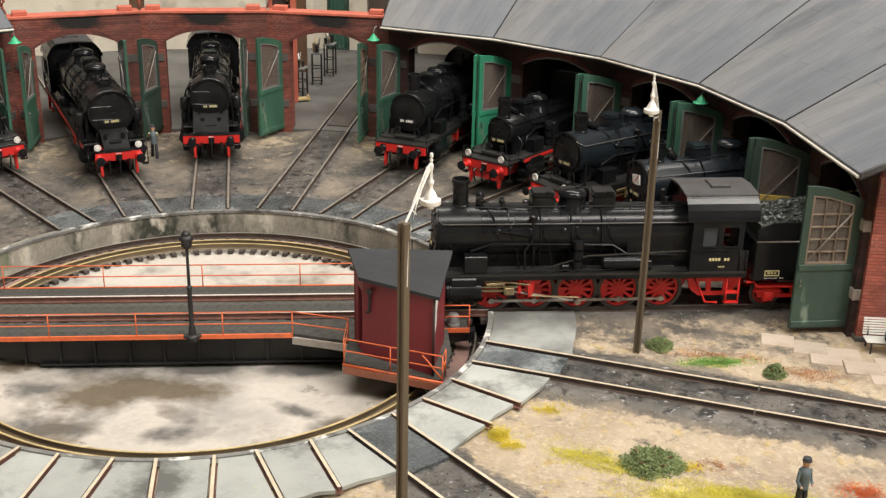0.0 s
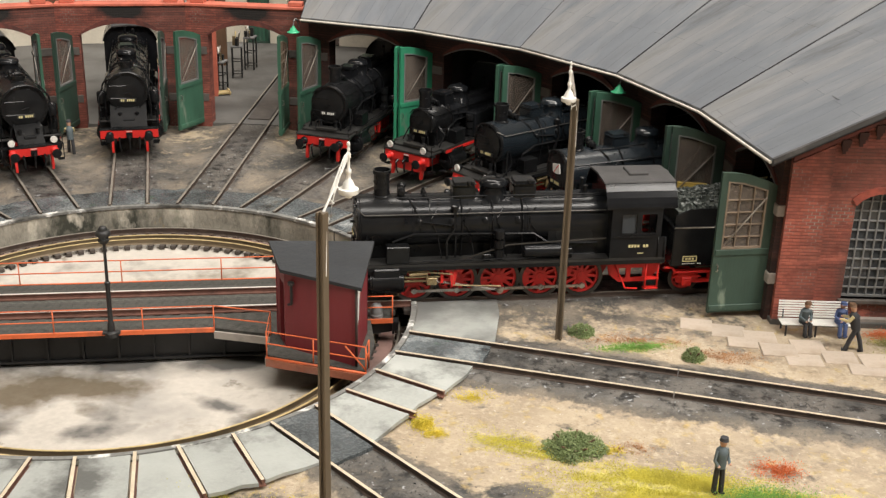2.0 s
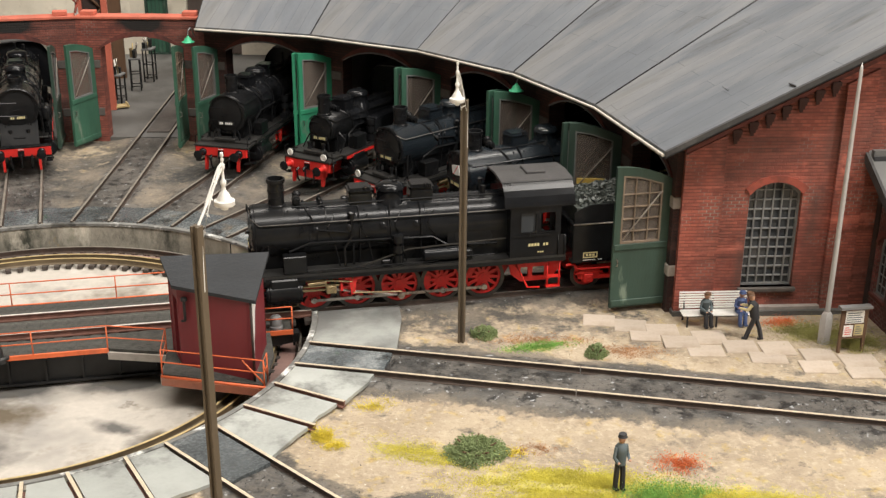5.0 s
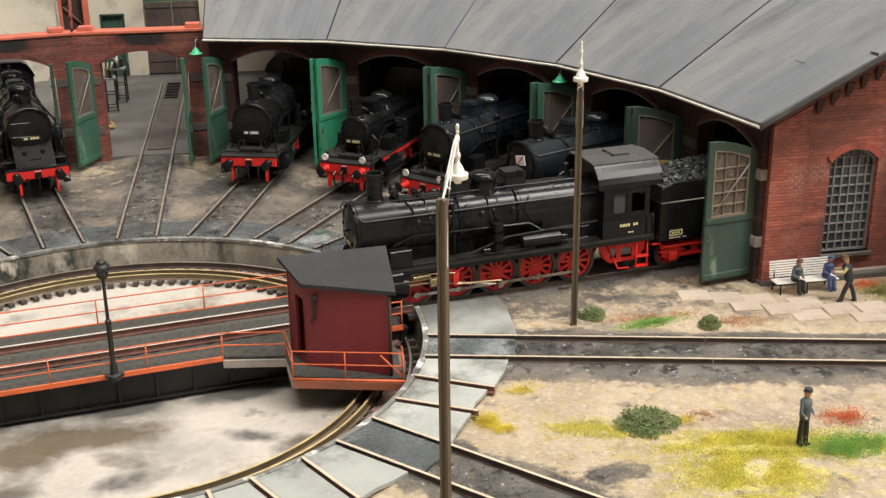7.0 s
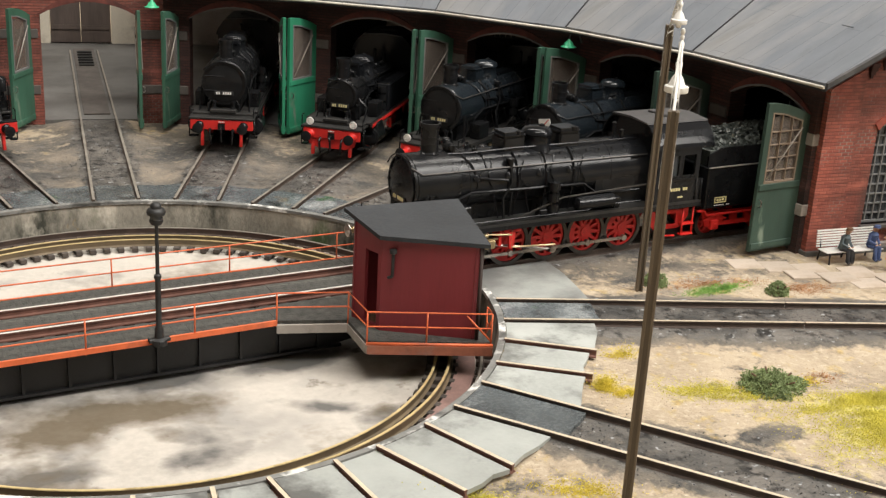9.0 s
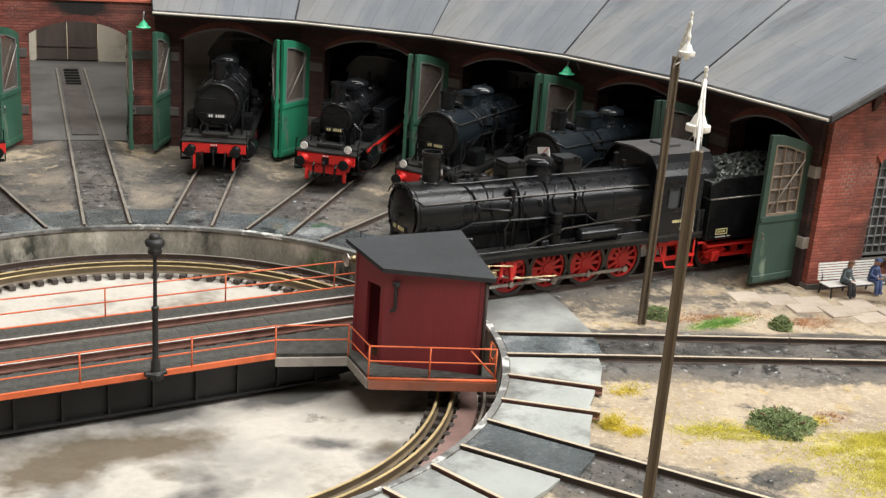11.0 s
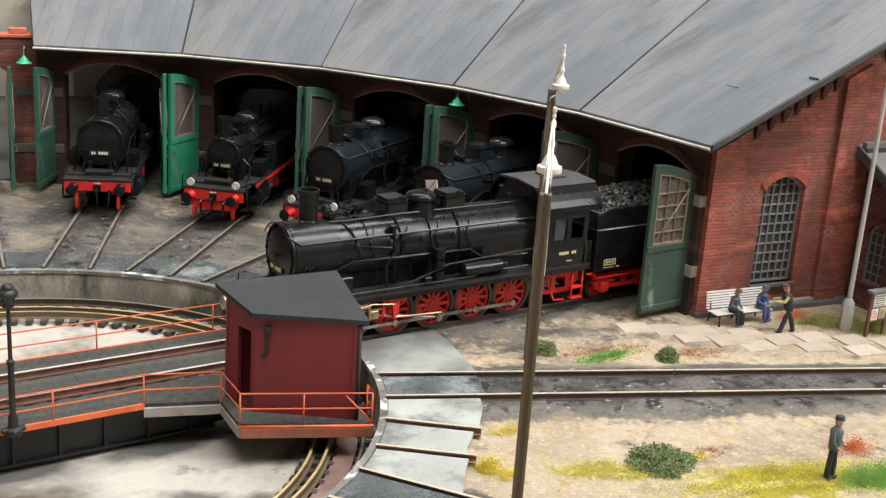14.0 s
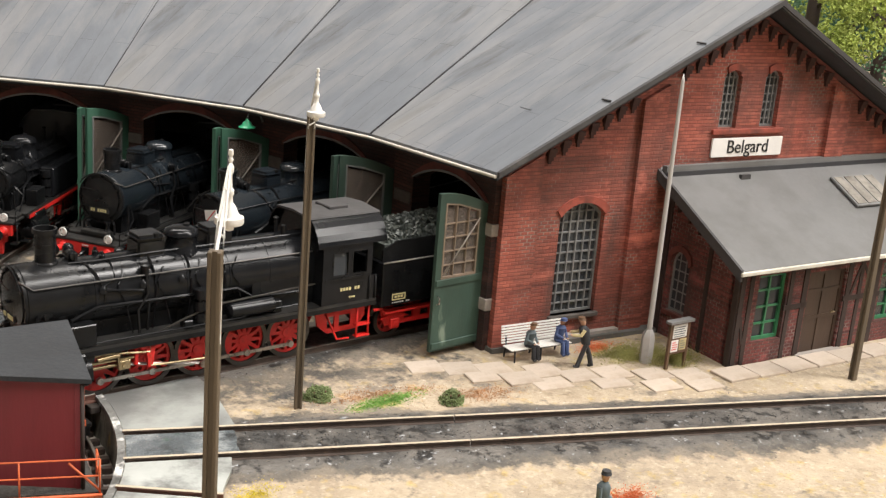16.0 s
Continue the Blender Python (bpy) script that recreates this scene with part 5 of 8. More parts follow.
                bm.faces.new(vs), bm.faces.new(v2[::-1])
                for i in range(4):
                    bm.faces.new((vs[i], v2[i], v2[(i + 1) % 4], vs[(i + 1) % 4]))
            bmesh.ops.recalc_face_normals(bm, faces=bm.faces)
            part("verge_board", bm, ROOF_EDGE, t)
        hook = B()
        for rr in (285, 318, 352):
            for kk in (-0.6, 0.0, 0.6):
                aa = a + kk * HALF
                if key == "I" and kk < 0:
                    aa = a - 0.3 * HALF
                x, y = polar(rr, aa, 0, 0)
                z = EAVE_Z + (rr - EAVE_R) / (RIDGE_R - EAVE_R) * (RIDGE_Z - EAVE_Z) + 2.2
                tx, ty = -math.sin(radians(aa)) * 3, math.cos(radians(aa)) * 3
                tube(hook, [(x - tx, y - ty, z), (x + tx, y + ty, z)], 0.4, 5)
        part("roof_hooks", hook, ROOF, t)
        if key == "I":
            hook = B()
            for k in (0.378, 0.717):
                x, y = verge[0][0] + (verge[1][0] - verge[0][0]) * k, verge[0][1] + (verge[1][1] - verge[0][1]) * k
                z = EAVE_Z + (RIDGE_Z - EAVE_Z) * k + 2.7
                tube(hook, [(x, y + 1.0, z), (x - 0.6, y + 5.0, z)], 0.4, 5)
            part("roof_hooks", hook, ROOF_EDGE, t)
    return t


roof = roof_part(0, 4, "weathered grey felt roof over five shed stalls")
roof_part(8, 8, "weathered grey felt roof over the far shed bay")

# unseen wall, added to block light from the open bays
part_wall = thing("wall_partition", WX, WY, 0, STALLS["F"] + HALF, "added dark partition that keeps the open bays' light out of the roofed stalls", "wall", kind="structure")
bm = B()
slab(bm, [(WALL + 9, 0), (BACK_R - 9, 0), (BACK_R - 9, 66), (RIDGE_R, 124), (WALL + 9, 70)], [], -2, 2)
part("brickwork", bm, SHED_INSIDE, part_wall)

# floor of the shed
bm = B()
pts = [polar(WALL + 3, a, 0, 0) for a in np.linspace(-2, STALLS["A"] + HALF, 30)] + [polar(BACK_R, a, 0, 0) for a in np.linspace(STALLS["A"] + HALF, -3, 30)]
prism(bm, pts, 0.5, 3.4, "xy")
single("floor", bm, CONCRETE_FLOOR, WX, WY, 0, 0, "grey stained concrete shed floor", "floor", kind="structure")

# ---- shed doors ----
def door_leaf(angle, side, swing, mat, bars=True, notice=False, label="", jamb=None):
    """One leaf, hung on the jamb at the given side (-1 or 1) and opened outward from the shed by swing degrees."""
    x, y = polar(WALL, angle)
    ux, uy = math.cos(radians(angle - 90)), math.sin(radians(angle - 90))
    jamb = jamb or (21.9 if side > 0 and angle < 5 else OPEN + 0.6)
    hx, hy = x + side * jamb * ux, y + side * jamb * uy
    turn = (angle - 90) + (180 if side > 0 else 0) + (swing if side > 0 else -swing)
    t = thing("shed_door", hx, hy, 0, turn, label, "door", "shed doors")
    W, th = 22.6, 1.5
    m = 1 if side > 0 else -1
    y0, y1 = (-th, 0) if side > 0 else (0, th)
    rise = lambda q: 56.5 + 5.6 * (1 - (1 - q / W) ** 2)
    top = [(W * k / 6, rise(W * k / 6)) for k in range(7)]
    win = [(3.6, 31), (W - 2.6, 31)] + [(q, rise(q) - 3.4) for q in (W - 2.6, W * 0.6, 3.6)]
    bm = B()
    slab(bm, [(0, 4.2), (W, 4.2)] + top[::-1], [win], y0, y1)
    lf = part("leaf", bm, mat, t)
    for z in (5, 28.5):
        bm = B()
        box(bm, 0.4, W - 0.4, y0 - 0.5, y1 + 0.5, z, z + 2.4, 0.15)
        part("ledge", bm, mat, t)
    bm = B()
    prism(bm, [(1, 8), (2.8, 7.4), (W - 1, 26.5), (W - 2.8, 28)], y0 - 0.45, y0)
    part("brace", bm, mat, t)
    bm = B()
    prism(bm, [(3.4, 30.8), (W - 2.4, 30.8), (W - 2.4, 57.5), (3.4, 55)], (y0 + y1) / 2 - 0.15, (y0 + y1) / 2 + 0.15)
    pane = part("pane", bm, GLASS, t, "brown dusty glass")
    pane.visible_shadow = False
    bm = B()
    mx_, mz_ = sum(q for q, _ in win) / 5, sum(z for _, z in win) / 5
    slab(bm, win, [[(mx_ + (q - mx_) * 0.92, mz_ + (z - mz_) * 0.95) for q, z in win]], y0 - 0.15, y1 + 0.15)
    part("window_frame", bm, MUNTIN_RUST if bars else MUNTIN, t)
    bar_mat = MUNTIN_RUST if bars else MUNTIN
    if bars:
        for j in range(1, 5):
            z = 31 + 25 * j / 5
            bm = B()
            box(bm, 3.4, W - 2.4, y0 - 0.1, y1 + 0.1, z - 0.17, z + 0.17)
            part("glazing_bar", bm, bar_mat, t)
        for j in range(1, 3):
            q = 3.4 + (W - 5.8) * j / 3
            bm = B()
            box(bm, q - 0.17, q + 0.17, y0 - 0.1, y1 + 0.1, 31, rise(q) - 3.4)
            part("glazing_bar", bm, bar_mat, t)
    for s in (y0 - 0.6, y1 + 0.6):
        bm = B()
        tube(bm, [(4, s, 52), (W - 3.4, s, 33)], 0.26)
        part("stay_rod", bm, STONE, t)
    if notice:
        bm = B()
        box(bm, 6, 18.5, y0 - 0.5, y1 + 0.5, 31.5, 37.5)
        part("notice_card", bm, YELLOW, t, "yellow notice card")
    for z in (12, 47):
        bm = B()
        box(bm, -0.8, 9, y0 - 0.7, y0 - 0.3, z, z + 1.3)
        cyl(bm, (-0.6, 0, z - 1), (-0.6, 0, z + 2.4), 0.7, seg=8)
        part("hinge", bm, IRON, t)
    bm = B()
    tube(bm, [(W - 1.6, y1 + 0.3, 22), (W - 1.6, y1 + 1.4, 22.4), (W - 1.6, y1 + 1.4, 24.6), (W - 1.6, y1 + 0.3, 25)], 0.25, 5)
    part("handle", bm, STEEL, t)
    return t


LEAVES = {"A": (DOOR_MID, 108, DOOR_MID, 92), "B": (DOOR_MID, 108, DOOR_MID, 90), "C": (DOOR_GREEN, 110, DOOR_GREEN, 86), "D": (DOOR_MID, 112, DOOR_MID, 90),
          "E": (DOOR_MID, 97, DOOR_BRIGHT, 101), "F": (DOOR_BRIGHT, 104, DOOR_MID, 99), "G": (DOOR_MID, 104, DOOR_MID, 98),
          "H": (DOOR_MID, 104, DOOR_GREEN, 92), "I": (DOOR_GREEN, 104, DOOR_GREEN, 93)}
for key, (ml, sl_, mr_, sr_) in LEAVES.items():
    fresh = {DOOR_BRIGHT: "fresh green", DOOR_MID: "worn mid-green", DOOR_GREEN: "dark green"}
    door_leaf(STALLS[key], -1, sl_, ml, bars=False, notice=key in "I", label="%s wooden shed door leaf, standing open" % fresh[ml], jamb={"B": 27.0, "C": 29.0, "D": 29.0, "E": 30.0, "F": 32.4, "G": 32.4, "H": 33.0, "I": 37.0}.get(key))
    door_leaf(STALLS[key], 1, sr_, mr_, bars=key in "DI", label="%s wooden shed door leaf, standing open" % fresh[mr_])


def bracket_lamp(angle, z=66.0):
    x, y = polar(WALL - 1, angle)
    t = thing("bracket_lamp", x, y, z, angle + 90, "small green enamel lamp on a swan-neck bracket", "lamp", "green bracket lamps")
    bm = B()
    tube(bm, [(0, 0, 0), (0, 3, 4.5), (0, 6, 6), (0, 9.5, 5.2), (0, 10.5, 2.6)], 0.4)
    part("swan_neck", bm, MUNTIN, t)
    bm = B()
    lathe(bm, [(0.6, 2.6), (0.9, 1.6), (1.6, 1.2), (2.2, -0.2), (3.6, -0.9), (3.5, -1.2), (0, -0.4)], (0, 10.5, 0), seg=14)
    part("shade", bm, LAMP_GREEN, t)
    bm = B()
    lathe(bm, [(0, -2.1), (0.8, -1.6), (0.9, -0.8), (0, -0.5)], (0, 10.5, 0), seg=8)
    part("bulb", bm, LENS, t)


for a in (STALLS["D"] - HALF + 1.0, STALLS["B"] + HALF, STALLS["H"] + HALF - 0.6):
    bracket_lamp(a, 64.0)

# ---- locomotives ----
def spoked_wheel(radius, spokes, red=WHEEL_RED):
    bm = B()
    lathe(bm, [(radius + 0.9, -1.2), (radius + 0.9, -0.7), (radius, -0.6), (radius, 1.2), (radius - 0.5, 1.2), (radius - 0.5, -1.2), (radius + 0.9, -1.2)], axis="y", seg=26, mi=1)
    ring = [((radius - 0.3) * math.cos(2 * math.pi * k / 36), (radius - 0.3) * math.sin(2 * math.pi * k / 36)) for k in range(36)]
    holes = []
    for k in range(spokes):
        a0, a1 = 2 * math.pi * (k + 0.16) / spokes, 2 * math.pi * (k + 0.84) / spokes
        am = (a0 + a1) / 2
        r0, r1 = radius * 0.36, radius - 1.5
        if 1.3 * math.pi < am < 1.7 * math.pi:
            r1 = radius * 0.58
        holes.append([(r0 * math.cos(am), r0 * math.sin(am)), (r1 * math.cos(a0), r1 * math.sin(a0)), (r1 * math.cos(am), r1 * math.sin(am)), (r1 * math.cos(a1), r1 * math.sin(a1))])
    slab(bm, ring, holes, -0.6, 0.8)
    cyl(bm, (0, -0.9, 0), (0, 1.5, 0), radius * 0.24, seg=10)
    return mesh_of("wheel", bm, [red, TYRE])


WHEEL = {}


def wheel(radius, spokes=12):
    return WHEEL.setdefault(radius, spoked_wheel(radius, spokes))


def bars_text(parent, x, y, z, n, w, h, mat, along="y"):
    """A run of small raised bars in place of characters."""
    bm = B()
    for k in range(n):
        if n > 4 and k == 2:
            continue
        o = (k - (n - 1) / 2) * w * 1.5
        if along == "y":
            box(bm, x - 0.1, x + 0.15, y + o - w / 2, y + o + w / 2, z - h / 2, z + h / 2)
        else:
            box(bm, x + o - w / 2, x + o + w / 2, y - 0.12, y + 0.12, z - h / 2, z + h / 2)
    return tagged(part("lettering", bm, mat, parent), kind="stuff")


plug = mesh_of("washout_plug", lathe(B(), [(0.35, -0.2), (0.35, 0.25), (0, 0.4)], seg=6), LOCO_MATT)


def locomotive(angle, front, label, R=9.8, zc=31.0, boiler=84.0, smokebox=17.0, overhang=14.0, axles=(36, 53, 70, 87, 104), wr=7.8, pilot=None,
               chimney=(20.0, 9.0), domes=(("round", 50), ("box", 36), ("box", 64)), cab=(104.0, 22.0), body=None, tender=True, flag=False, side_tank=False,
               lamps=True, plate_mat=LETTER, smoke_door=True, beam=LOCO_RED, valance=LOCO_RED, group="steam locomotives", extra=False, beam_half=13.6, ramp=0.0, red_buffers=True, plough=False, coal=90):
    body = body or LOCO
    x, y = on_lane(front, angle)
    t = thing("steam_locomotive", x, y, RAIL_TOP, angle + 180, label, "locomotive", group)
    cab0 = -cab[0]
    cab1 = cab0 - cab[1]
    back = cab1 - 4
    # frames and running boards
    for s in (-1, 1):
        bm = B()
        prism(bm, [(-2, 14.5), (-2, 9), (-10, 6.5), (cab0, 6.5), (cab0 - 3, 12), (back, 12), (back, 14.5)], s * 6.2 - 0.5, s * 6.2 + 0.5)
        part("frame_plate", bm, WHEEL_RED, t)
        # trailing frame, brake hanger and footsteps below the cab
        bm = B()
        slab(bm, [(cab0 - 1, 12.8), (cab1 + 1, 12.8), (cab1 + 1, 9.6), (cab1 + 5, 5.2), (cab0 - 6, 5.2), (cab0 - 2, 8.5)],
             [[(cab1 + 7, 7.0), (cab1 + 12, 7.0), (cab1 + 12, 11.2), (cab1 + 7, 11.2)], [(cab1 + 14, 7.0), (cab1 + 17, 7.0), (cab1 + 17, 11.2), (cab1 + 14, 11.2)]], s * 10.6 - 0.4, s * 10.6 + 0.4)
        part("trailing_frame", bm, LOCO_RED, t)
        bm = B()
        tube(bm, [(cab0 - 3, s * 13.4, 14.6), (cab0 - 8, s * 14.4, 4.0), (cab0 - 13, s * 14.4, 3.6)], 0.45, 5)
        tube(bm, [(cab1 + 2, s * 14.6, 15.0), (cab1 + 2, s * 14.8, 3.8)], 0.45, 5)
        tube(bm, [(cab1 + 7, s * 14.6, 15.0), (cab1 + 7, s * 14.8, 3.8)], 0.45, 5)
        for z in (3.8, 8.0):
            box(bm, cab1 + 1.6, cab1 + 7.4, min(s * 13.2, s * 15.4), max(s * 13.2, s * 15.4), z - 0.3, z + 0.3)
        part("cab_step", bm, LOCO_RED, t)
        bm = B()
        box(bm, cab1, -11, min(s * 7.5, s * 15.8), max(s * 7.5, s * 15.8), 16.6, 17.5, 0.15)
        box(bm, cab1, -11, min(s * 15.2, s * 15.9), max(s * 15.2, s * 15.9), 15.6, 17.5)
        part("running_board", bm, DUSTY, t)
        bm = B()
        for z in (5.0, 10.2, 15.4):
            box(bm, -overhang - 1.4, -overhang + 1.4, min(s * 12, s * 15.5), max(s * 12, s * 15.5), z, z + 0.5)
        part("step", bm, LOCO_MATT, t)
    wide = 8.4 if extra and not lamps else beam_half + 0.6
    bm = B()
    if wide < 10:
        prism(bm, [(-0.6, 15.4), (-11.5, 17.3), (-12.5, 17.3), (-12.5, 16.5), (-0.6, 14.6)], -wide, wide)
    elif ramp:
        prism(bm, [(0.1, 15.8), (-3.0, 16.0), (-overhang - 1.5, zc - R * 0.6), (-overhang - 1.5, zc - R * 0.6 - 1.0), (-3.0, 15.0), (0.1, 14.9)], -ramp, ramp)
        box(bm, -3.6, 0.2, -beam_half, beam_half, 15.1, 15.8, 0.2)
        box(bm, -9.0, -5.5, -3.0, 3.0, 17.6, 19.4, 0.3)
        for s in (-1, 1):
            box(bm, -overhang - 2, -12.5, min(s * 9, s * 15.4), max(s * 9, s * 15.4), 16.6, 17.5)
    else:
        box(bm, -12.5, 0.3, -wide, wide, 15.3, 16.3, 0.2)
        box(bm, -12.5, -5.5, -wide + 1, wide - 1, 16.3, 17.4, 0.2)
        box(bm, -9.5, -5.0, -6, 6, 17.4, 19.0, 0.3)
    part("front_deck", bm, LOCO_MATT if ramp else DUSTY, t)
    for s in (-1, 1):
        if wide < 10:
            bm = B()
            prism(bm, [(-1.5, 14.9), (-12, 17.0), (-12, 13.2), (-1.5, 10.5)], s * 8.9 - 0.45, s * 8.9 + 0.45)
            part("frame_horn", bm, beam, t)
        bm = B()
        box(bm, -4.6, -1.4, min(s * 11.4, s * 15.2), max(s * 11.4, s * 15.2), 14.7, 15.3)
        box(bm, -4.6, -1.4, min(s * 12, s * 15), max(s * 12, s * 15), 6.6, 7.1)
        tube(bm, [(-1.6, s * 15, 6.8), (-1.6, s * 15, 15)], 0.3, 5)
        part("front_step", bm, LOCO_MATT, t)
        bm = B()
        tube(bm, [(-1.2, s * 14.6, 15.2), (-1.2, s * 14.6, 20.5), (-4, s * 14.6, 20.5)], 0.25, 5)
        part("grab_rail", bm, LOCO_MATT, t)
        bm = B()
        box(bm, cab1, -12.5, s * 15.95 - 0.15, s * 15.95 + 0.15, 15.0, 16.5)
        part("valance", bm, valance if wide > 10 else LOCO_MATT, t)
    # buffer beam
    bm = B()
    box(bm, -1.6, 0, -beam_half, beam_half, 10.5, 15.1, 0.25)
    bb = part("buffer_beam", bm, beam, t, "red front buffer beam")
    if plough:
        bm = B()
        prism(bm, [(-11.5, 10.5), (11.5, 10.5), (10.8, 7.6), (7.0, 6.0), (-7.0, 6.0), (-10.8, 7.6)], -2.0, -1.0, "yz")
        part("guard_plate", bm, beam, t, "red guard plate below the beam")
    for s in (-1, 1):
        bm = B()
        lathe(bm, [(0, -0.2), (2.1, 0), (1.9, 0.8), (1.25, 1.2), (1.2, 4.4), (0.8, 4.6), (0.8, 5.6)], (0, s * 10.1, 12.4), "x", 16)
        bf = part("buffer", bm, COPPER if wide < 10 else beam if red_buffers else LOCO_MATT, t)
        bm = B()
        lathe(bm, [(0, 5.5), (0.8, 5.5), (2.35, 5.8), (2.35, 6.3), (1.4, 6.6), (0, 6.7)], (0, s * 10.1, 12.4), "x", 18)
        part("buffer_head", bm, STEEL if wide < 10 else LOCO_MATT, bf)
        bm = B()
        tube(bm, [(0.2, s * 5.2, 11), (1.8, s * 5.2, 9.8), (1.6, s * 4.9, 5.5), (0.8, s * 4.6, 4.2)], 0.5)
        part("brake_hose", bm, LOCO_MATT, t)
        bm = B()
        prism(bm, [(-3.4, 10.5), (-0.8, 10.5), (0.2, 5.0), (0.1, 2.8), (-1.4, 2.8), (-2.2, 5.6)], s * 8.9 - 0.6, s * 8.9 + 0.6)
        part("rail_guard", bm, LOCO_RED, t)
        if lamps:
            bm = B()
            lathe(bm, [(0, -3.0), (1.3, -2.8), (1.5, -0.4), (1.75, 0), (1.45, 0.1), (1.35, -0.1)], (0.2, s * 10.3, 18.2), "x", 14)
            box(bm, -2, -1, s * 10.3 - 0.5, s * 10.3 + 0.5, 14.8, 17.2)
            lp = part("headlamp", bm, LOCO_MATT, t)
            bm = B()
            lathe(bm, [(1.25, -0.4), (0.95, 0.05), (0, 0.2)], (0.2, s * 10.3, 18.2), "x", 14)
            part("lens", bm, LENS, lp)
            bm = B()
            lathe(bm, [(1.25, -0.3), (1.3, 0.25), (1.75, 0.2), (1.75, -0.4), (1.5, -0.5)], (0.2, s * 10.3, 18.2), "x", 16)
            part("lamp_ring", bm, LAMP_WHITE, lp)
    bm = B()
    tube(bm, [(0, 0, 12), (2.2, 0, 12.2), (3.2, 0, 11.4), (2.8, 0, 10.2)], 0.55)
    box(bm, 0, 0.5, -1.6, 1.6, 10.6, 13.6)
    tube(bm, [(1.6, 0, 11.4), (2.0, 0, 8), (1.6, 0, 5.2)], 0.45)
    part("coupling_hook", bm, LOCO_MATT, t)
    bars_text(t, 0.1, 0, 14.3, 4, 0.5, 0.5, WHITE)
    # boiler
    x0 = -overhang
    xs_ = x0 - smokebox
    xe = cab0
    bm = B()
    lathe(bm, [(R * 0.98, x0 - 0.2), (R + 0.25, x0 - 0.6), (R + 0.25, xs_), (R, xs_ - 0.1)], (0, 0, zc), "x", 36)
    part("smokebox", bm, LOCO_MATT if body is LOCO else body, t)
    bm = B()
    lathe(bm, [(R, xs_), (R, xe)], (0, 0, zc), "x", 36)
    part("boiler", bm, body, t)
    for k in range(5):
        xb = xs_ - 4 - k * (xs_ - xe - 6) / 5
        bm = B()
        lathe(bm, [(R, xb + 0.45), (R + 0.14, xb + 0.35), (R + 0.14, xb - 0.35), (R, xb - 0.45)], (0, 0, zc), "x", 36)
        part("boiler_band", bm, body, t)
    bm = B()
    lathe(bm, [(R * 1.0, -0.6), (R * 1.0, 0.5), (R * 0.94, 0.55), (R * 0.93, 0.0), (R * 0.84, 0.05), (R * 0.83, 0.7), (R * 0.78, 0.8), (R * 0.6, 1.2), (R * 0.3, 1.6), (0, 1.75)], (x0, 0, zc), "x", 32)
    dr = part("smokebox_door", bm, LOCO_MATT, t)
    bm = B()
    lathe(bm, [(0.6, 1.4), (0.6, 2.8), (0, 2.9)], (x0, 0, zc), "x", 8)
    tube(bm, [(x0 + 2.7, -1.8, zc - 0.4), (x0 + 2.7, 1.8, zc + 0.4)], 0.25)
    for zz in (-3.4, 3.4):
        tube(bm, [(x0 + 0.8, -R * 0.84, zc + zz), (x0 + 1.5, 0, zc + zz)], 0.35, 5)
    for k in range(12):
        a = 2 * math.pi * k / 12
        box(bm, x0 + 0.3, x0 + 1.1, R * 0.89 * math.cos(a) - 0.4, R * 0.89 * math.cos(a) + 0.4, zc + R * 0.89 * math.sin(a) - 0.4, zc + R * 0.89 * math.sin(a) + 0.4)
    part("door_clamp", bm, LOCO_MATT, dr)
    bm = B()
    tube(bm, [(x0 + 1.6, (R + 0.2) * math.sin(q), zc + (R + 0.2) * math.cos(q)) for q in np.linspace(-1.0, 1.0, 11)], 0.28, 5)
    part("front_handrail", bm, LOCO_MATT, t)
    for s in (-1, 1):
        bm = B()
        tube(bm, [(x0 + 0.6, s * R * 0.55, zc - R * 0.8), (x0 + 1.4, s * R * 0.7, zc - R * 0.95), (x0 + 1.4, s * R * 0.7, 17.0)], 0.5, 6)
        tube(bm, [(x0 - 3, s * (R + 0.4), zc - 2), (x0 - 2, s * (R + 1.2), zc - 6), (x0 - 2, s * (R + 1.2), 17.4)], 0.45, 6)
        part("drain_pipe", bm, LOCO_MATT, t)
        bm = B()
        lathe(bm, [(0, 17.2), (1.5, 17.2), (1.5, 19.2), (0.9, 19.6), (0.9, 21.4), (1.2, 21.6), (1.2, 22.4), (0, 22.7)], (-8.5, s * 4.4, 0), seg=10)
        part("lubricator", bm, LOCO_MATT, t)
        for k in range(14):
            xk = xs_ - 2 - k * (xs_ - xe) / 14
            put("washout_plug", plug, t, xk, s * (R + 0.1) * 0.62, zc + (R + 0.1) * 0.785)
    bm = B()
    box(bm, x0 + 1.0, x0 + 1.7, -4.4, 4.4, zc - 5.4, zc - 3.4, 0.1)
    np_ = part("number_plate", bm, BLACK, t)
    bars_text(np_, x0 + 1.8, 0, zc - 4.4, 7, 0.7, 1.2, plate_mat)
    if flag:
        bm = B()
        box(bm, -0.2, 0.2, -3.0, 3.0, -2.2, 2.2)
        fl = part("white_board", bm, WHITE, t, "white board crossed with a red stripe")
        fl.matrix_basis = pose(x0 * MM + 0.0024, 0.002, (zc + 2.5) * MM, 12, 0, 0)
        bm = B()
        prism(bm, [(-2.9, -2.0), (-2.4, -2.1), (2.9, 2.0), (2.4, 2.1)], 0.2, 0.3, "yz")
        part("stripe", bm, SIGN_RED, fl)
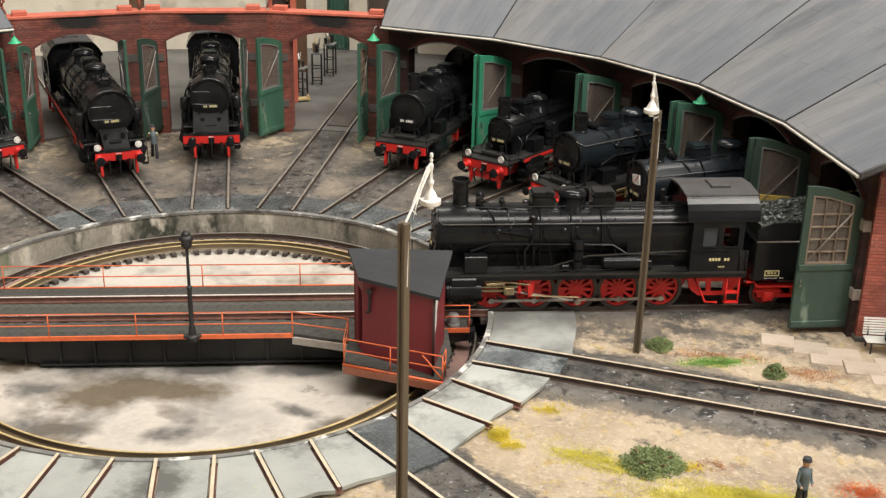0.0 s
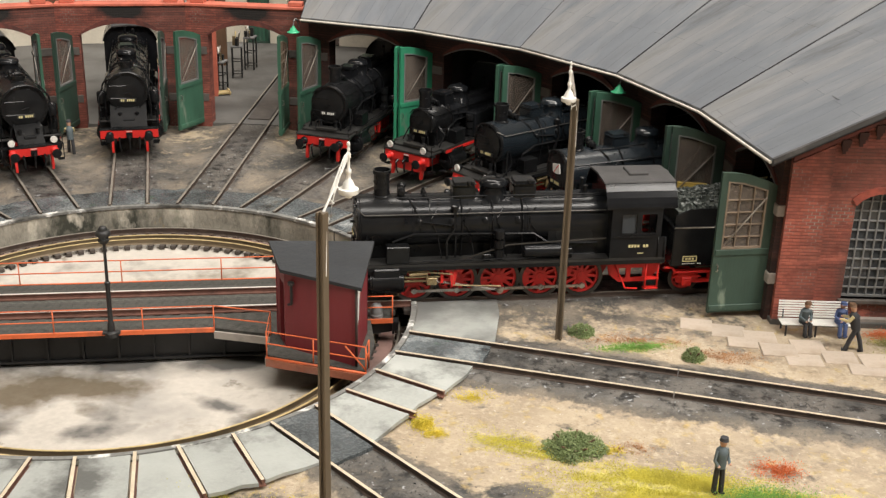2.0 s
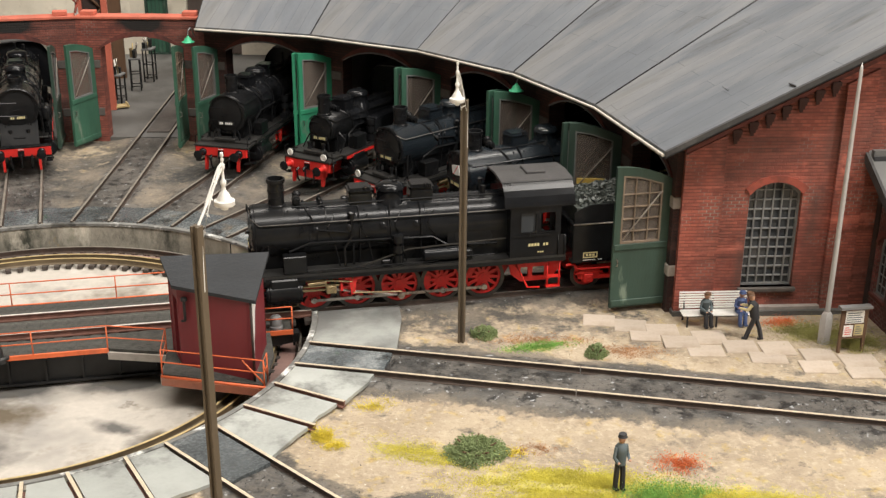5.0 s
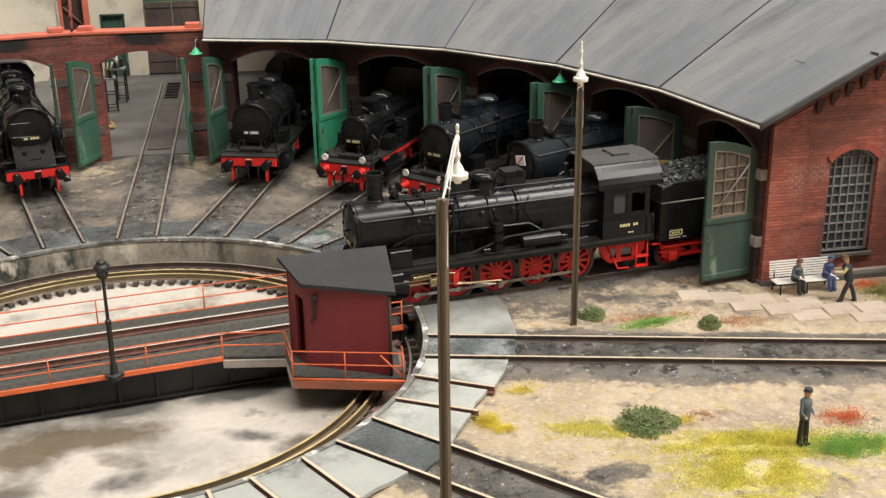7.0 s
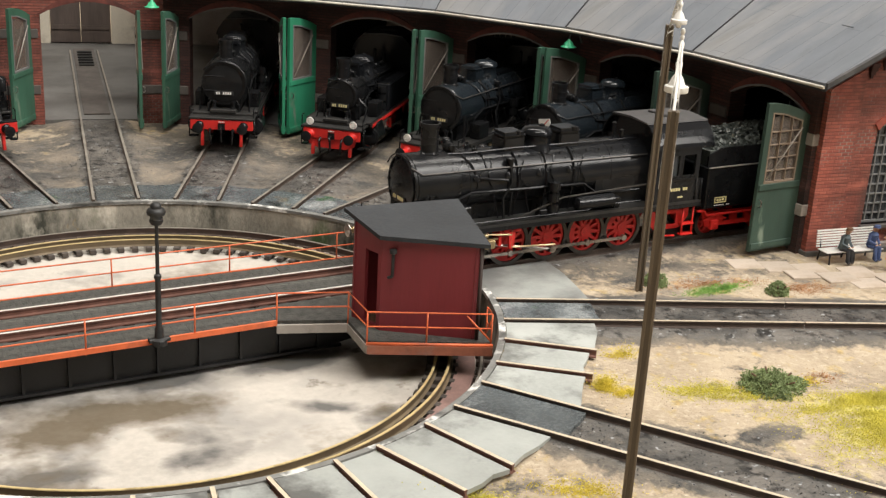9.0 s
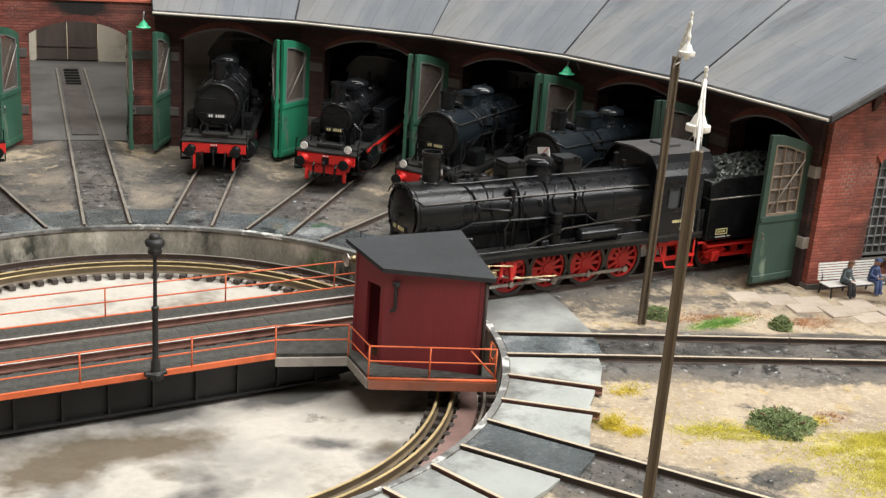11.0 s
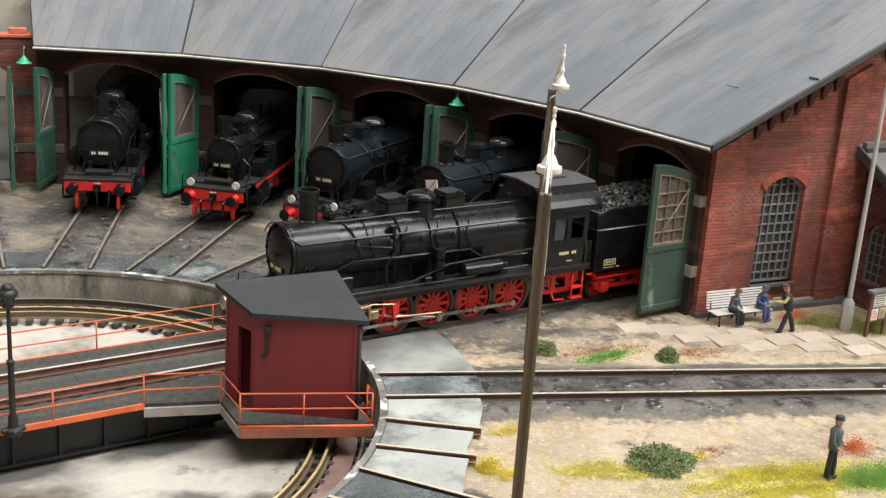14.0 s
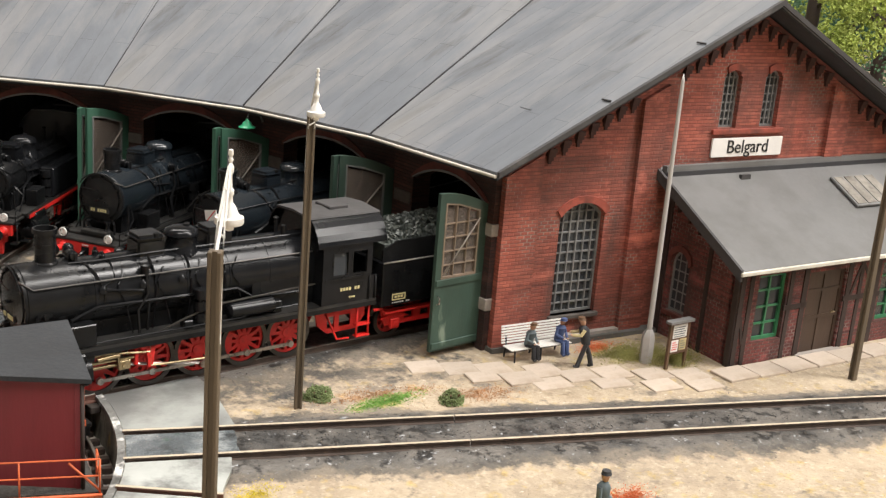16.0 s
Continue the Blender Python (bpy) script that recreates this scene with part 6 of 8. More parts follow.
    if ramp:
        # feed pump and air pump on either side of the smokebox, with their pipes and stays
        for s in (-1, 1):
            bm = B()
            lathe(bm, [(0, 17.4), (2.5, 17.4), (2.5, 22.6), (1.6, 23.0), (1.6, 24.6), (2.7, 25.0), (2.7, 30.6), (2.0, 31.4), (0, 31.8)], (x0 - 9, s * (R + 3.2), 0), seg=14)
            part("pump", bm, LOCO_MATT, t)
            bm = B()
            tube(bm, [(x0 - 9, s * (R + 3.2), 31.5), (x0 - 9, s * (R + 2.4), 35.0), (x0 - 13, s * (R - 1.5), zc + R * 0.7)], 0.5, 6)
            tube(bm, [(x0 - 7, s * (R + 4.0), 23.8), (x0 - 2, s * (R + 4.0), 22.0), (x0 - 2, s * (R + 4.0), 16.5)], 0.4, 6)
            tube(bm, [(x0 - 1, s * 15.2, 16.5), (x0 - 1, s * 15.2, 30.0), (x0 - 5, s * (R + 1.0), 34.0)], 0.3, 5)
            part("pump_pipe", bm, LOCO_MATT, t)
            bm = B()
            box(bm, xs_ - 16, xs_ - 3, min(s * (R - 0.5), s * 15.4), max(s * (R - 0.5), s * 15.4), 17.5, 27.5, 0.7, seg=2)
            part("tool_box", bm, LOCO_MATT, t)
    # saddle below the smokebox and firebox
    bm = B()
    prism(bm, [(-7, 16), (7, 16), (R * 0.75, zc - R * 0.5), (-R * 0.75, zc - R * 0.5)], xs_ + 1, x0 - 3, "yz")
    part("saddle", bm, LOCO_MATT, t)
    bm = B()
    prism(bm, [(-R * 0.92, 13), (R * 0.92, 13), (R * 0.98, zc), (-R * 0.98, zc)], xe, xe + 24, "yz")
    part("firebox", bm, LOCO_MATT, t)
    # added black filler that stands in for the dark gap under the boiler
    bm = B()
    box(bm, xe, x0 - 4, -6.9, 6.9, 13.0, zc - R * 0.6, 0.3)
    part("ash_pan", bm, LOCO_MATT, t)
    # chimney, domes
    top = zc + R
    cx, ch = -chimney[0], chimney[1]
    bm = B()
    lathe(bm, [(4.0, -1.8), (3.7, 0.2), (3.1, 0.6), (3.1, ch * 0.52), (3.3, ch * 0.52), (3.3, ch * 0.52 + 0.6), (3.1, ch * 0.52 + 0.6), (3.1, ch - 1.5), (3.6, ch - 1.4), (3.6, ch), (3.1, ch), (2.8, 1)], (cx, 0, top), "z", 22)
    part("chimney", bm, LOCO_MATT, t)
    for kind, dx in domes:
        bm = B()
        if kind == "round":
            lathe(bm, [(6.6, -2.6), (5.5, 0.2), (5.3, 0.8), (5.3, 3.6), (5.7, 4.0), (5.5, 5.0), (4.7, 5.9), (2.8, 6.5), (0, 6.7)], (-dx, 0, top), "z", 24)
            part("steam_dome", bm, body, t)
        else:
            box(bm, -dx - 4.5, -dx + 4.5, -4.2, 4.2, top - 4, top + 4.2, 0.6, seg=2)
            box(bm, -dx - 4.9, -dx + 4.9, -4.6, 4.6, top + 3.8, top + 5.8, 0.95, seg=4)
            part("sand_box", bm, body, t)
        bm = B()
        lathe(bm, [(1.1, -0.4), (1.1, 1.0), (0, 1.4)], (-dx - 2, 3.2 if kind == "box" else 0, top + (5.0 if kind == "box" else 6)), "z", 8)
        part("dome_cap", bm, LOCO_MATT, t)
        for s in (-1, 1):
            bm = B()
            arc_ = [(-dx + 1.5, s * (R + 0.4) * math.sin(q), zc + (R + 0.4) * math.cos(q)) for q in np.linspace(0.45, 1.75, 7)]
            tube(bm, arc_ + [(-dx + 1.5, s * 8.2, 17), (-dx + 1.5, s * 8.2, 8)], 0.35, 5)
            part("sand_pipe", bm, LOCO_MATT, t)
    bm = B()
    lathe(bm, [(1.2, -1), (1.2, 2.2), (1.7, 2.4), (1.7, 3.4), (0.9, 4.2), (0, 4.4)], (cx - 8, -2.6, top), "z", 10)
    tube(bm, [(cx - 8, 3, top - 1), (cx - 8, 3, top + 2.6)], 0.6)
    part("safety_valve", bm, LOCO_MATT, t)
    bm = B()
    lathe(bm, [(1.0, -0.8), (1.0, 3.2), (0, 3.6)], (xe + 8, 2.4, top), "z", 8)
    lathe(bm, [(0.7, -0.8), (0.7, 4.6), (1.1, 4.8), (0, 5.4)], (xe + 8, -2.4, top), "z", 8)
    part("whistle", bm, LOCO_MATT, t)
    # fittings on top of the boiler and on the deck
    bm = B()
    lathe(bm, [(0, -3.2), (1.2, -3.0), (1.2, -0.6), (1.7, -0.4), (1.7, 1.6), (1.1, 1.8), (1.1, 3.0), (0, 3.2)], (cx - 7.5, 0, top + 1.6), "y", 12)
    part("dynamo", bm, LOCO_MATT, t)
    bm = B()
    tube(bm, [(xs_ + 2, 3.4, top - 0.1), (xs_ - 6, 3.9, top - 0.2), (-52, 4.2, top + 0.3), (xe + 2, 4.2, top + 0.2)], 0.32, 5)
    part("regulator_rod", bm, LOCO_MATT, t)
    for s in (-1, 1):
        bm = B()
        base = xs_ - 9
        tube(bm, [(base, s * 2, top + 0.2), (base - 1.5, s * 4.6, top - 0.6), (base - 1.5, s * (R + 0.3) * math.sin(1.0), zc + (R + 0.3) * math.cos(1.0)), (base + 2.5, s * (R + 0.3) * math.sin(1.2), zc + (R + 0.3) * math.cos(1.2)), (base + 2.5, s * (R + 0.4), zc - 1)], 0.3, 5)
        part("clack_pipe", bm, LOCO_MATT, t)
        bm = B()
        lathe(bm, [(0, -0.5), (1.0, -0.4), (1.0, 0.9), (0.6, 1.2), (0.6, 2.0), (0, 2.2)], (base, s * 2.6, top), "z", 8)
        part("clack_valve", bm, LOCO_MATT, t)
        for q in (0.4, 0.62, 0.8):
            bm = B()
            xq = xs_ + (xe - xs_) * q
            box(bm, xq - 1.6, xq + 1.6, min(s * 10.8, s * 14.2), max(s * 10.8, s * 14.2), 17.5, 20.2 + 1.5 * (q > 0.5), 0.3)
            part("lubricator_box", bm, LOCO_MATT, t)
        bm = B()
        tube(bm, [(xs_ + 5, s * 14.7, 18.4), (xe + 30, s * 14.7, 18.4), (xe + 27, s * 14.7, 19.6), (xe + 6, s * 14.7, 19.6)], 0.28, 5)
        part("board_pipe", bm, LOCO_MATT, t)
        bm = B()
        tube(bm, [(x0 + 0.4, s * 11.6, 17.4), (x0 - 5, s * 11.4, 23), (x0 - 5, s * (R + 0.2) * 0.97, zc - 2)], 0.35, 5)
        part("smokebox_stay", bm, LOCO_MATT, t)
    # pipes and handrails along the boiler
    for s in (-1, 1):
        q = 1.05
        bm = B()
        yy, zz = s * (R + 1.0) * math.sin(q), zc + (R + 1.0) * math.cos(q)
        tube(bm, [(x0 + 1, yy * 0.7, zz + 2), (x0 - 2, yy, zz), (xe + 1, yy, zz)], 0.3, 5)
        for k in range(6):
            xk = x0 - 6 - k * 15
            if xk > xe:
                tube(bm, [(xk, yy * 0.9, zz - 0.3), (xk, yy, zz)], 0.25, 5)
        part("handrail", bm, TYRE if extra else LOCO_MATT, t)
        bm = B()
        q = 1.75
        yy, zz = s * (R + 0.5) * math.sin(q), zc + (R + 0.5) * math.cos(q)
        tube(bm, [(xs_ + 6, s * 9, 18), (xs_ + 4, yy, zz - 3), (xs_ - 4, yy, zz), (xe + 30, yy, zz - 1), (xe + 24, yy, zz - 5), (xe + 4, yy, zz - 5.5)], 0.55, 6)
        part("steam_pipe", bm, LOCO_MATT, t)
        bm = B()
        tube(bm, [(cx - 10, s * 3, top - 0.2), (cx - 12, s * (R + 0.4) * math.sin(0.8), zc + (R + 0.4) * math.cos(0.8)), (cx - 14, s * (R + 0.5) * math.sin(1.3), zc + (R + 0.5) * math.cos(1.3)), (cx - 26, s * (R + 0.6) * math.sin(1.45), zc + (R + 0.6) * math.cos(1.45)), (cx - 28, s * (R + 0.5), zc - 3), (cx - 28, s * 10, 18)], 0.45, 6)
        part("feed_pipe", bm, LOCO_MATT, t)
        if extra:
            # reach rod, oil pipes, check valve and washout covers
            bm = B()
            tube(bm, [(xe + 1, s * 12.6, 25.0), (xe + 40, s * 12.6, 23.4), (x0 - 36, s * 13.4, 17.0)], 0.32, 5)
            part("reach_rod", bm, TYRE, t)
            for k in range(4):
                bm = B()
                xk = xs_ - 12 - 13 * k
                q0, q1 = 0.75 + 0.1 * (k % 2), 1.9
                tube(bm, [(xk + 1.5 * math.sin(6 * q), s * (R + 0.35) * math.sin(q), zc + (R + 0.35) * math.cos(q)) for q in np.linspace(q0, q1, 6)] + [(xk - 3, s * 11.5, 18.2)], 0.24, 5)
                part("oil_pipe", bm, LOCO_MATT, t)
                bm = B()
                lathe(bm, [(0, -0.3), (1.3, -0.2), (1.3, 0.4), (0.7, 0.7), (0, 0.8)], (0, 0, 0), "y", 10)
                cover = part("washout_cover", bm, LOCO, t)
                cover.matrix_basis = pose((xk + 6) * MM, s * (R + 0.1) * math.sin(1.3) * MM, (zc + (R + 0.1) * math.cos(1.3)) * MM, 15 * s, 0, 0 if s > 0 else 180)
            bm = B()
            lathe(bm, [(0, -1.6), (1.1, -1.5), (1.1, 0.6), (1.6, 0.8), (1.6, 2.0), (0.8, 2.4), (0, 2.6)], (xs_ - 20, s * (R + 1.0) * math.sin(0.95), zc + (R + 1.0) * math.cos(0.95)), "z", 10)
            part("check_valve", bm, LOCO_MATT, t)
            bm = B()
            tube(bm, [(xs_ - 20, s * (R + 1.0) * math.sin(1.1), zc + (R + 1.0) * math.cos(1.1)), (xs_ - 20, s * (R + 0.7), zc), (xs_ - 17, s * (R + 0.4), zc - 5), (xs_ - 17, s * 12, 18)], 0.5, 6)
            part("delivery_pipe", bm, LOCO_MATT, t)
        # air tank and pump
        bm = B()
        lathe(bm, [(0, -9), (1.6, -8.8), (2.6, -8), (2.6, 8), (1.6, 8.8), (0, 9)], (xe + 26, s * 13, 20.6), "x", 14)
        part("air_tank", bm, LOCO, t)
        if s > 0:
            bm = B()
            for zz in (18.5, 22.5, 26.5):
                cyl(bm, (xe + 44, 12.2, zz), (xe + 44, 12.2, zz + 3), 2.3, seg=10)
            cyl(bm, (xe + 44, 12.2, 18), (xe + 44, 12.2, 29), 1.2, seg=8)
            part("air_pump", bm, LOCO_MATT, t)
        # box on the running board beside the smokebox
        bm = B()
        box(bm, xs_ - 2, xs_ + 7, min(s * 10, s * 15), max(s * 10, s * 15), 17.5, 24.5, 0.3)
        part("tool_box", bm, LOCO_MATT, t)
        # cylinders and motion of the wheels
        bm = B()
        lathe(bm, [(0, 0), (4.2, 0.2), (4.2, 1.0), (4.6, 1.2), (4.6, 12.5), (4.2, 12.8), (4.2, 13.4), (0, 13.6)], (x0 - 17, s * 13.2, 9.6), "x", 18)
        box(bm, x0 - 15.5, x0 - 4.5, min(s * 8, s * 16.6), max(s * 8, s * 16.6), 11.6, 16.4, 0.8)
        cyl(bm, (x0 - 18, s * 13.4, 14.2), (x0 - 2, s * 13.4, 14.2), 2.2, seg=12)
        part("cylinder", bm, LOCO_MATT, t)
        bm = B()
        box(bm, x0 - 32, x0 - 17, s * 13.2 - 0.6, s * 13.2 + 0.6, 11.0, 11.6)
        cyl(bm, (x0 - 17, s * 13.2, 9.6), (x0 - 30, s * 13.2, 9.6), 0.6, seg=8)
        box(bm, x0 - 30, x0 - 26, s * 13.2 - 1.2, s * 13.2 + 1.2, 8.0, 11.0, 0.2)
        cyl(bm, (x0 - 28, s * 13.2, 9.4), (x0 - 28, s * 14.9, 9.4), 0.9, seg=10)
        part("crosshead", bm, COPPER if extra else STEEL, t)
        # cylinder cover, drain cocks and the stay of the slide bar
        bm = B()
        lathe(bm, [(0, 0.6), (1.0, 0.5), (1.1, 0), (3.4, -0.2), (3.6, -0.9)], (x0 - 2.8, s * 13.2, 9.6), "x", 16)
        part("cylinder_cover", bm, LOCO, t)
        bm = B()
        for xx in (x0 - 15, x0 - 10, x0 - 5):
            tube(bm, [(xx, s * 13.2, 5.4), (xx, s * 13.6, 3.9), (xx + 2.0, s * 13.8, 3.6)], 0.25, 5)
        part("drain_cock", bm, COPPER if extra else STEEL, t)
        bm = B()
        box(bm, x0 - 32.6, x0 - 31.4, min(s * 9, s * 14.2), max(s * 9, s * 14.2), 8.6, 16.4, 0.2)
        part("slide_bar_stay", bm, LOCO_RED, t)
        bm = B()
        cr = wr * 0.45
        prism(bm, [(-axles[0] + 1.2, wr - cr + 0.55), (-axles[-1] - 1.2, wr - cr + 0.55), (-axles[-1] - 1.2, wr - cr - 0.55), (-axles[0] + 1.2, wr - cr - 0.55)], s * 11.2 - 0.3, s * 11.2 + 0.3)
        for a in axles:
            cyl(bm, (-a, s * 10.4, wr - cr), (-a, s * 11.8, wr - cr), 1.15, seg=10)
        part("coupling_rod", bm, STEEL, t)
        bm = B()
        m3 = axles[min(2, len(axles) - 1)]
        tube(bm, [(x0 - 28, s * 12.8, 9.4), (-m3, s * 12.6, wr - cr)], 0.5, 6)
        cyl(bm, (-m3, s * 11, wr - cr), (-m3, s * 13.6, wr - cr), 1.3, seg=12)
        part("connecting_rod", bm, STEEL, t)
        bm = B()
        prism(bm, [(x0 - 37, 7.5), (x0 - 35.6, 7.5), (x0 - 34.4, 16.8), (x0 - 38.2, 16.8)], s * 14.4 - 0.6, s * 14.4 + 0.6)
        box(bm, x0 - 40, x0 - 33, s * 13 - 2.0, s * 13 + 2.0, 13.4, 16.6, 0.3)
        part("link_bracket", bm, LOCO_RED, t)
        bm = B()
        tube(bm, [(x0 - 6, s * 14.6, 14.2), (x0 - 24, s * 14.6, 14.0), (x0 - 36, s * 14.8, 12.6)], 0.36, 6)
        tube(bm, [(x0 - 36, s * 14.8, 15.6), (x0 - 36.4, s * 14.8, 8.0), (-m3, s * 14.4, wr - cr + 2.4)], 0.36, 6)
        tube(bm, [(x0 - 26.5, s * 14.2, 8.2), (x0 - 25.6, s * 14.4, 14.2)], 0.42, 6)
        tube(bm, [(x0 - 19, s * 14.9, 12.9), (x0 - 26, s * 14.9, 13.3)], 0.75, 8)
        part("valve_rod", bm, COPPER if extra else STEEL, t)
    for k, a in enumerate(axles):
        for s in (-1, 1):
            put("driving_wheel", wheel(wr), t, -a, s * 8.4, wr, 0, 31 * k, 0 if s < 0 else 180)
    if pilot:
        for s in (-1, 1):
            put("pilot_wheel", wheel(5.2, 9), t, -pilot, s * 8.4, 5.2, 0, 0, 0 if s < 0 else 180)
    # cab
    for s in (-1, 1):
        bm = B()
        win_ = [[(cab1 + 4.2, 27.2), (cab1 + 11.2, 27.2), (cab1 + 11.2, 36.2), (cab1 + 4.2, 36.2)], [(cab1 + 12.2, 27.2), (cab1 + 19.2, 27.2), (cab1 + 19.2, 36.2), (cab1 + 12.2, 36.2)]]
        slab(bm, [(cab1, 15.2), (cab0, 15.2), (cab0, 39.6), (cab1 + 2.5, 39.6), (cab1 + 2.5, 26), (cab1, 26)], win_, s * 15.3 - 0.35, s * 15.3 + 0.35)
        sd = part("cab_side", bm, LOCO, t)
        for w_ in win_:
            bm = B()
            inner_ = [(px + (0.5 if px < (w_[0][0] + w_[1][0]) / 2 else -0.5), pz + (0.5 if pz < 30 else -0.5)) for px, pz in w_]
            slab(bm, w_, [inner_], s * 15.3 - 0.5, s * 15.3 + 0.5)
            part("window_frame", bm, LOCO_MATT, sd)
        bm = B()
        box(bm, win_[1][0][0] + 0.4, win_[1][1][0] - 0.4, s * 14.9 - 0.1, s * 14.9 + 0.1, 27.6, 35.8)
        part("sliding_pane", bm, GLASS_DARK, sd)
        bm = B()
        for xx in (cab1 + 0.8, cab1 + 3.4):
            tube(bm, [(xx, s * 16.0, 17.5), (xx, s * 16.0, 26.0)], 0.22, 5)
        box(bm, cab1 + 3.6, cab0 - 1.0, s * 15.6 - 0.3, s * 15.6 + 0.5, 26.2, 26.9)
        part("cab_rail", bm, LOCO_MATT, sd)
        bars_text(sd, (cab0 + cab1) / 2, s * 15.75, 22.5, 7, 0.8, 1.1, plate_mat, along="x")
        bars_text(sd, (cab0 + cab1) / 2 - 1, s * 15.75, 19.4, 3, 0.6, 0.5, plate_mat, along="x")
    bm = B()
    # curved side sheets and a flat top plate with a ventilator hatch
    half_arc = [(16.3, 38.9), (15.9, 40.2), (14.9, 42.4), (13.4, 44.6), (11.8, 46.2), (10.2, 47.2)]
    roof_arc = [(-yy, z) for yy, z in half_arc] + [(0, 48.0)] + half_arc[::-1]
    low = [(yy, z - 0.7) for yy, z in roof_arc[::-1]]
    prism(bm, roof_arc + low, cab1 - 3, cab0 + 2.5, "yz")
    roof_ = part("cab_roof", bm, LOCO, t)
    bm = B()
    prism(bm, [(-10.8, 47.1), (-10.4, 47.6), (0, 48.5), (10.4, 47.6), (10.8, 47.1), (0, 47.7)], cab1 - 3.3, cab0 + 2.8, "yz")
    part("top_plate", bm, ROOF_EDGE, roof_, "matt grey top plate")
    bm = B()
    box(bm, cab1 + 6, cab1 + 14, -4.5, 4.5, 47.9, 49.2, 0.3)
    part("ventilator", bm, ROOF_EDGE, roof_)
    bm = B()
    for xx in (cab1 + 3, cab1 + 9.5, cab1 + 16):
        for zz, yy in ((41.0, 15.6), (45.6, 12.5)):
            box(bm, xx - 0.3, xx + 0.3, -yy - 0.2, -yy + 0.3, zz - 0.3, zz + 0.3)
    tagged(part("rivets", bm, LOCO_MATT, t), kind="stuff")
    bm = B()
    slab(bm, [(-15, 15.5), (15, 15.5), (15, 37.6)] + [(yy, z - 0.7) for yy, z in roof_arc[::-1]] + [(-15, 37.6)], [], cab0 - 0.6, cab0, "yz")
    part("cab_front", bm, LOCO, t)
    bm = B()
    box(bm, cab1, cab0, -15, 15, 15.2, 16.4)
    part("cab_floor", bm, LOCO_MATT, t)
    if side_tank:
        for s in (-1, 1):
            bm = B()
            box(bm, cab0, cab0 + 44, min(s * 9.5, s * 15.6), max(s * 9.5, s * 15.6), 17.5, 30.5, 0.5)
            part("side_tank", bm, LOCO, t)
    if tender:
        bm = B()
        tx0, tx1 = cab1 - 3, cab1 - 69
        box(bm, tx1, tx0, -15.4, 15.4, 12.8, 29.3, 0.4)
        tn = part("tender", bm, LOCO_MATT, t, "black coal tender with a red frame")
        for s in (-1, 1):
            # maker's plate, small lettering and the white flash
            bm = B()
            slab(bm, [(tx0 - 10.5, 15.0), (tx0 - 4.5, 15.0), (tx0 - 4.5, 17.4), (tx0 - 10.5, 17.4)], [[(tx0 - 10.1, 15.4), (tx0 - 4.9, 15.4), (tx0 - 4.9, 17.0), (tx0 - 10.1, 17.0)]], s * 15.55 - 0.1, s * 15.55 + 0.1)
            part("plate_border", bm, plate_mat, tn)
            bars_text(tn, tx0 - 7.5, s * 15.5, 16.2, 3, 0.9, 0.8, plate_mat, along="x")
            bars_text(tn, tx0 - 8.5, s * 15.5, 14.1, 9, 0.6, 0.35, WHITE, along="x")
            bm = B()
            prism(bm, [(tx1 + 4.0, 23.8), (tx1 + 5.0, 26.8), (tx1 + 5.6, 26.8), (tx1 + 5.0, 24.9), (tx1 + 5.7, 25.1), (tx1 + 4.7, 22.0), (tx1 + 4.9, 24.1)], s * 15.5 - 0.1, s * 15.5 + 0.1)
            part("white_flash", bm, WHITE, tn)
            # outside frame with openings, boxes, springs and pipes
            bm = B()
            holes = [[(tx0 - 17 - 7.5 * k, 6.2), (tx0 - 13 - 7.5 * k, 6.2), (tx0 - 13 - 7.5 * k, 8.6), (tx0 - 17 - 7.5 * k, 8.6)] for k in range(2)]
            slab(bm, [(tx1 + 2, 10.6), (tx0 - 2, 10.6), (tx0 - 4, 4.6), (tx0 - 38, 4.2), (tx0 - 40, 7.0), (tx1 + 16, 7.0), (tx1 + 14, 4.6), (tx1 + 6, 4.6), (tx1 + 3, 8.0)], holes, s * 12.2 - 0.4, s * 12.2 + 0.4)
            part("tender_frame", bm, LOCO_RED, tn)
            bm = B()
            tube(bm, [(tx0 + 2, s * 13.6, 11.8), (tx0 - 1.5, s * 13.8, 11.8), (tx0 - 3, s * 13.8, 9.8), (tx1 + 26, s * 13.8, 9.6), (tx1 + 22, s * 13.8, 11.2), (tx1 + 1, s * 13.8, 11.2)], 0.55, 6)
            tube(bm, [(tx1 + 28, s * 13.4, 7.6), (tx1 + 8, s * 13.4, 7.2)], 0.4, 5)
            part("brake_pipe", bm, LOCO_RED, tn)
            bm = B()
            box(bm, tx1 + 26, tx1 + 36, s * 13.6 - 0.6, s * 13.6 + 0.6, 9.4, 12.6, 0.2)
            part("frame_box", bm, LOCO_RED, tn)
            for q in (tx0 - 8, tx0 - 33, tx1 + 10):
                bm = B()
                box(bm, q - 1.9, q + 1.9, s * 13.2 - 0.9, s * 13.2 + 0.9, 3.4, 7.2, 0.3)
                box(bm, q - 1.0, q + 1.0, s * 14.1 - 0.3, s * 14.1 + 0.3, 4.4, 6.2, 0.2)
                for k in range(4):
                    box(bm, q - 6 + 1.1 * k, q + 6 - 1.1 * k, s * 13.0 - 0.5, s * 13.0 + 0.5, 7.3 + 0.5 * k, 7.7 + 0.5 * k)
                part("axle_box", bm, LOCO_RED, tn)
                put("tender_wheel", wheel(5.6, 10), tn, q, s * 8.4, 5.6, 0, 0, 0 if s < 0 else 180)
            bm = B()
            tube(bm, [(tx1, s * 15.4, 29.4), (tx0, s * 15.4, 29.4)], 0.3, 5)
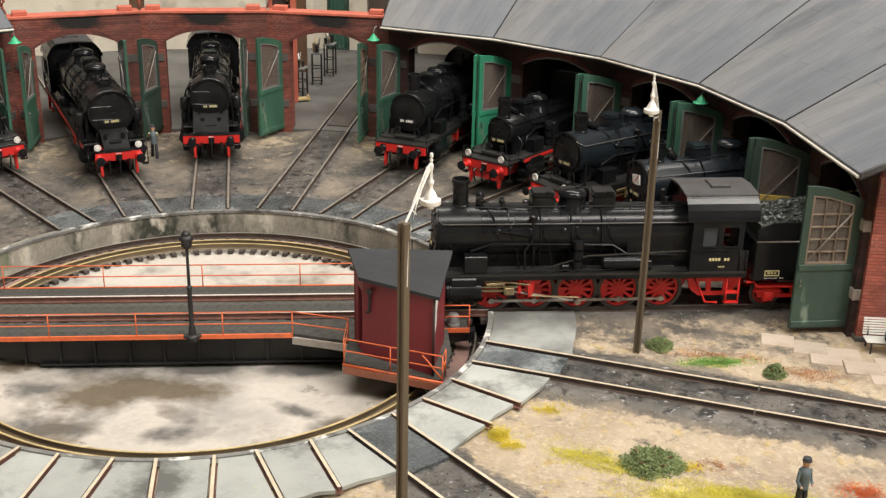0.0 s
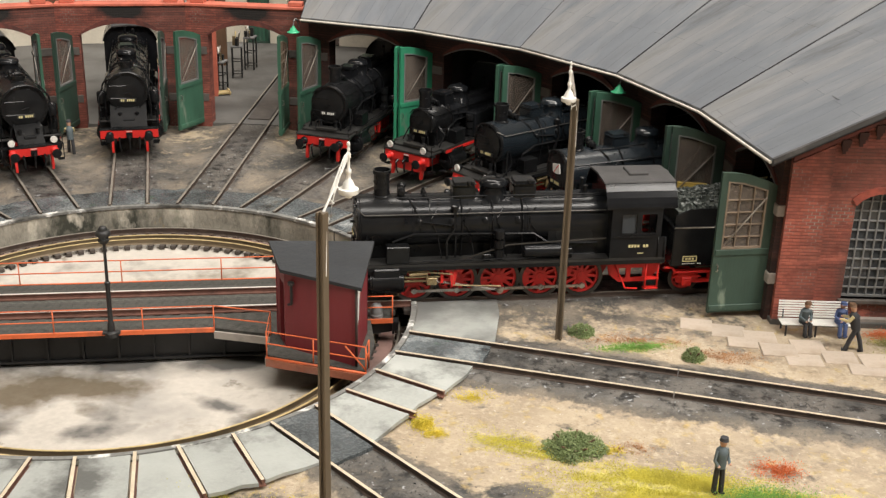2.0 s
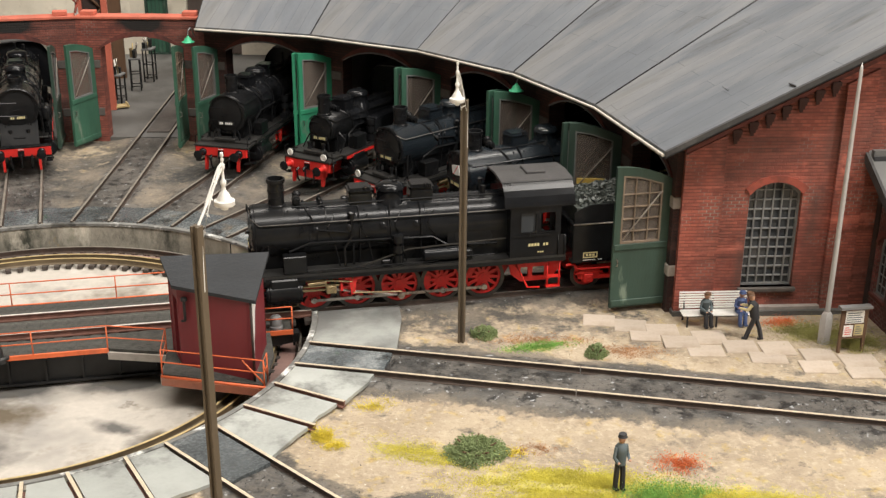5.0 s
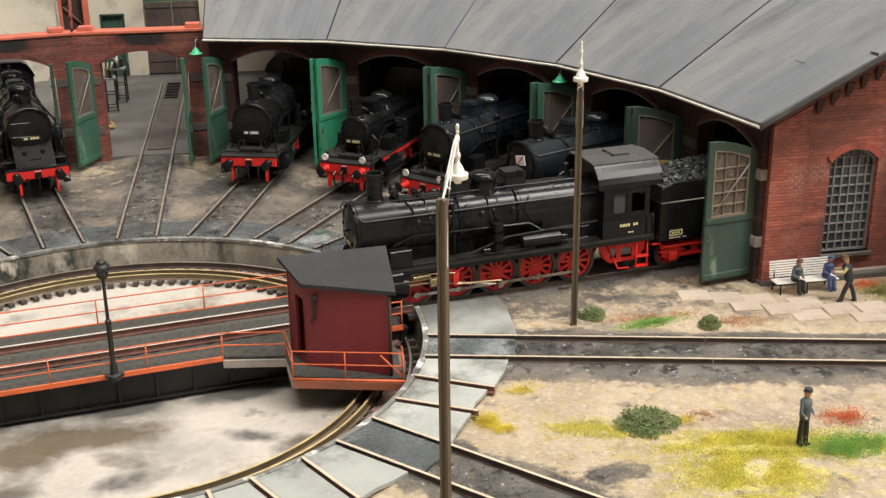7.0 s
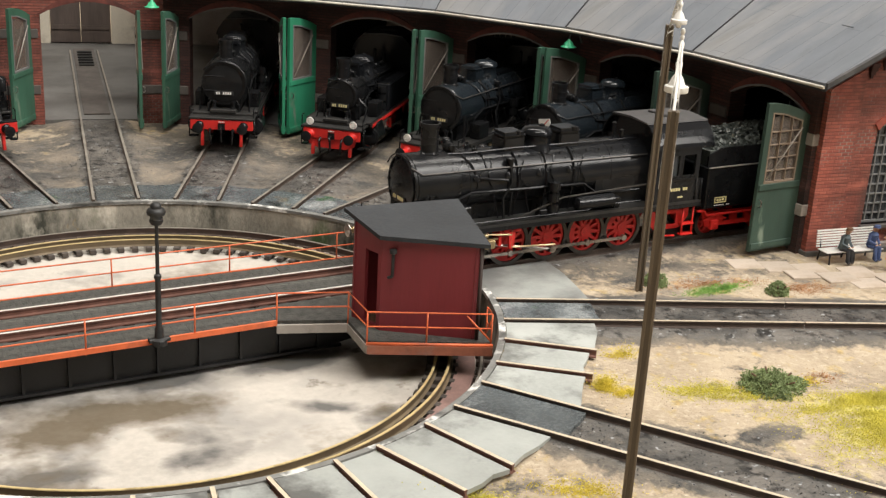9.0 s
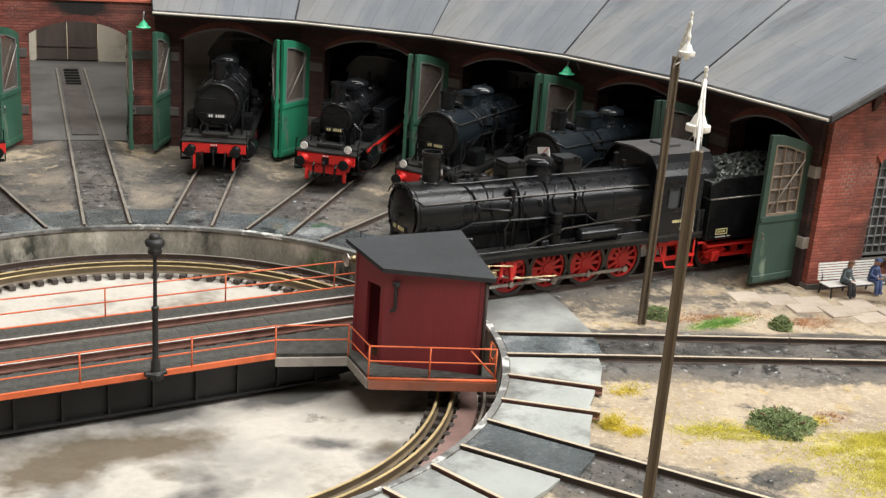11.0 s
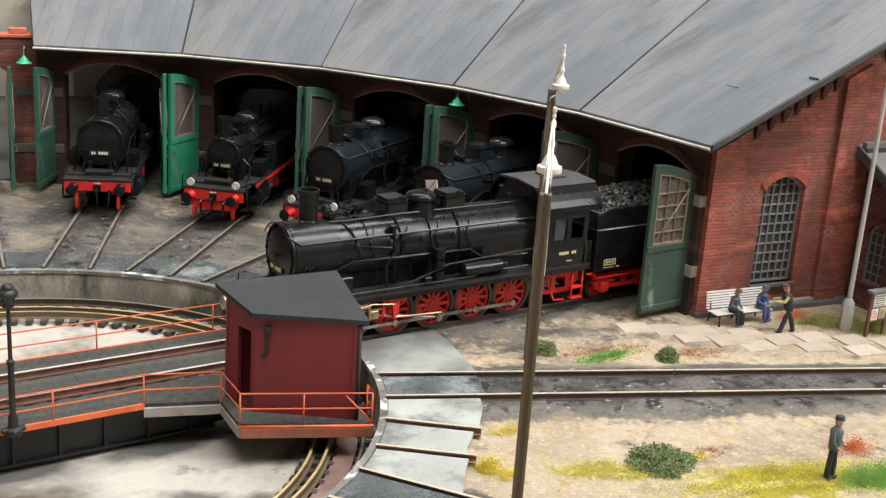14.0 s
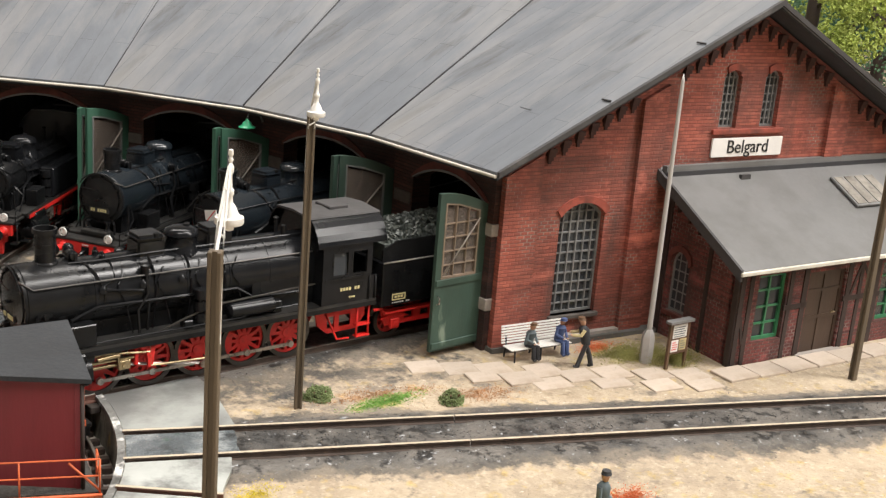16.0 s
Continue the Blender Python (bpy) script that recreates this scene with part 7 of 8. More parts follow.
            part("rim_bead", bm, STEEL, tn)
            bm = B()
            lathe(bm, [(0, -0.2), (1.9, 0), (1.2, 1.0), (1.1, 4.4), (2.3, 4.8), (2.3, 5.4), (0, 5.8)], (0, 0, 0), "x", 14)
            bf = part("rear_buffer", bm, LOCO_MATT, tn)
            bf.matrix_basis = pose(tx1 * MM, s * 10.1 * MM, 0.0124, 0, 0, 180)
        bm = B()
        box(bm, tx1 - 0.8, tx1 + 1.0, -13.6, 13.6, 9.8, 14.6, 0.2)
        part("rear_beam", bm, LOCO_RED, tn, "red rear buffer beam")
        # bunker walls leaning inward round the coal, with a sloping front
        for s in (-1, 1):
            bm = B()
            prism(bm, [(tx1 + 9, 29.2), (tx0 - 1, 29.2), (tx0 - 1, 33.6), (tx0 - 7, 36.4), (tx1 + 10.5, 36.4)], s * 12.9 - 0.35, s * 12.9 + 0.35)
            part("bunker_side", bm, LOCO_MATT, tn)
        bm = B()
        prism(bm, [(tx1 + 9, 29.2), (tx1 + 9.8, 29.2), (tx1 + 15.8, 37.0), (tx1 + 15.0, 37.0)], -12.6, 12.6)
        part("bunker_end", bm, LOCO_MATT, tn)
        bm = B()
        box(bm, tx1 + 2, tx1 + 8, -4, 4, 29.3, 31.0, 0.4)
        lathe(bm, [(0, 31.0), (3.2, 31.0), (3.2, 32.2), (2.6, 32.6), (0, 32.8)], (tx1 + 5, 0, 0), seg=14)
        part("water_hatch", bm, LOCO_MATT, tn)
        bm = B()
        box(bm, tx1 + 12, tx0 - 2, -12.5, 12.5, 29.2, 35.2)
        for k in range(coal):
            px, py = random.uniform(tx1 + 13, tx0 - 3), random.uniform(-12.2, 12.2)
            pz = 35.2 + 6.0 * (1 - (py / 13.5) ** 2) * (0.55 + 0.45 * math.sin((px - tx1 - 6) / 16)) + random.uniform(-0.8, 0.5)
            s_ = random.uniform(0.45, 1.0)
            m4 = Matrix.Translation((px, py, pz)) @ Euler([random.uniform(0, 6) for _ in range(3)]).to_matrix().to_4x4() @ Matrix.Diagonal((s_, s_ * random.uniform(0.6, 1), s_ * random.uniform(0.5, 0.9), 1))
            bmesh.ops.create_cube(bm, size=1.6, matrix=m4)
        tagged(part("coal_load", bm, COAL, tn, "load of grey-black coal lumps"), kind="stuff")
    else:
        bm = B()
        box(bm, cab1 - 20, cab1, -14.5, 14.5, 15.5, 31, 0.6)
        part("coal_bunker", bm, LOCO, t)
    return t


locomotive(LANES["A"], 205, "black tank locomotive with red buffer beam in the far stall", R=8.6, zc=29, tender=False, side_tank=True, axles=(34, 56, 78), wr=7.4, cab=(88, 22))
locomotive(LANES["B"], 170, "black express locomotive with a long grey-dusted boiler", R=11.4, zc=32.5, axles=(44, 66, 86), wr=10.0, pilot=18, chimney=(24, 3.0), cab=(128, 24), overhang=14, smokebox=22, domes=(("round", 52), ("box", 70), ("round", 92)), beam_half=11.6, ramp=6.6, tender=False)
locomotive(LANES["C"], 190, "black tender locomotive with a high-pitched boiler and red beam", R=10.6, zc=33.0, axles=(40, 60, 80), wr=9.8, pilot=18, chimney=(20, 4.5), cab=(122, 22), lamps=False, overhang=12, domes=(("round", 42), ("box", 58), ("round", 80)), beam_half=15.0, ramp=9.5, red_buffers=False, tender=False)
locomotive(LANES["E"], 190, "black goods locomotive with white-lettered plate in the shed mouth", R=10.2, zc=30.5, chimney=(18, 9.0), plate_mat=WHITE, lamps=False, red_buffers=False, valance=LOCO_MATT, overhang=10, beam_half=14.4)
locomotive(LANES["F"], 188, "small black tank locomotive with bright red beam and lamps", R=7.4, zc=28.5, chimney=(16, 9.5), tender=False, side_tank=True, axles=(30, 52, 74), wr=7.6, cab=(84, 22), domes=(("round", 46), ("box", 32)), overhang=13, plough=True)
locomotive(LANES["G"], 180, "black goods locomotive with a blued boiler and lit lamps", R=10.0, zc=31, body=LOCO_BLUE, chimney=(18, 8.6), overhang=10.5, domes=(("round", 52), ("box", 38)), extra=True, valance=LOCO_MATT)
locomotive(LANES["H"], 181.5, "black goods locomotive with white crossed board on its smokebox", R=10.0, zc=31.5, body=LOCO_BLUE, chimney=(19, 8.6), overhang=11, flag=True, domes=(("round", 56), ("box", 40)))
locomotive(LANES["I"], 82.0, "large black ten-coupled tender locomotive backing into its stall", extra=True, lamps=False, chimney=(19.0, 10.6), R=10.5, zc=30.2, overhang=9.5, axles=(31, 48, 65, 82, 99), domes=(("round", 63), ("box", 51), ("box", 75)), cab=(108.0, 23.0), valance=LOCO_MATT, coal=900)

# ---- annex ----
AX, AY, AA = 257.0, 404.0, -1.5
annex = thing("wall_annex", AX, AY, 0, AA, "low brick and half-timbered annex with green windows", "house", kind="structure")
AL, AD, AE, AT = 125.0, 43.0, 42.5, 65.5
bm = B()
a_w1 = [(9.5, 10), (25, 10), (25, 36), (9.5, 36)]
a_w2 = [(80, 10), (96, 10), (96, 34.5), (80, 34.5)]
slab(bm, [(0, -1), (37, -1), (37, 34.5), (58, 34.5), (58, -1), (AL, -1), (AL, AE), (0, AE)], [a_w1, a_w2], 0, 5)
part("front_wall", bm, BRICK_OLD, annex)
for x0, x1, z0, z1 in ((0, 2.2, -1, AE), (4.6, 6.6, -1, AE), (26, 28, -1, AE), (33.5, 36.2, -1, AE), (58.8, 61.4, -1, AE), (66, 68, -1, AE), (76, 78.4, -1, AE), (98, 100.4, -1, AE), (0, 37, 37.2, 39.4), (58, 120, 37.2, 39.4), (58, 80, 21, 23), (24.5, 37, 21, 23)):
    bm = B()
    box(bm, x0, x1, -0.35, 0.6, z0, z1)
    part("timber_stud", bm, DARK_TIMBER, annex)
for (x0, z0), (x1, z1) in (((62, 23), (66, 35)), ((68, 35), (76, 23)), ((2, 21), (4.6, 10))):
    bm = B()
    prism(bm, [(x0 - 0.7, z0), (x0 + 0.7, z0), (x1 + 0.7, z1), (x1 - 0.7, z1)], -0.3, 0.5)
    part("timber_brace", bm, DARK_TIMBER, annex)
for w_ in (a_w1, a_w2):
    grid_window(annex, w_, 2, 4, bar=WINDOW_GREEN, depth=2.4, t=0.8, frame_t=1.3)
bm = B()
box(bm, 37.3, 57.7, 1.6, 3.0, 0.5, 34.2)
dr = part("door", bm, DOOR_BROWN, annex, "dark brown boarded door")
bm = B()
for x0, x1, z0, z1 in ((37, 38.6, 0.5, 34.5), (56.4, 58, 0.5, 34.5), (37, 58, 33, 34.5), (38.6, 56.4, 15, 16.4), (38.6, 56.4, 26, 27.2), (46.8, 48.2, 1, 33)):
    box(bm, x0, x1, 1.2, 1.8, z0, z1)
part("door_frame", bm, DOOR_BROWN, dr)
bm = B()
tube(bm, [(54.5, 1.4, 17), (54.5, 0.2, 17), (52.5, 0.2, 17)], 0.35)
part("handle", bm, COPPER, dr)
bm = B()
box(bm, 35, 60, -5, 1, -0.6, 1.8, 0.2)
part("doorstep", bm, STONE, annex)
# side wall with an arched window, in the annex's own frame
side = thing("wall_annex_side", AX, AY, 0, AA + 90, "brick side wall of the annex with an arched window", "wall", kind="structure")
a_side = arch(26.5, 36.5, 12.5, 32, 37, 6)
bm = B()
slab(bm, [(0, -1), (AD, -1), (AD, AT - 3), (0, AE)], [a_side], -5, 0)
part("brickwork", bm, BRICK_OLD, side)
sw = thing("window_annex_side", AX, AY, 0, AA + 90, "dark arched window with thin grey glazing bars", "window", kind="structure")
grid_window(sw, a_side, 3, 6, depth=-2.0, head=None)
bm = B()
ring2 = arch(25.0, 38.0, 12.5, 32.5, 39.4, 6)[2:]
slab(bm, a_side[2:] + ring2[::-1], [], -0.3, 0.9)
box(bm, 25.6, 37.4, -0.5, 1.2, 11.2, 12.4)
part("arch_head", bm, BRICK_DULL, side)
bm = B()
for x0, x1 in ((0.1, 2.6), (15.5, 17.2), (39, 42)):
    prism(bm, [(x0, -1), (x1, -1), (x1, AE + (AT - 3 - AE) * x1 / AD - 1), (x0, AE + (AT - 3 - AE) * x0 / AD - 1)], 0.0, 0.7)
part("timber_stud", bm, DARK_TIMBER, side)
for k in range(6):
    q = 5 + 6 * k
    bm = B()
    z = AE + (AT - 3 - AE) * q / AD - 2
    prism(bm, [(q - 1.2, z), (q + 1.2, z + 1.4), (q + 1.2, z - 2), (q, z - 5), (q - 1.2, z - 2.8)], 0, 1.6)
    part("corbel", bm, CORBEL, side)
aroof = thing("annex_roof", AX, AY, 0, AA, "grey felt lean-to roof with a skylight", "roof", kind="structure")
bm = B()
sl = (AT - AE) / AD
pts3 = [(-7.5, -6.0, AE - 6.0 * sl), (AL + 6, -6.0, AE - 6.0 * sl), (AL + 6, AD + 1, AT + sl), (-7.5, AD + 1, AT + sl)]
lo_ = [bm.verts.new(p) for p in pts3]
hi_ = [bm.verts.new((x, y, z + 1.8)) for x, y, z in pts3]
bm.faces.new(lo_[::-1]), bm.faces.new(hi_)
for i in range(4):
    bm.faces.new((lo_[i], lo_[(i + 1) % 4], hi_[(i + 1) % 4], hi_[i]))
part("roof_sheet", bm, ANNEX_ROOF, aroof)
bm = B()
box(bm, -8, AL + 6.4, -7.0, -5.6, AE - 6 * sl + 0.1, AE - 6 * sl + 1.6, 0.2)
part("gutter", bm, GUTTER, aroof)
bm = B()
for p in ((-7.9, -7.2),):
    vs = [(-8.2, -6.4, AE - 6.4 * sl - 1.6), (-8.2, AD, AT - 1.6), (-8.2, AD, AT + 2.6), (-8.2, -6.4, AE - 6.4 * sl + 2.6)]
    a_ = [bm.verts.new(v) for v in vs]
    b_ = [bm.verts.new((v[0] + 1.2, v[1], v[2])) for v in vs]
    bm.faces.new(a_), bm.faces.new(b_[::-1])
    for i in range(4):
        bm.faces.new((a_[i], b_[i], b_[(i + 1) % 4], a_[(i + 1) % 4]))
bmesh.ops.recalc_face_normals(bm, faces=bm.faces)
part("verge_board", bm, ROOF_EDGE, aroof)
bm = B()
box(bm, -6, AL + 4, AD - 3.5, AD - 1, AT - 1, AT + 3.4)
part("flashing", bm, ANNEX_ROOF, aroof)
bm = B()
box(bm, -6, AL + 4, AD - 4.2, AD - 3.6, AT - 1, AT + 1.3)
part("flashing_joint", bm, ROOF_SEAM, aroof)
sky_ = part("skylight", box(B(), 78, 104, -9, 9, 0, 1.2, 0.2), MUNTIN, aroof, "grey framed skylight with silvery panes")
sky_.matrix_basis = Matrix.Translation((0, 0.024, (AE + 24 * sl + 2.2) * MM)) @ Matrix.Rotation(math.atan(sl), 4, "X")
for k in range(4):
    bm = B()
    box(bm, 79 + 6.2 * k, 84 + 6.2 * k, -8, 8, 1.2, 1.5)
    part("pane", bm, SKY_PANE, sky_)
bm = B()
box(bm, 30, 35, AD - 8, AD - 6.5, AT - 2.6, AT - 0.6)
part("roof_hook", bm, ROOF_EDGE, aroof)

# ---- lamp masts ----
def lamp_mast(x, y, h, head, turn, label, lean=0.0, reach=11.0):
    t = thing("lamp_mast", x, y, 0, turn, label, "street lamp", "tall lamp masts", rx=0, ry=lean)
    bm = B()
    for s in (-1, 1):
        box(bm, -1.15, 1.15, min(s * 0.45, s * 1.2), max(s * 0.45, s * 1.2), -2, h - 13, 0.12)
    box(bm, -0.5, 0.5, -0.6, 0.6, -2, h - 13)
    part("mast", bm, POST, t)
    if not head:
        return t
    bm = B()
    for s in (-1, 1):
        tube(bm, [(0, s * 1.1, h - 30), (0.4, s * 1.0, h - 18), (4.5, s * 0.6, h - 9), (9.6, s * 0.2, h - 1.0), (reach, 0, h)], 0.22)
    for k in range(5):
        tube(bm, [(0.2 + 1.9 * k, -0.9 + 0.1 * k, h - 19 + 3.6 * k), (0.2 + 1.9 * k, 0.9 - 0.1 * k, h - 18 + 3.6 * k)], 0.25, 5)
    tube(bm, [(0, 0, h - 14), (6.0, 0, h - 7), (reach, 0, h - 1)], 0.34)
    part("bracket", bm, LAMP_WHITE, t)
    bm = B()
    lathe(bm, [(0, 2.6), (0.4, 2.4), (0.5, 1.6), (0.25, 1.2), (0.5, 0.6), (0.25, 0.0), (0.6, -0.6), (0.6, -1.6), (0.35, -2.0), (0.4, -4.4), (0.75, -4.8), (0.75, -5.6), (0.5, -6.0), (0.6, -7.2), (1.1, -7.8), (1.7, -9.2), (1.9, -9.6), (2.6, -9.8), (2.65, -10.9), (2.5, -11.1), (0, -10.5)], (reach, 0, h), seg=18)
    part("shade", bm, LAMP_WHITE, t)
    bm = B()
    lathe(bm, [(0, -12.6), (0.9, -12.2), (1.0, -11.2), (0, -10.8)], (reach, 0, h), seg=10)
    part("bulb", bm, LENS, t)
    return t


lamp_mast(14.3, 312.4, 108.6, True, 55, "tall brown lattice-topped lamp mast with a white enamel shade")
lamp_mast(95.3, 434.4, 107.3, True, 249, "tall brown lamp mast with white enamel shade beside the track")
lamp_mast(292.9, 376.5, 112, False, 0, "tall weathered brown mast beside the running track")

flag_pole = thing("flagpole", 230.8, 420.8, 1.5, 0, "pale grey tapered flagpole on a concrete foot", "flagpole", ry=0)
bm = B()
lathe(bm, [(0, -1), (2.5, -1), (2.5, 9.6), (2.2, 11.2), (1.3, 12.6), (0, 12.8)], seg=6)
part("foot", bm, MAST_WHITE, flag_pole)
bm = B()
lathe(bm, [(1.0, 12), (0.95, 40), (0.72, 90), (0.6, 104), (0, 106.5)], seg=10)
part("pole", bm, MAST_WHITE, flag_pole)

notice_board = thing("notice_board", 237, 412, 0, 2, "small brown notice board with printed sheets", "notice board")
for s in (-6.2, 6.2):
    bm = B()
    box(bm, s - 0.7, s + 0.7, -0.7, 0.7, -1, 24)
    part("post", bm, TIMBER, notice_board)
bm = B()
box(bm, -7, 7, -0.5, 0.5, 9, 24, 0.15)
part("board", bm, TIMBER, notice_board)
bm = B()
prism(bm, [(-8.2, 24), (8.2, 24), (8.2, 25.2), (-8.2, 25.2)], -2, 2)
part("cap", bm, MUNTIN, notice_board)
for x0, x1, z0, z1, mt in ((-4.8, 4.8, 16.8, 23, WHITE), (-5.2, -0.4, 10.2, 15.8, WHITE), (0.4, 5.2, 10.6, 16, CLOTH_CREAM)):
    bm = B()
    box(bm, x0, x1, -0.75, -0.5, z0, z1)
    sh = part("sheet", bm, mt, notice_board)
    bm = B()
    k = z1 - 1
    while k > z0 + 0.6:
        box(bm, x0 + 0.6, x1 - random.uniform(0.6, 2.2), -0.85, -0.75, k - 0.28, k + 0.1)
        k -= 1.1
    part("text_bars", bm, SIGN_RED if x0 < -5 else CLOTH_GREY, sh)

notice_board.scale = (0.74, 0.74, 0.8)

# ---- bench and figures ----
bench = thing("park_bench", 195.2, 443.6, 2.2, -3, "white slatted park bench against the gable wall", "bench")
bench.scale = (0.95, 0.9, 0.86)
slat = mesh_of("slat", box(B(), -14, 14, -0.36, 0.36, -0.2, 0.2), LAMP_WHITE)
for k in range(6):
    put("slat", slat, bench, 0, -6.4 + 1.15 * k, 5.0)
for k in range(7):
    put("slat", slat, bench, 0, 0.8 + 0.16 * k, 5.8 + 1.15 * k, 82)
for x in (-12, 0, 12):
    bm = B()
    tube(bm, [(x, -6.5, -1), (x, -6.2, 4.7), (x, 0.4, 4.7), (x, 2.2, 13)], 0.4, 5)
    tube(bm, [(x, 1.4, -1), (x, 0.4, 4.7)], 0.4, 5)
    part("leg", bm, IRON, bench)


def figurine(x, y, z, turn, coat, trousers, label, pose_kind="standing", hat=CLOTH_DARK, sleeves=None, h=18.8):
    """A painted toy figure, one plain mesh."""
    bm = B()
    k = h / 20.5
    mats = [SKIN, coat, trousers, hat, sleeves or coat]
    hip = 9.6 if pose_kind != "sitting" else 5.6
    if pose_kind == "sitting":
        for s in (-1, 1):
            tube(bm, [(s * 0.9, 0, 5.6), (s * 1.1, -3.8, 5.9), (s * 1.1, -4.2, 0.6), (s * 1.1, -5.2, 0.3)], 0.85, 7, mi=2)
    else:
        step = {"walking": 1.5, "reaching": 2.6}.get(pose_kind, 0.4)
        for s in (-1, 1):
            tube(bm, [(s * 0.9, 0, 9.8), (s * 1.0, -s * step * 0.6, 5), (s * 1.0, -s * step, 0.5), (s * 1.0, -s * step - 1.2, 0.3)], 0.85, 7, mi=2)
    lathe(bm, [(0, hip - 0.4), (1.6, hip), (1.7, hip + 1.4), (1.75, hip + 4.6), (1.9, hip + 6.2), (1.0, hip + 7.4), (0.6, hip + 7.8)], (0, 0, 0), seg=10, mi=1)
    for s in (-1, 1):
        if pose_kind == "sitting":
            tube(bm, [(s * 1.8, 0, hip + 6.4), (s * 2.4, -0.8, hip + 3.4), (s * 1.0, -3.4, hip + 2.0)], 0.55, 6, mi=4)
        elif pose_kind == "reaching":
            tube(bm, [(s * 1.8, 0, hip + 6.4), (s * 2.3, -1.6, hip + 4.2), (s * 1.6, -4.4, hip + 4.0)], 0.62, 6, mi=4)
        else:
            tube(bm, [(s * 1.8, 0, hip + 6.4), (s * 2.7, 0.6 if s > 0 else -0.6, hip + 3.2), (s * 2.0, -1.8, hip + 1.6)], 0.55, 6, mi=4)
        lathe(bm, [(0, -0.6), (0.55, 0), (0, 0.6)], {"sitting": (s * 1.0, -3.6, hip + 1.9), "reaching": (s * 1.5, -4.7, hip + 4.0)}.get(pose_kind, (s * 2.0, -2.0, hip + 1.7)), seg=6, mi=0)
    lathe(bm, [(0, hip + 7.4), (0.8, hip + 7.9), (1.15, hip + 9.2), (1.0, hip + 10.2), (0, hip + 10.7)], (0, -0.15, 0), seg=10, mi=0)
    lathe(bm, [(1.5, hip + 10.0), (1.25, hip + 10.3), (1.2, hip + 11.1), (0, hip + 11.4)], (0, -0.3, 0), seg=10, mi=3)
    wide = {"sitting": 1.22, "reaching": 1.15}.get(pose_kind, 1.08)
    bmesh.ops.scale(bm, vec=(k * wide, k * wide, k), verts=bm.verts)
    if pose_kind == "sitting":
        for v in bm.verts:
            if v.co.z > hip * k:
                v.co.y -= 0.2 * (v.co.z - hip * k)
    if pose_kind in ("walking", "reaching"):
        for v in bm.verts:
            if v.co.z > 8:
                v.co.y -= 0.22 * (v.co.z - 8)
    return single("figurine", bm, mats, x, y, z, turn, label, "figurine", "painted figures")


figurine(190.2, 440.0, 2.6, 12, CLOTH_GREY, CLOTH_DARK, "painted toy figure in grey sitting on the bench", "sitting", hat=TIMBER, h=16.6)
figurine(204.2, 440.1, 2.6, 6, CLOTH_BLUE, CLOTH_BLUE, "painted toy figure in blue sitting on the bench", "sitting", hat=CLOTH_BLUE, h=16.6)
figurine(205.2, 425.6, 1.6, -120, CLOTH_DARK, CLOTH_DARK, "painted toy figure in dark waistcoat standing by the bench", "reaching", hat=TIMBER, sleeves=CLOTH_CREAM)
figurine(128.0, 328.6, 3.6, 20, CLOTH_GREY, CLOTH_DARK, "painted toy figure in grey overalls standing on the sand", "standing", h=18.6)
figurine(*polar(214, 106.4), 0.5, 200, CLOTH_GREY, CLOTH_DARK, "painted toy figure in grey coat beside a locomotive", "reaching", sleeves=CLOTH_CREAM)
figurine(*polar(226, 30.2), 0.8, 200, CLOTH_CREAM, CLOTH_DARK, "painted toy figure with tan jacket between locomotives", "standing", sleeves=RUST_FLOCK)

# ---- paving by the gable ----
path = thing("paving", 1.2, 1.0, 1.5, 0, "pale uneven paving slabs along the gable and annex", "pavement", kind="structure")
for x0, y0, w, d, a in ((150, 447, 13, 11, -12), (161, 441, 13, 12, -14), (172, 436, 13, 11, -10), (164, 431, 12, 9, -12), (176, 425, 14, 11, -8), (188, 428, 13, 12, -6), (183, 417, 14, 10, -8), (197, 419, 13, 11, -6), (210, 416, 13, 12, -6), (204, 409, 14, 9, -8), (223, 409, 13, 11, -4), (219, 400, 13, 10, -8), (236, 403, 14, 11, -4), (234, 394, 13, 9, -6)):
    bm = B()
    box(bm, -w / 2 + 0.3, w / 2 - 0.3, -d / 2 + 0.3, d / 2 - 0.3, -1.5, 1.0, 0.25)
    put("slab", mesh_of("slab", bm, PAVING), path, x0, y0, random.uniform(-0.8, -0.3), random.uniform(-0.6, 0.6), random.uniform(-0.6, 0.6), a + random.uniform(-2, 2))
for k in range(9):
    for j in range(1):
        bm = B()
        box(bm, -7.2, 7.2, -5.5, 5.5, -1.5, 1.4, 0.25)
        put("slab", mesh_of("slab", bm, PAVING), path, 252 + 15 * k, 396.5 - 0.9 * k, random.uniform(-0.7, -0.3), 0, 0, -2 + random.uniform(-1, 1))

# ---- plants ----
def crumbs(bm, n, spot, size, squash=0.7):
    for _ in range(n):
        p = spot()
        s = random.uniform(*size)
        q = Euler([random.uniform(0, 6.3) for _ in range(3)]).to_matrix()
        vs = [bm.verts.new(Vector(p) + q @ Vector(c) * s) for c in ((1, 0, -0.5), (-0.5, 0.87, -0.5), (-0.5, -0.87, -0.5), (0, 0, 0.9 * squash))]
        for f in ((0, 1, 3), (1, 2, 3), (2, 0, 3), (2, 1, 0)):
            bm.faces.new([vs[i] for i in f])
    return bm


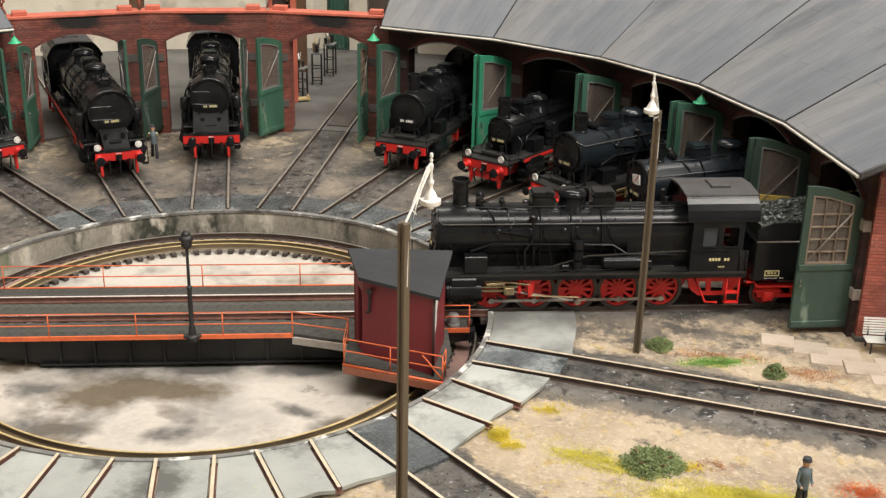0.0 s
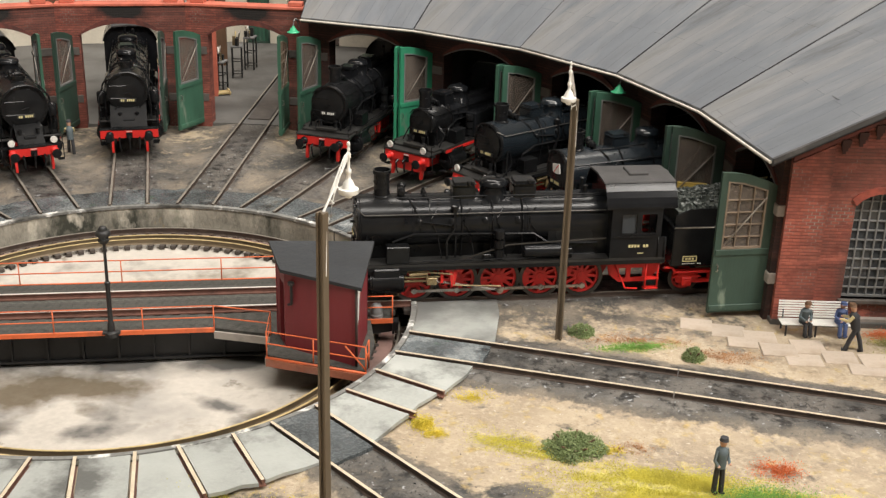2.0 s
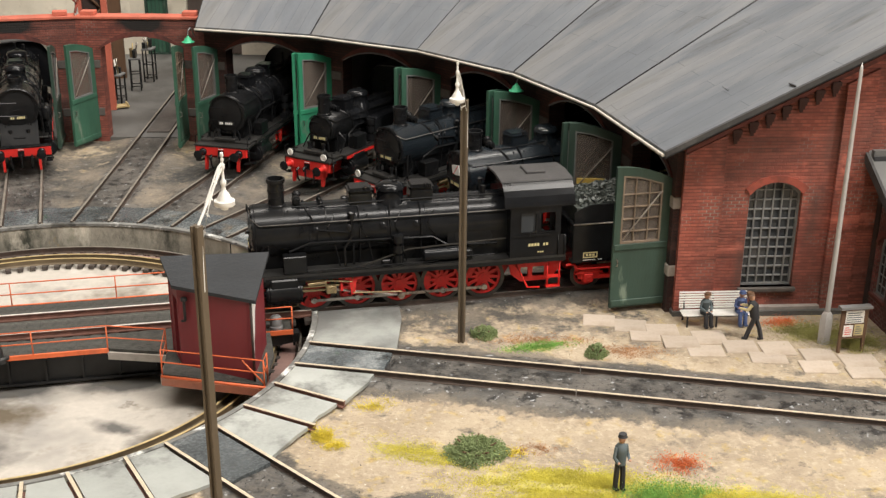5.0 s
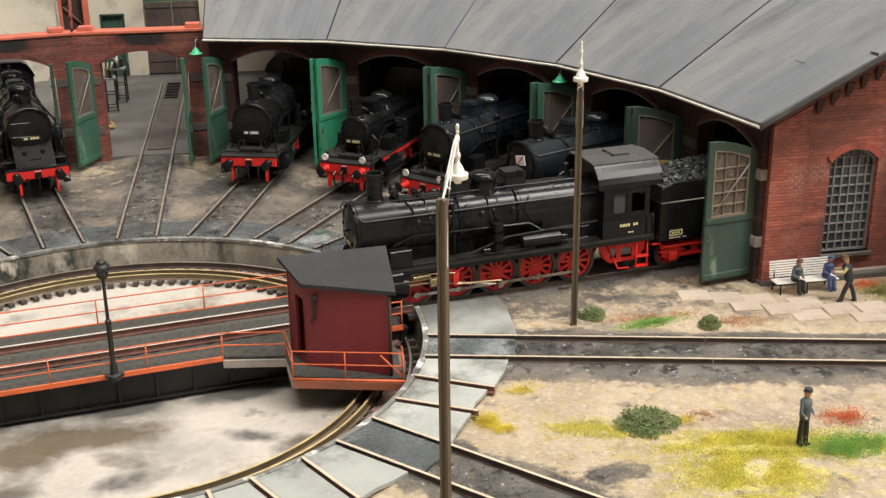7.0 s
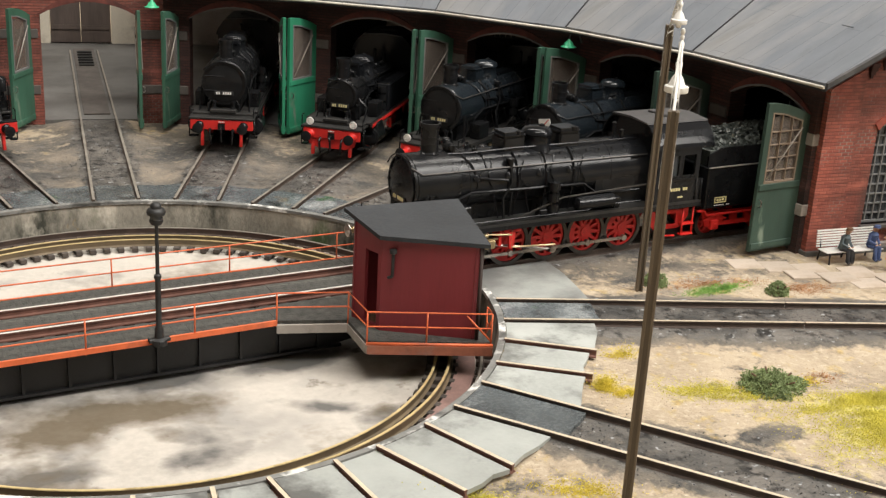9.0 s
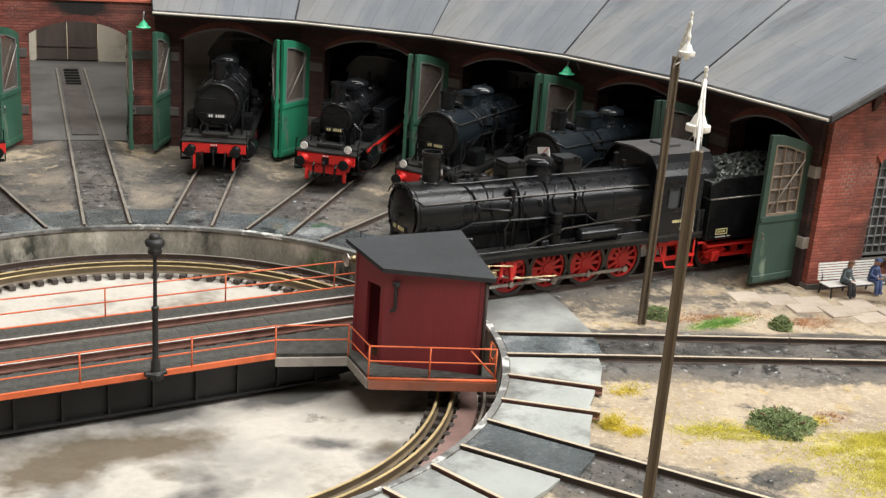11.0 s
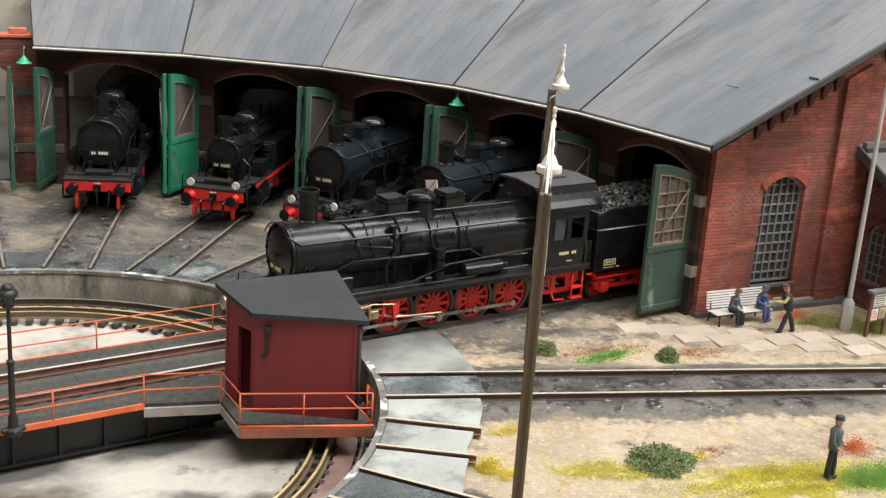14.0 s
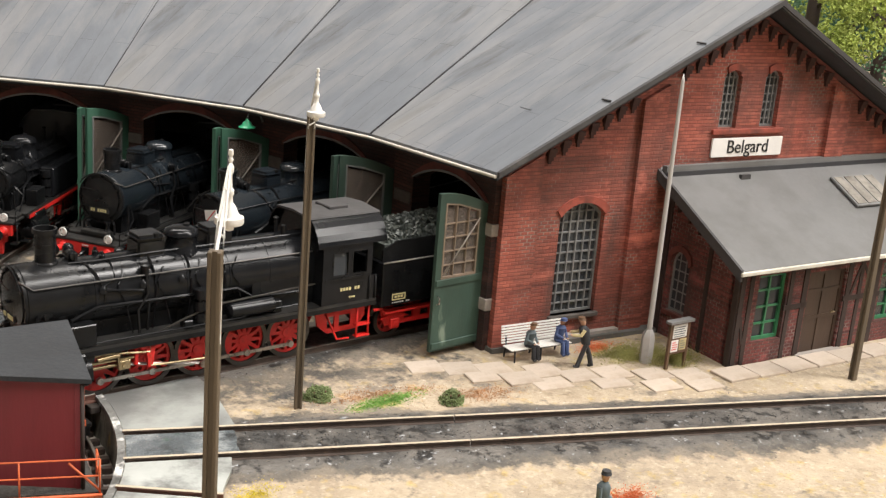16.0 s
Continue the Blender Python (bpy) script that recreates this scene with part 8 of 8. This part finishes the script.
def bush(x, y, r, h, label, mat=BUSH, n=900):
    bm = B()

    def spot():
        while True:
            p = Vector((random.uniform(-1, 1), random.uniform(-1, 1), random.uniform(0, 1)))
            lim = 0.82 + 0.26 * noise.noise(p * 2.4 + Vector((x, y, 0))) + 0.16 * noise.noise(p * 7 + Vector((y, x, 0)))
            if 0.35 < p.length < lim:
                return (p.x * r, p.y * r, p.z * h)
    crumbs(bm, int(n * 1.9), spot, (0.15, 0.42))
    t = thing("bush", x, y, ground_height(x, y) - 0.3, 0, label, "bush", "small bushes")
    part("foliage", bm, mat, t)
    bm = B()
    for k in range(5):
        a = k * 1.3
        tube(bm, [(0, 0, -1), (r * 0.3 * math.cos(a), r * 0.3 * math.sin(a), h * 0.4), (r * 0.55 * math.cos(a), r * 0.55 * math.sin(a), h * 0.7)], 0.3, 5)
    part("stem", bm, TIMBER, t)


bush(89.5, 354, 11.5, 6.0, "dark green model bush on sandy ground", n=3200)
bush(104.5, 439, 6.0, 5, "dark green model bush beside the lamp mast", n=1100)
bush(143, 418.3, 5.0, 5.5, "dark green model bush beside the running track", n=1000)


def flock(name, x, y, rx, ry, n, mat, label, size=(0.09, 0.25), tall=1.5, turn=0.0):
    bm = B()
    c, s = math.cos(radians(turn)), math.sin(radians(turn))

    def spot():
        while True:
            u, v = random.gauss(0, 0.5), random.gauss(0, 0.5)
            if noise.noise(Vector((u * 2.3 + x, v * 2.3 + y, 0.5))) > random.uniform(-0.45, 0.3):
                px, py = x + c * u * rx - s * v * ry, y + s * u * rx + c * v * ry
                return (px, py, ground_height(px, py) + abs(random.gauss(0, 0.4)) * tall)
    crumbs(bm, int(n * 1.7), spot, size)
    return single(name, bm, mat, label=label, category="plants", kind="stuff")


flock("yellow_grass", 114, 333, 26, 9, 11000, GRASS_YELLOW, "patch of yellow-green flock grass", turn=-8)
flock("yellow_grass", 72, 356, 16, 6, 2160, GRASS_YELLOW, "thin patch of yellow-green flock grass", turn=-30)
flock("yellow_grass", 165, 318, 32, 7, 7000,  GRASS_YELLOW, "patch of yellow-green flock grass", turn=-15)
flock("yellow_flowers", 42.6, 369.5, 4.0, 3.2, 1500, FLOWER_YELLOW, "clump of bright yellow flowers", tall=4)
flock("yellow_flowers", 46, 364, 4.0, 2.4, 620, FLOWER_YELLOW, "thin clump of bright yellow flowers", tall=2)
flock("yellow_flowers", 60, 389, 7.0, 4.0, 528, FLOWER_YELLOW, "thin scatter of yellow flowers", tall=2)
flock("yellow_flowers", 101, 353, 5.0, 3.0, 360, FLOWER_YELLOW, "thin scatter of yellow flowers", tall=2)
flock("red_flowers", 150.5, 341.5, 6.5, 4.5, 1248, FLOWER_RED, "clump of orange-red flowers on the sand", tall=3.6)
flock("red_flowers", 222, 438, 8, 3.0, 1008, FLOWER_RED, "strip of orange-red flowers by the bench", tall=3)
flock("yellow_grass", 104, 317, 25, 17, 10500, GRASS_YELLOW, "spread of yellow-green flock grass", turn=20)
flock("green_grass", 142, 323, 12, 6, 4600, GRASS_GREEN, "tuft of fresh green flock grass", tall=5)
flock("green_grass", 123, 427, 13, 3.5, 1920, GRASS_GREEN, "strip of green flock grass by the track", turn=8)
flock("green_grass", 232, 428, 17, 7, 5200, GRASS_OLIVE, "olive grass strip along the gable foot", turn=-8, tall=4.2)
flock("green_grass", 242, 417, 11, 6, 3200, GRASS_OLIVE, "olive grass round the notice board", tall=4)
flock("russet_flock", 124, 433, 20, 5, 912, RUST_FLOCK, "scattered russet flock by the track", turn=-6, tall=1.2)
flock("russet_flock", 156, 420, 14, 6, 864, RUST_FLOCK, "scattered russet flock by the track", turn=-6, tall=1.2)
flock("russet_flock", 108, 355, 7, 3, 288, RUST_FLOCK, "scattered russet flock on the sand", tall=1.5)
flock("green_grass", -20, 325, 12, 6, 1680, GRASS_YELLOW, "patch of yellow-green flock grass by the plates", turn=-30)
flock("yellow_flowers", 8, 322, 12, 5, 960, FLOWER_YELLOW, "clump of yellow flowers by the plates", turn=-30)


def grit(n, spot, mat, size, name, label):
    bm = B()

    def at():
        while True:
            x, y = spot()
            if math.hypot(x - CX, y - CY) > RIM + 6:
                return (x, y, ground_height(x, y) + 0.12)
    crumbs(bm, n, at, size)
    single(name, bm, mat, label=label, category="gravel", kind="stuff")


def near_track():
    (sx, sy), a, n = random.choice(TRACKS[:11])
    u, v = random.uniform(20, min(n, 260)), random.gauss(0, 8)
    c, s = math.cos(radians(a)), math.sin(radians(a))
    return sx + c * u - s * v, sy + s * u + c * v


def sandy():
    return random.uniform(0, 330), random.uniform(280, 440)


grit(16000, near_track, ASH_STUFF, (0.12, 0.34), "cinders", "loose dark cinders along the tracks")
grit(7000, sandy, DIRT_STUFF, (0.07, 0.18), "pebbles", "fine pale pebbles on the sandy ground")

# ---- inside the open shed bays ----
def work_stand(x, y, turn, h, label):
    t = thing("work_stand", x, y, 3.4, turn, label, "stand", "shed work stands")
    bm = B()
    box(bm, -5, 5, -4, 4, h, h + 1.2, 0.2)
    part("top", bm, MUNTIN, t)
    for px in (-4.2, 4.2):
        for py in (-3.2, 3.2):
            bm = B()
            box(bm, px - 0.45, px + 0.45, py - 0.45, py + 0.45, 0, h)
            part("leg", bm, IRON, t)
    for k in range(8):
        bm = B()
        px, py = -4.2 + 1.2 * k, random.uniform(-2.6, 2.6)
        if k % 2:
            box(bm, px - 0.8, px + 0.8, py - 1.1, py + 1.1, h + 1.2, h + 2 + random.uniform(1, 6), 0.2)
        else:
            tube(bm, [(px, py, h + 1.2), (px + random.uniform(-2, 2), py + random.uniform(-2, 2), h + random.uniform(7, 12))], 0.5, 6)
        part("tool", bm, (STEEL, IRON, LAMP_WHITE, COPPER, BRASS, IRON, STEEL, CLOTH_CREAM)[k], t)
    for z in (3.0, h * 0.55):
        bm = B()
        for py in (-3.2, 3.2):
            tube(bm, [(-4.2, py, z), (4.2, py, z)], 0.35, 5)
        for px in (-4.2, 4.2):
            tube(bm, [(px, -3.2, z), (px, 3.2, z)], 0.35, 5)
        part("stretcher", bm, IRON, t)


work_stand(*polar(350, STALLS["D"] + 6.6), STALLS["D"] - 6, 17.5, "tall dark steel stand with pale tools on the shed floor")
work_stand(*polar(384, STALLS["D"] + 5.6), STALLS["D"] + 12, 21, "tall dark steel stand with brass tools on the shed floor")
work_stand(*polar(410, STALLS["D"] + 4.8), STALLS["D"], 22, "tall dark steel stand with pale tools on the shed floor")
tr = thing("tool_trolley", *polar(333, STALLS["D"] + 6.0), 3.4, 20, "small brass-coloured trolley on the shed floor", "trolley")
for px in (-4, 4):
    bm = B()
    tube(bm, [(px, -3, 0.4), (px, -3, 3.2), (px, 3, 3.2), (px, 3, 0.4)], 0.5)
    part("frame", bm, BRASS, tr)
bm = B()
box(bm, -5, 5, -3.4, 3.4, 1, 2)
part("tray", bm, BRASS, tr)
ladder = thing("pit_steps", *on_lane(420, LANES["D"]), 4.0, LANES["D"], "dark steel steps into the inspection pit", "steps")
for k in range(6):
    bm = B()
    box(bm, -14 + 8.5 * k, -10 + 8.5 * k, -4.5, 4.5, 0, 1.0 + 0.15 * k)
    part("tread", bm, IRON, ladder)
# flat dark slab; its colour stands in for the shade of a recessed pit
bm = B()
box(bm, 272, 470, -6.6, 6.6, 1.0, 4.1)
single("inspection_pit", bm, STONE_DARK, CX, CY, 0, LANES["D"], "flat dark strip between the shed rails for the shaded inspection pit", "pit", kind="structure")
for key in "ABCD":
    for rr in (330, 420):
        a = STALLS[key] + HALF
        bm = B()
        if key == "D" and rr == 330:
            pier = thing("shed_pier", *polar(rr, a), 0, a, "red lattice pier with a pale downpipe inside the open bays", "pier")
            for y0, y1, mt in ((6.6, 8.6, PARAPET), (-8.6, -5.0, PARAPET)):
                part("upright", box(B(), -2.0, 2.0, y0, y1, 3, 118, 0.2), mt, pier)
            for k in range(9):
                lath = B()
                z0 = 6 + 12.3 * k
                tube(lath, [(0, -5.0, z0), (0, 6.6, z0 + 12.3)] if k % 2 else [(0, 6.6, z0), (0, -5.0, z0 + 12.3)], 0.9, 4)
                part("lattice_bar", lath, TIMBER, pier)
            part("backing", box(B(), 1.0, 1.8, -5.0, 6.6, 3, 118), DARK_TIMBER, pier)
            pipe = B()
            cyl(pipe, (-1.5, 9.6, 3.4), (-1.5, 9.6, 118), 0.8, seg=8)
            part("downpipe", pipe, MAST_WHITE, pier)
            continue
        box(bm, -2.2, 2.2, -4.2, 4.2, 3, 92 if rr == 330 else 96, 0.3)
        single("shed_post", bm, TIMBER, *polar(rr, a), 0, a, "brown timber post inside the open shed bays", "post", "shed posts")
for key in "BCD":
    a = STALLS[key] + HALF
    bm = B()
    lo_, hi_ = (WALL + 6, ZWALL + 3), (RIDGE_R, RIDGE_Z - 8)
    for up in (0.0, 6.5):
        tube(bm, [(lo_[0], 0, lo_[1] + up), (hi_[0], 0, hi_[1] + up)], 0.8, 4)
    for k in range(14):
        q0, q1 = k / 14, (k + 1) / 14
        u0, u1 = (0.0, 6.5) if k % 2 else (6.5, 0.0)
        tube(bm, [(lo_[0] + (hi_[0] - lo_[0]) * q0, 0, lo_[1] + (hi_[1] - lo_[1]) * q0 + u0), (lo_[0] + (hi_[0] - lo_[0]) * q1, 0, lo_[1] + (hi_[1] - lo_[1]) * q1 + u1)], 0.45, 4)
    single("roof_truss", bm, BRICK_PLAIN, WX, WY, 0, a, "red-brown lattice rafter over the open bays", "rafter", "open rafters")

# green enamel lamps that hang before the back wall
for a, r, off, z in ((STALLS["C"], 480, -11.0, 62.0), (STALLS["D"], 485, -16.5, 66.0)):
    x, y = polar(r, a)
    x, y = x + off * math.sin(radians(a)), y - off * math.cos(radians(a))
    lamp = thing("hanging_lamp", x, y, z, a, "green enamel lamp hanging before the back wall", "lamp", "green shed lamps")
    part("shade", lathe(B(), [(0.5, 5.0), (0.9, 4.6), (1.0, 3.4), (3.0, 2.0), (4.2, 0.4), (4.3, 0), (3.9, 0), (0.8, 3.0), (0, 3.2)], seg=18), LAMP_GREEN, lamp)
    part("stem", cyl(B(), (0, 0, 4.8), (0, 0, 9.0), 0.4, seg=8), IRON, lamp)
    part("wall_bracket", tube(B(), [(0, 0, 8.6), (0, 0, 9.2), (497 - r, 0, 9.2)], 0.4, 6), IRON, lamp)

# ---- trees behind ----
def tree(x, y, h, r, leaf, label, n=2600):
    t = thing("tree", x, y, 0, 0, label, "tree", "trees behind the shed")
    bm = B()
    tube(bm, [(0, 0, -2), (1, 0.5, h * 0.3), (-1, 1, h * 0.65), (0, 0, h * 0.92)], h * 0.022, 8)
    for k in range(9):
        a = k * 2.4
        z = h * (0.3 + 0.06 * k)
        tube(bm, [(0, 0, z), (r * 0.45 * math.cos(a), r * 0.45 * math.sin(a), z + h * 0.08), (r * 0.8 * math.cos(a), r * 0.8 * math.sin(a), z + h * 0.13)], h * 0.008, 5)
    part("trunk", bm, DARK_TIMBER, t)
    bm = B()
    clumps = [(Vector((r * 0.75 * math.cos(k * 2.4) * random.uniform(0.4, 1), r * 0.75 * math.sin(k * 2.4) * random.uniform(0.4, 1), h * random.uniform(0.22, 0.95))), r * random.uniform(0.24, 0.45)) for k in range(22)]

    def spot():
        c, q = random.choice(clumps)
        p = Vector((random.gauss(0, 1), random.gauss(0, 1), random.gauss(0, 0.8))).normalized() * random.uniform(0.6, 1) * q
        return c + p
    crumbs(bm, n, spot, (0.55, 1.5))
    part("crown", bm, leaf, t)


tree(452, 548, 168, 46, TREE_LEAF, "light green model tree behind the shed", n=13000)
tree(600, 610, 200, 70, TREE_DARK, "deep green model tree behind the shed", n=9000)
tree(690, 700, 190, 80, TREE_DARK, "deep green model tree behind the shed", n=9000)
tree(540, 760, 220, 80, TREE_DARK, "deep green model tree behind the shed", n=3600)
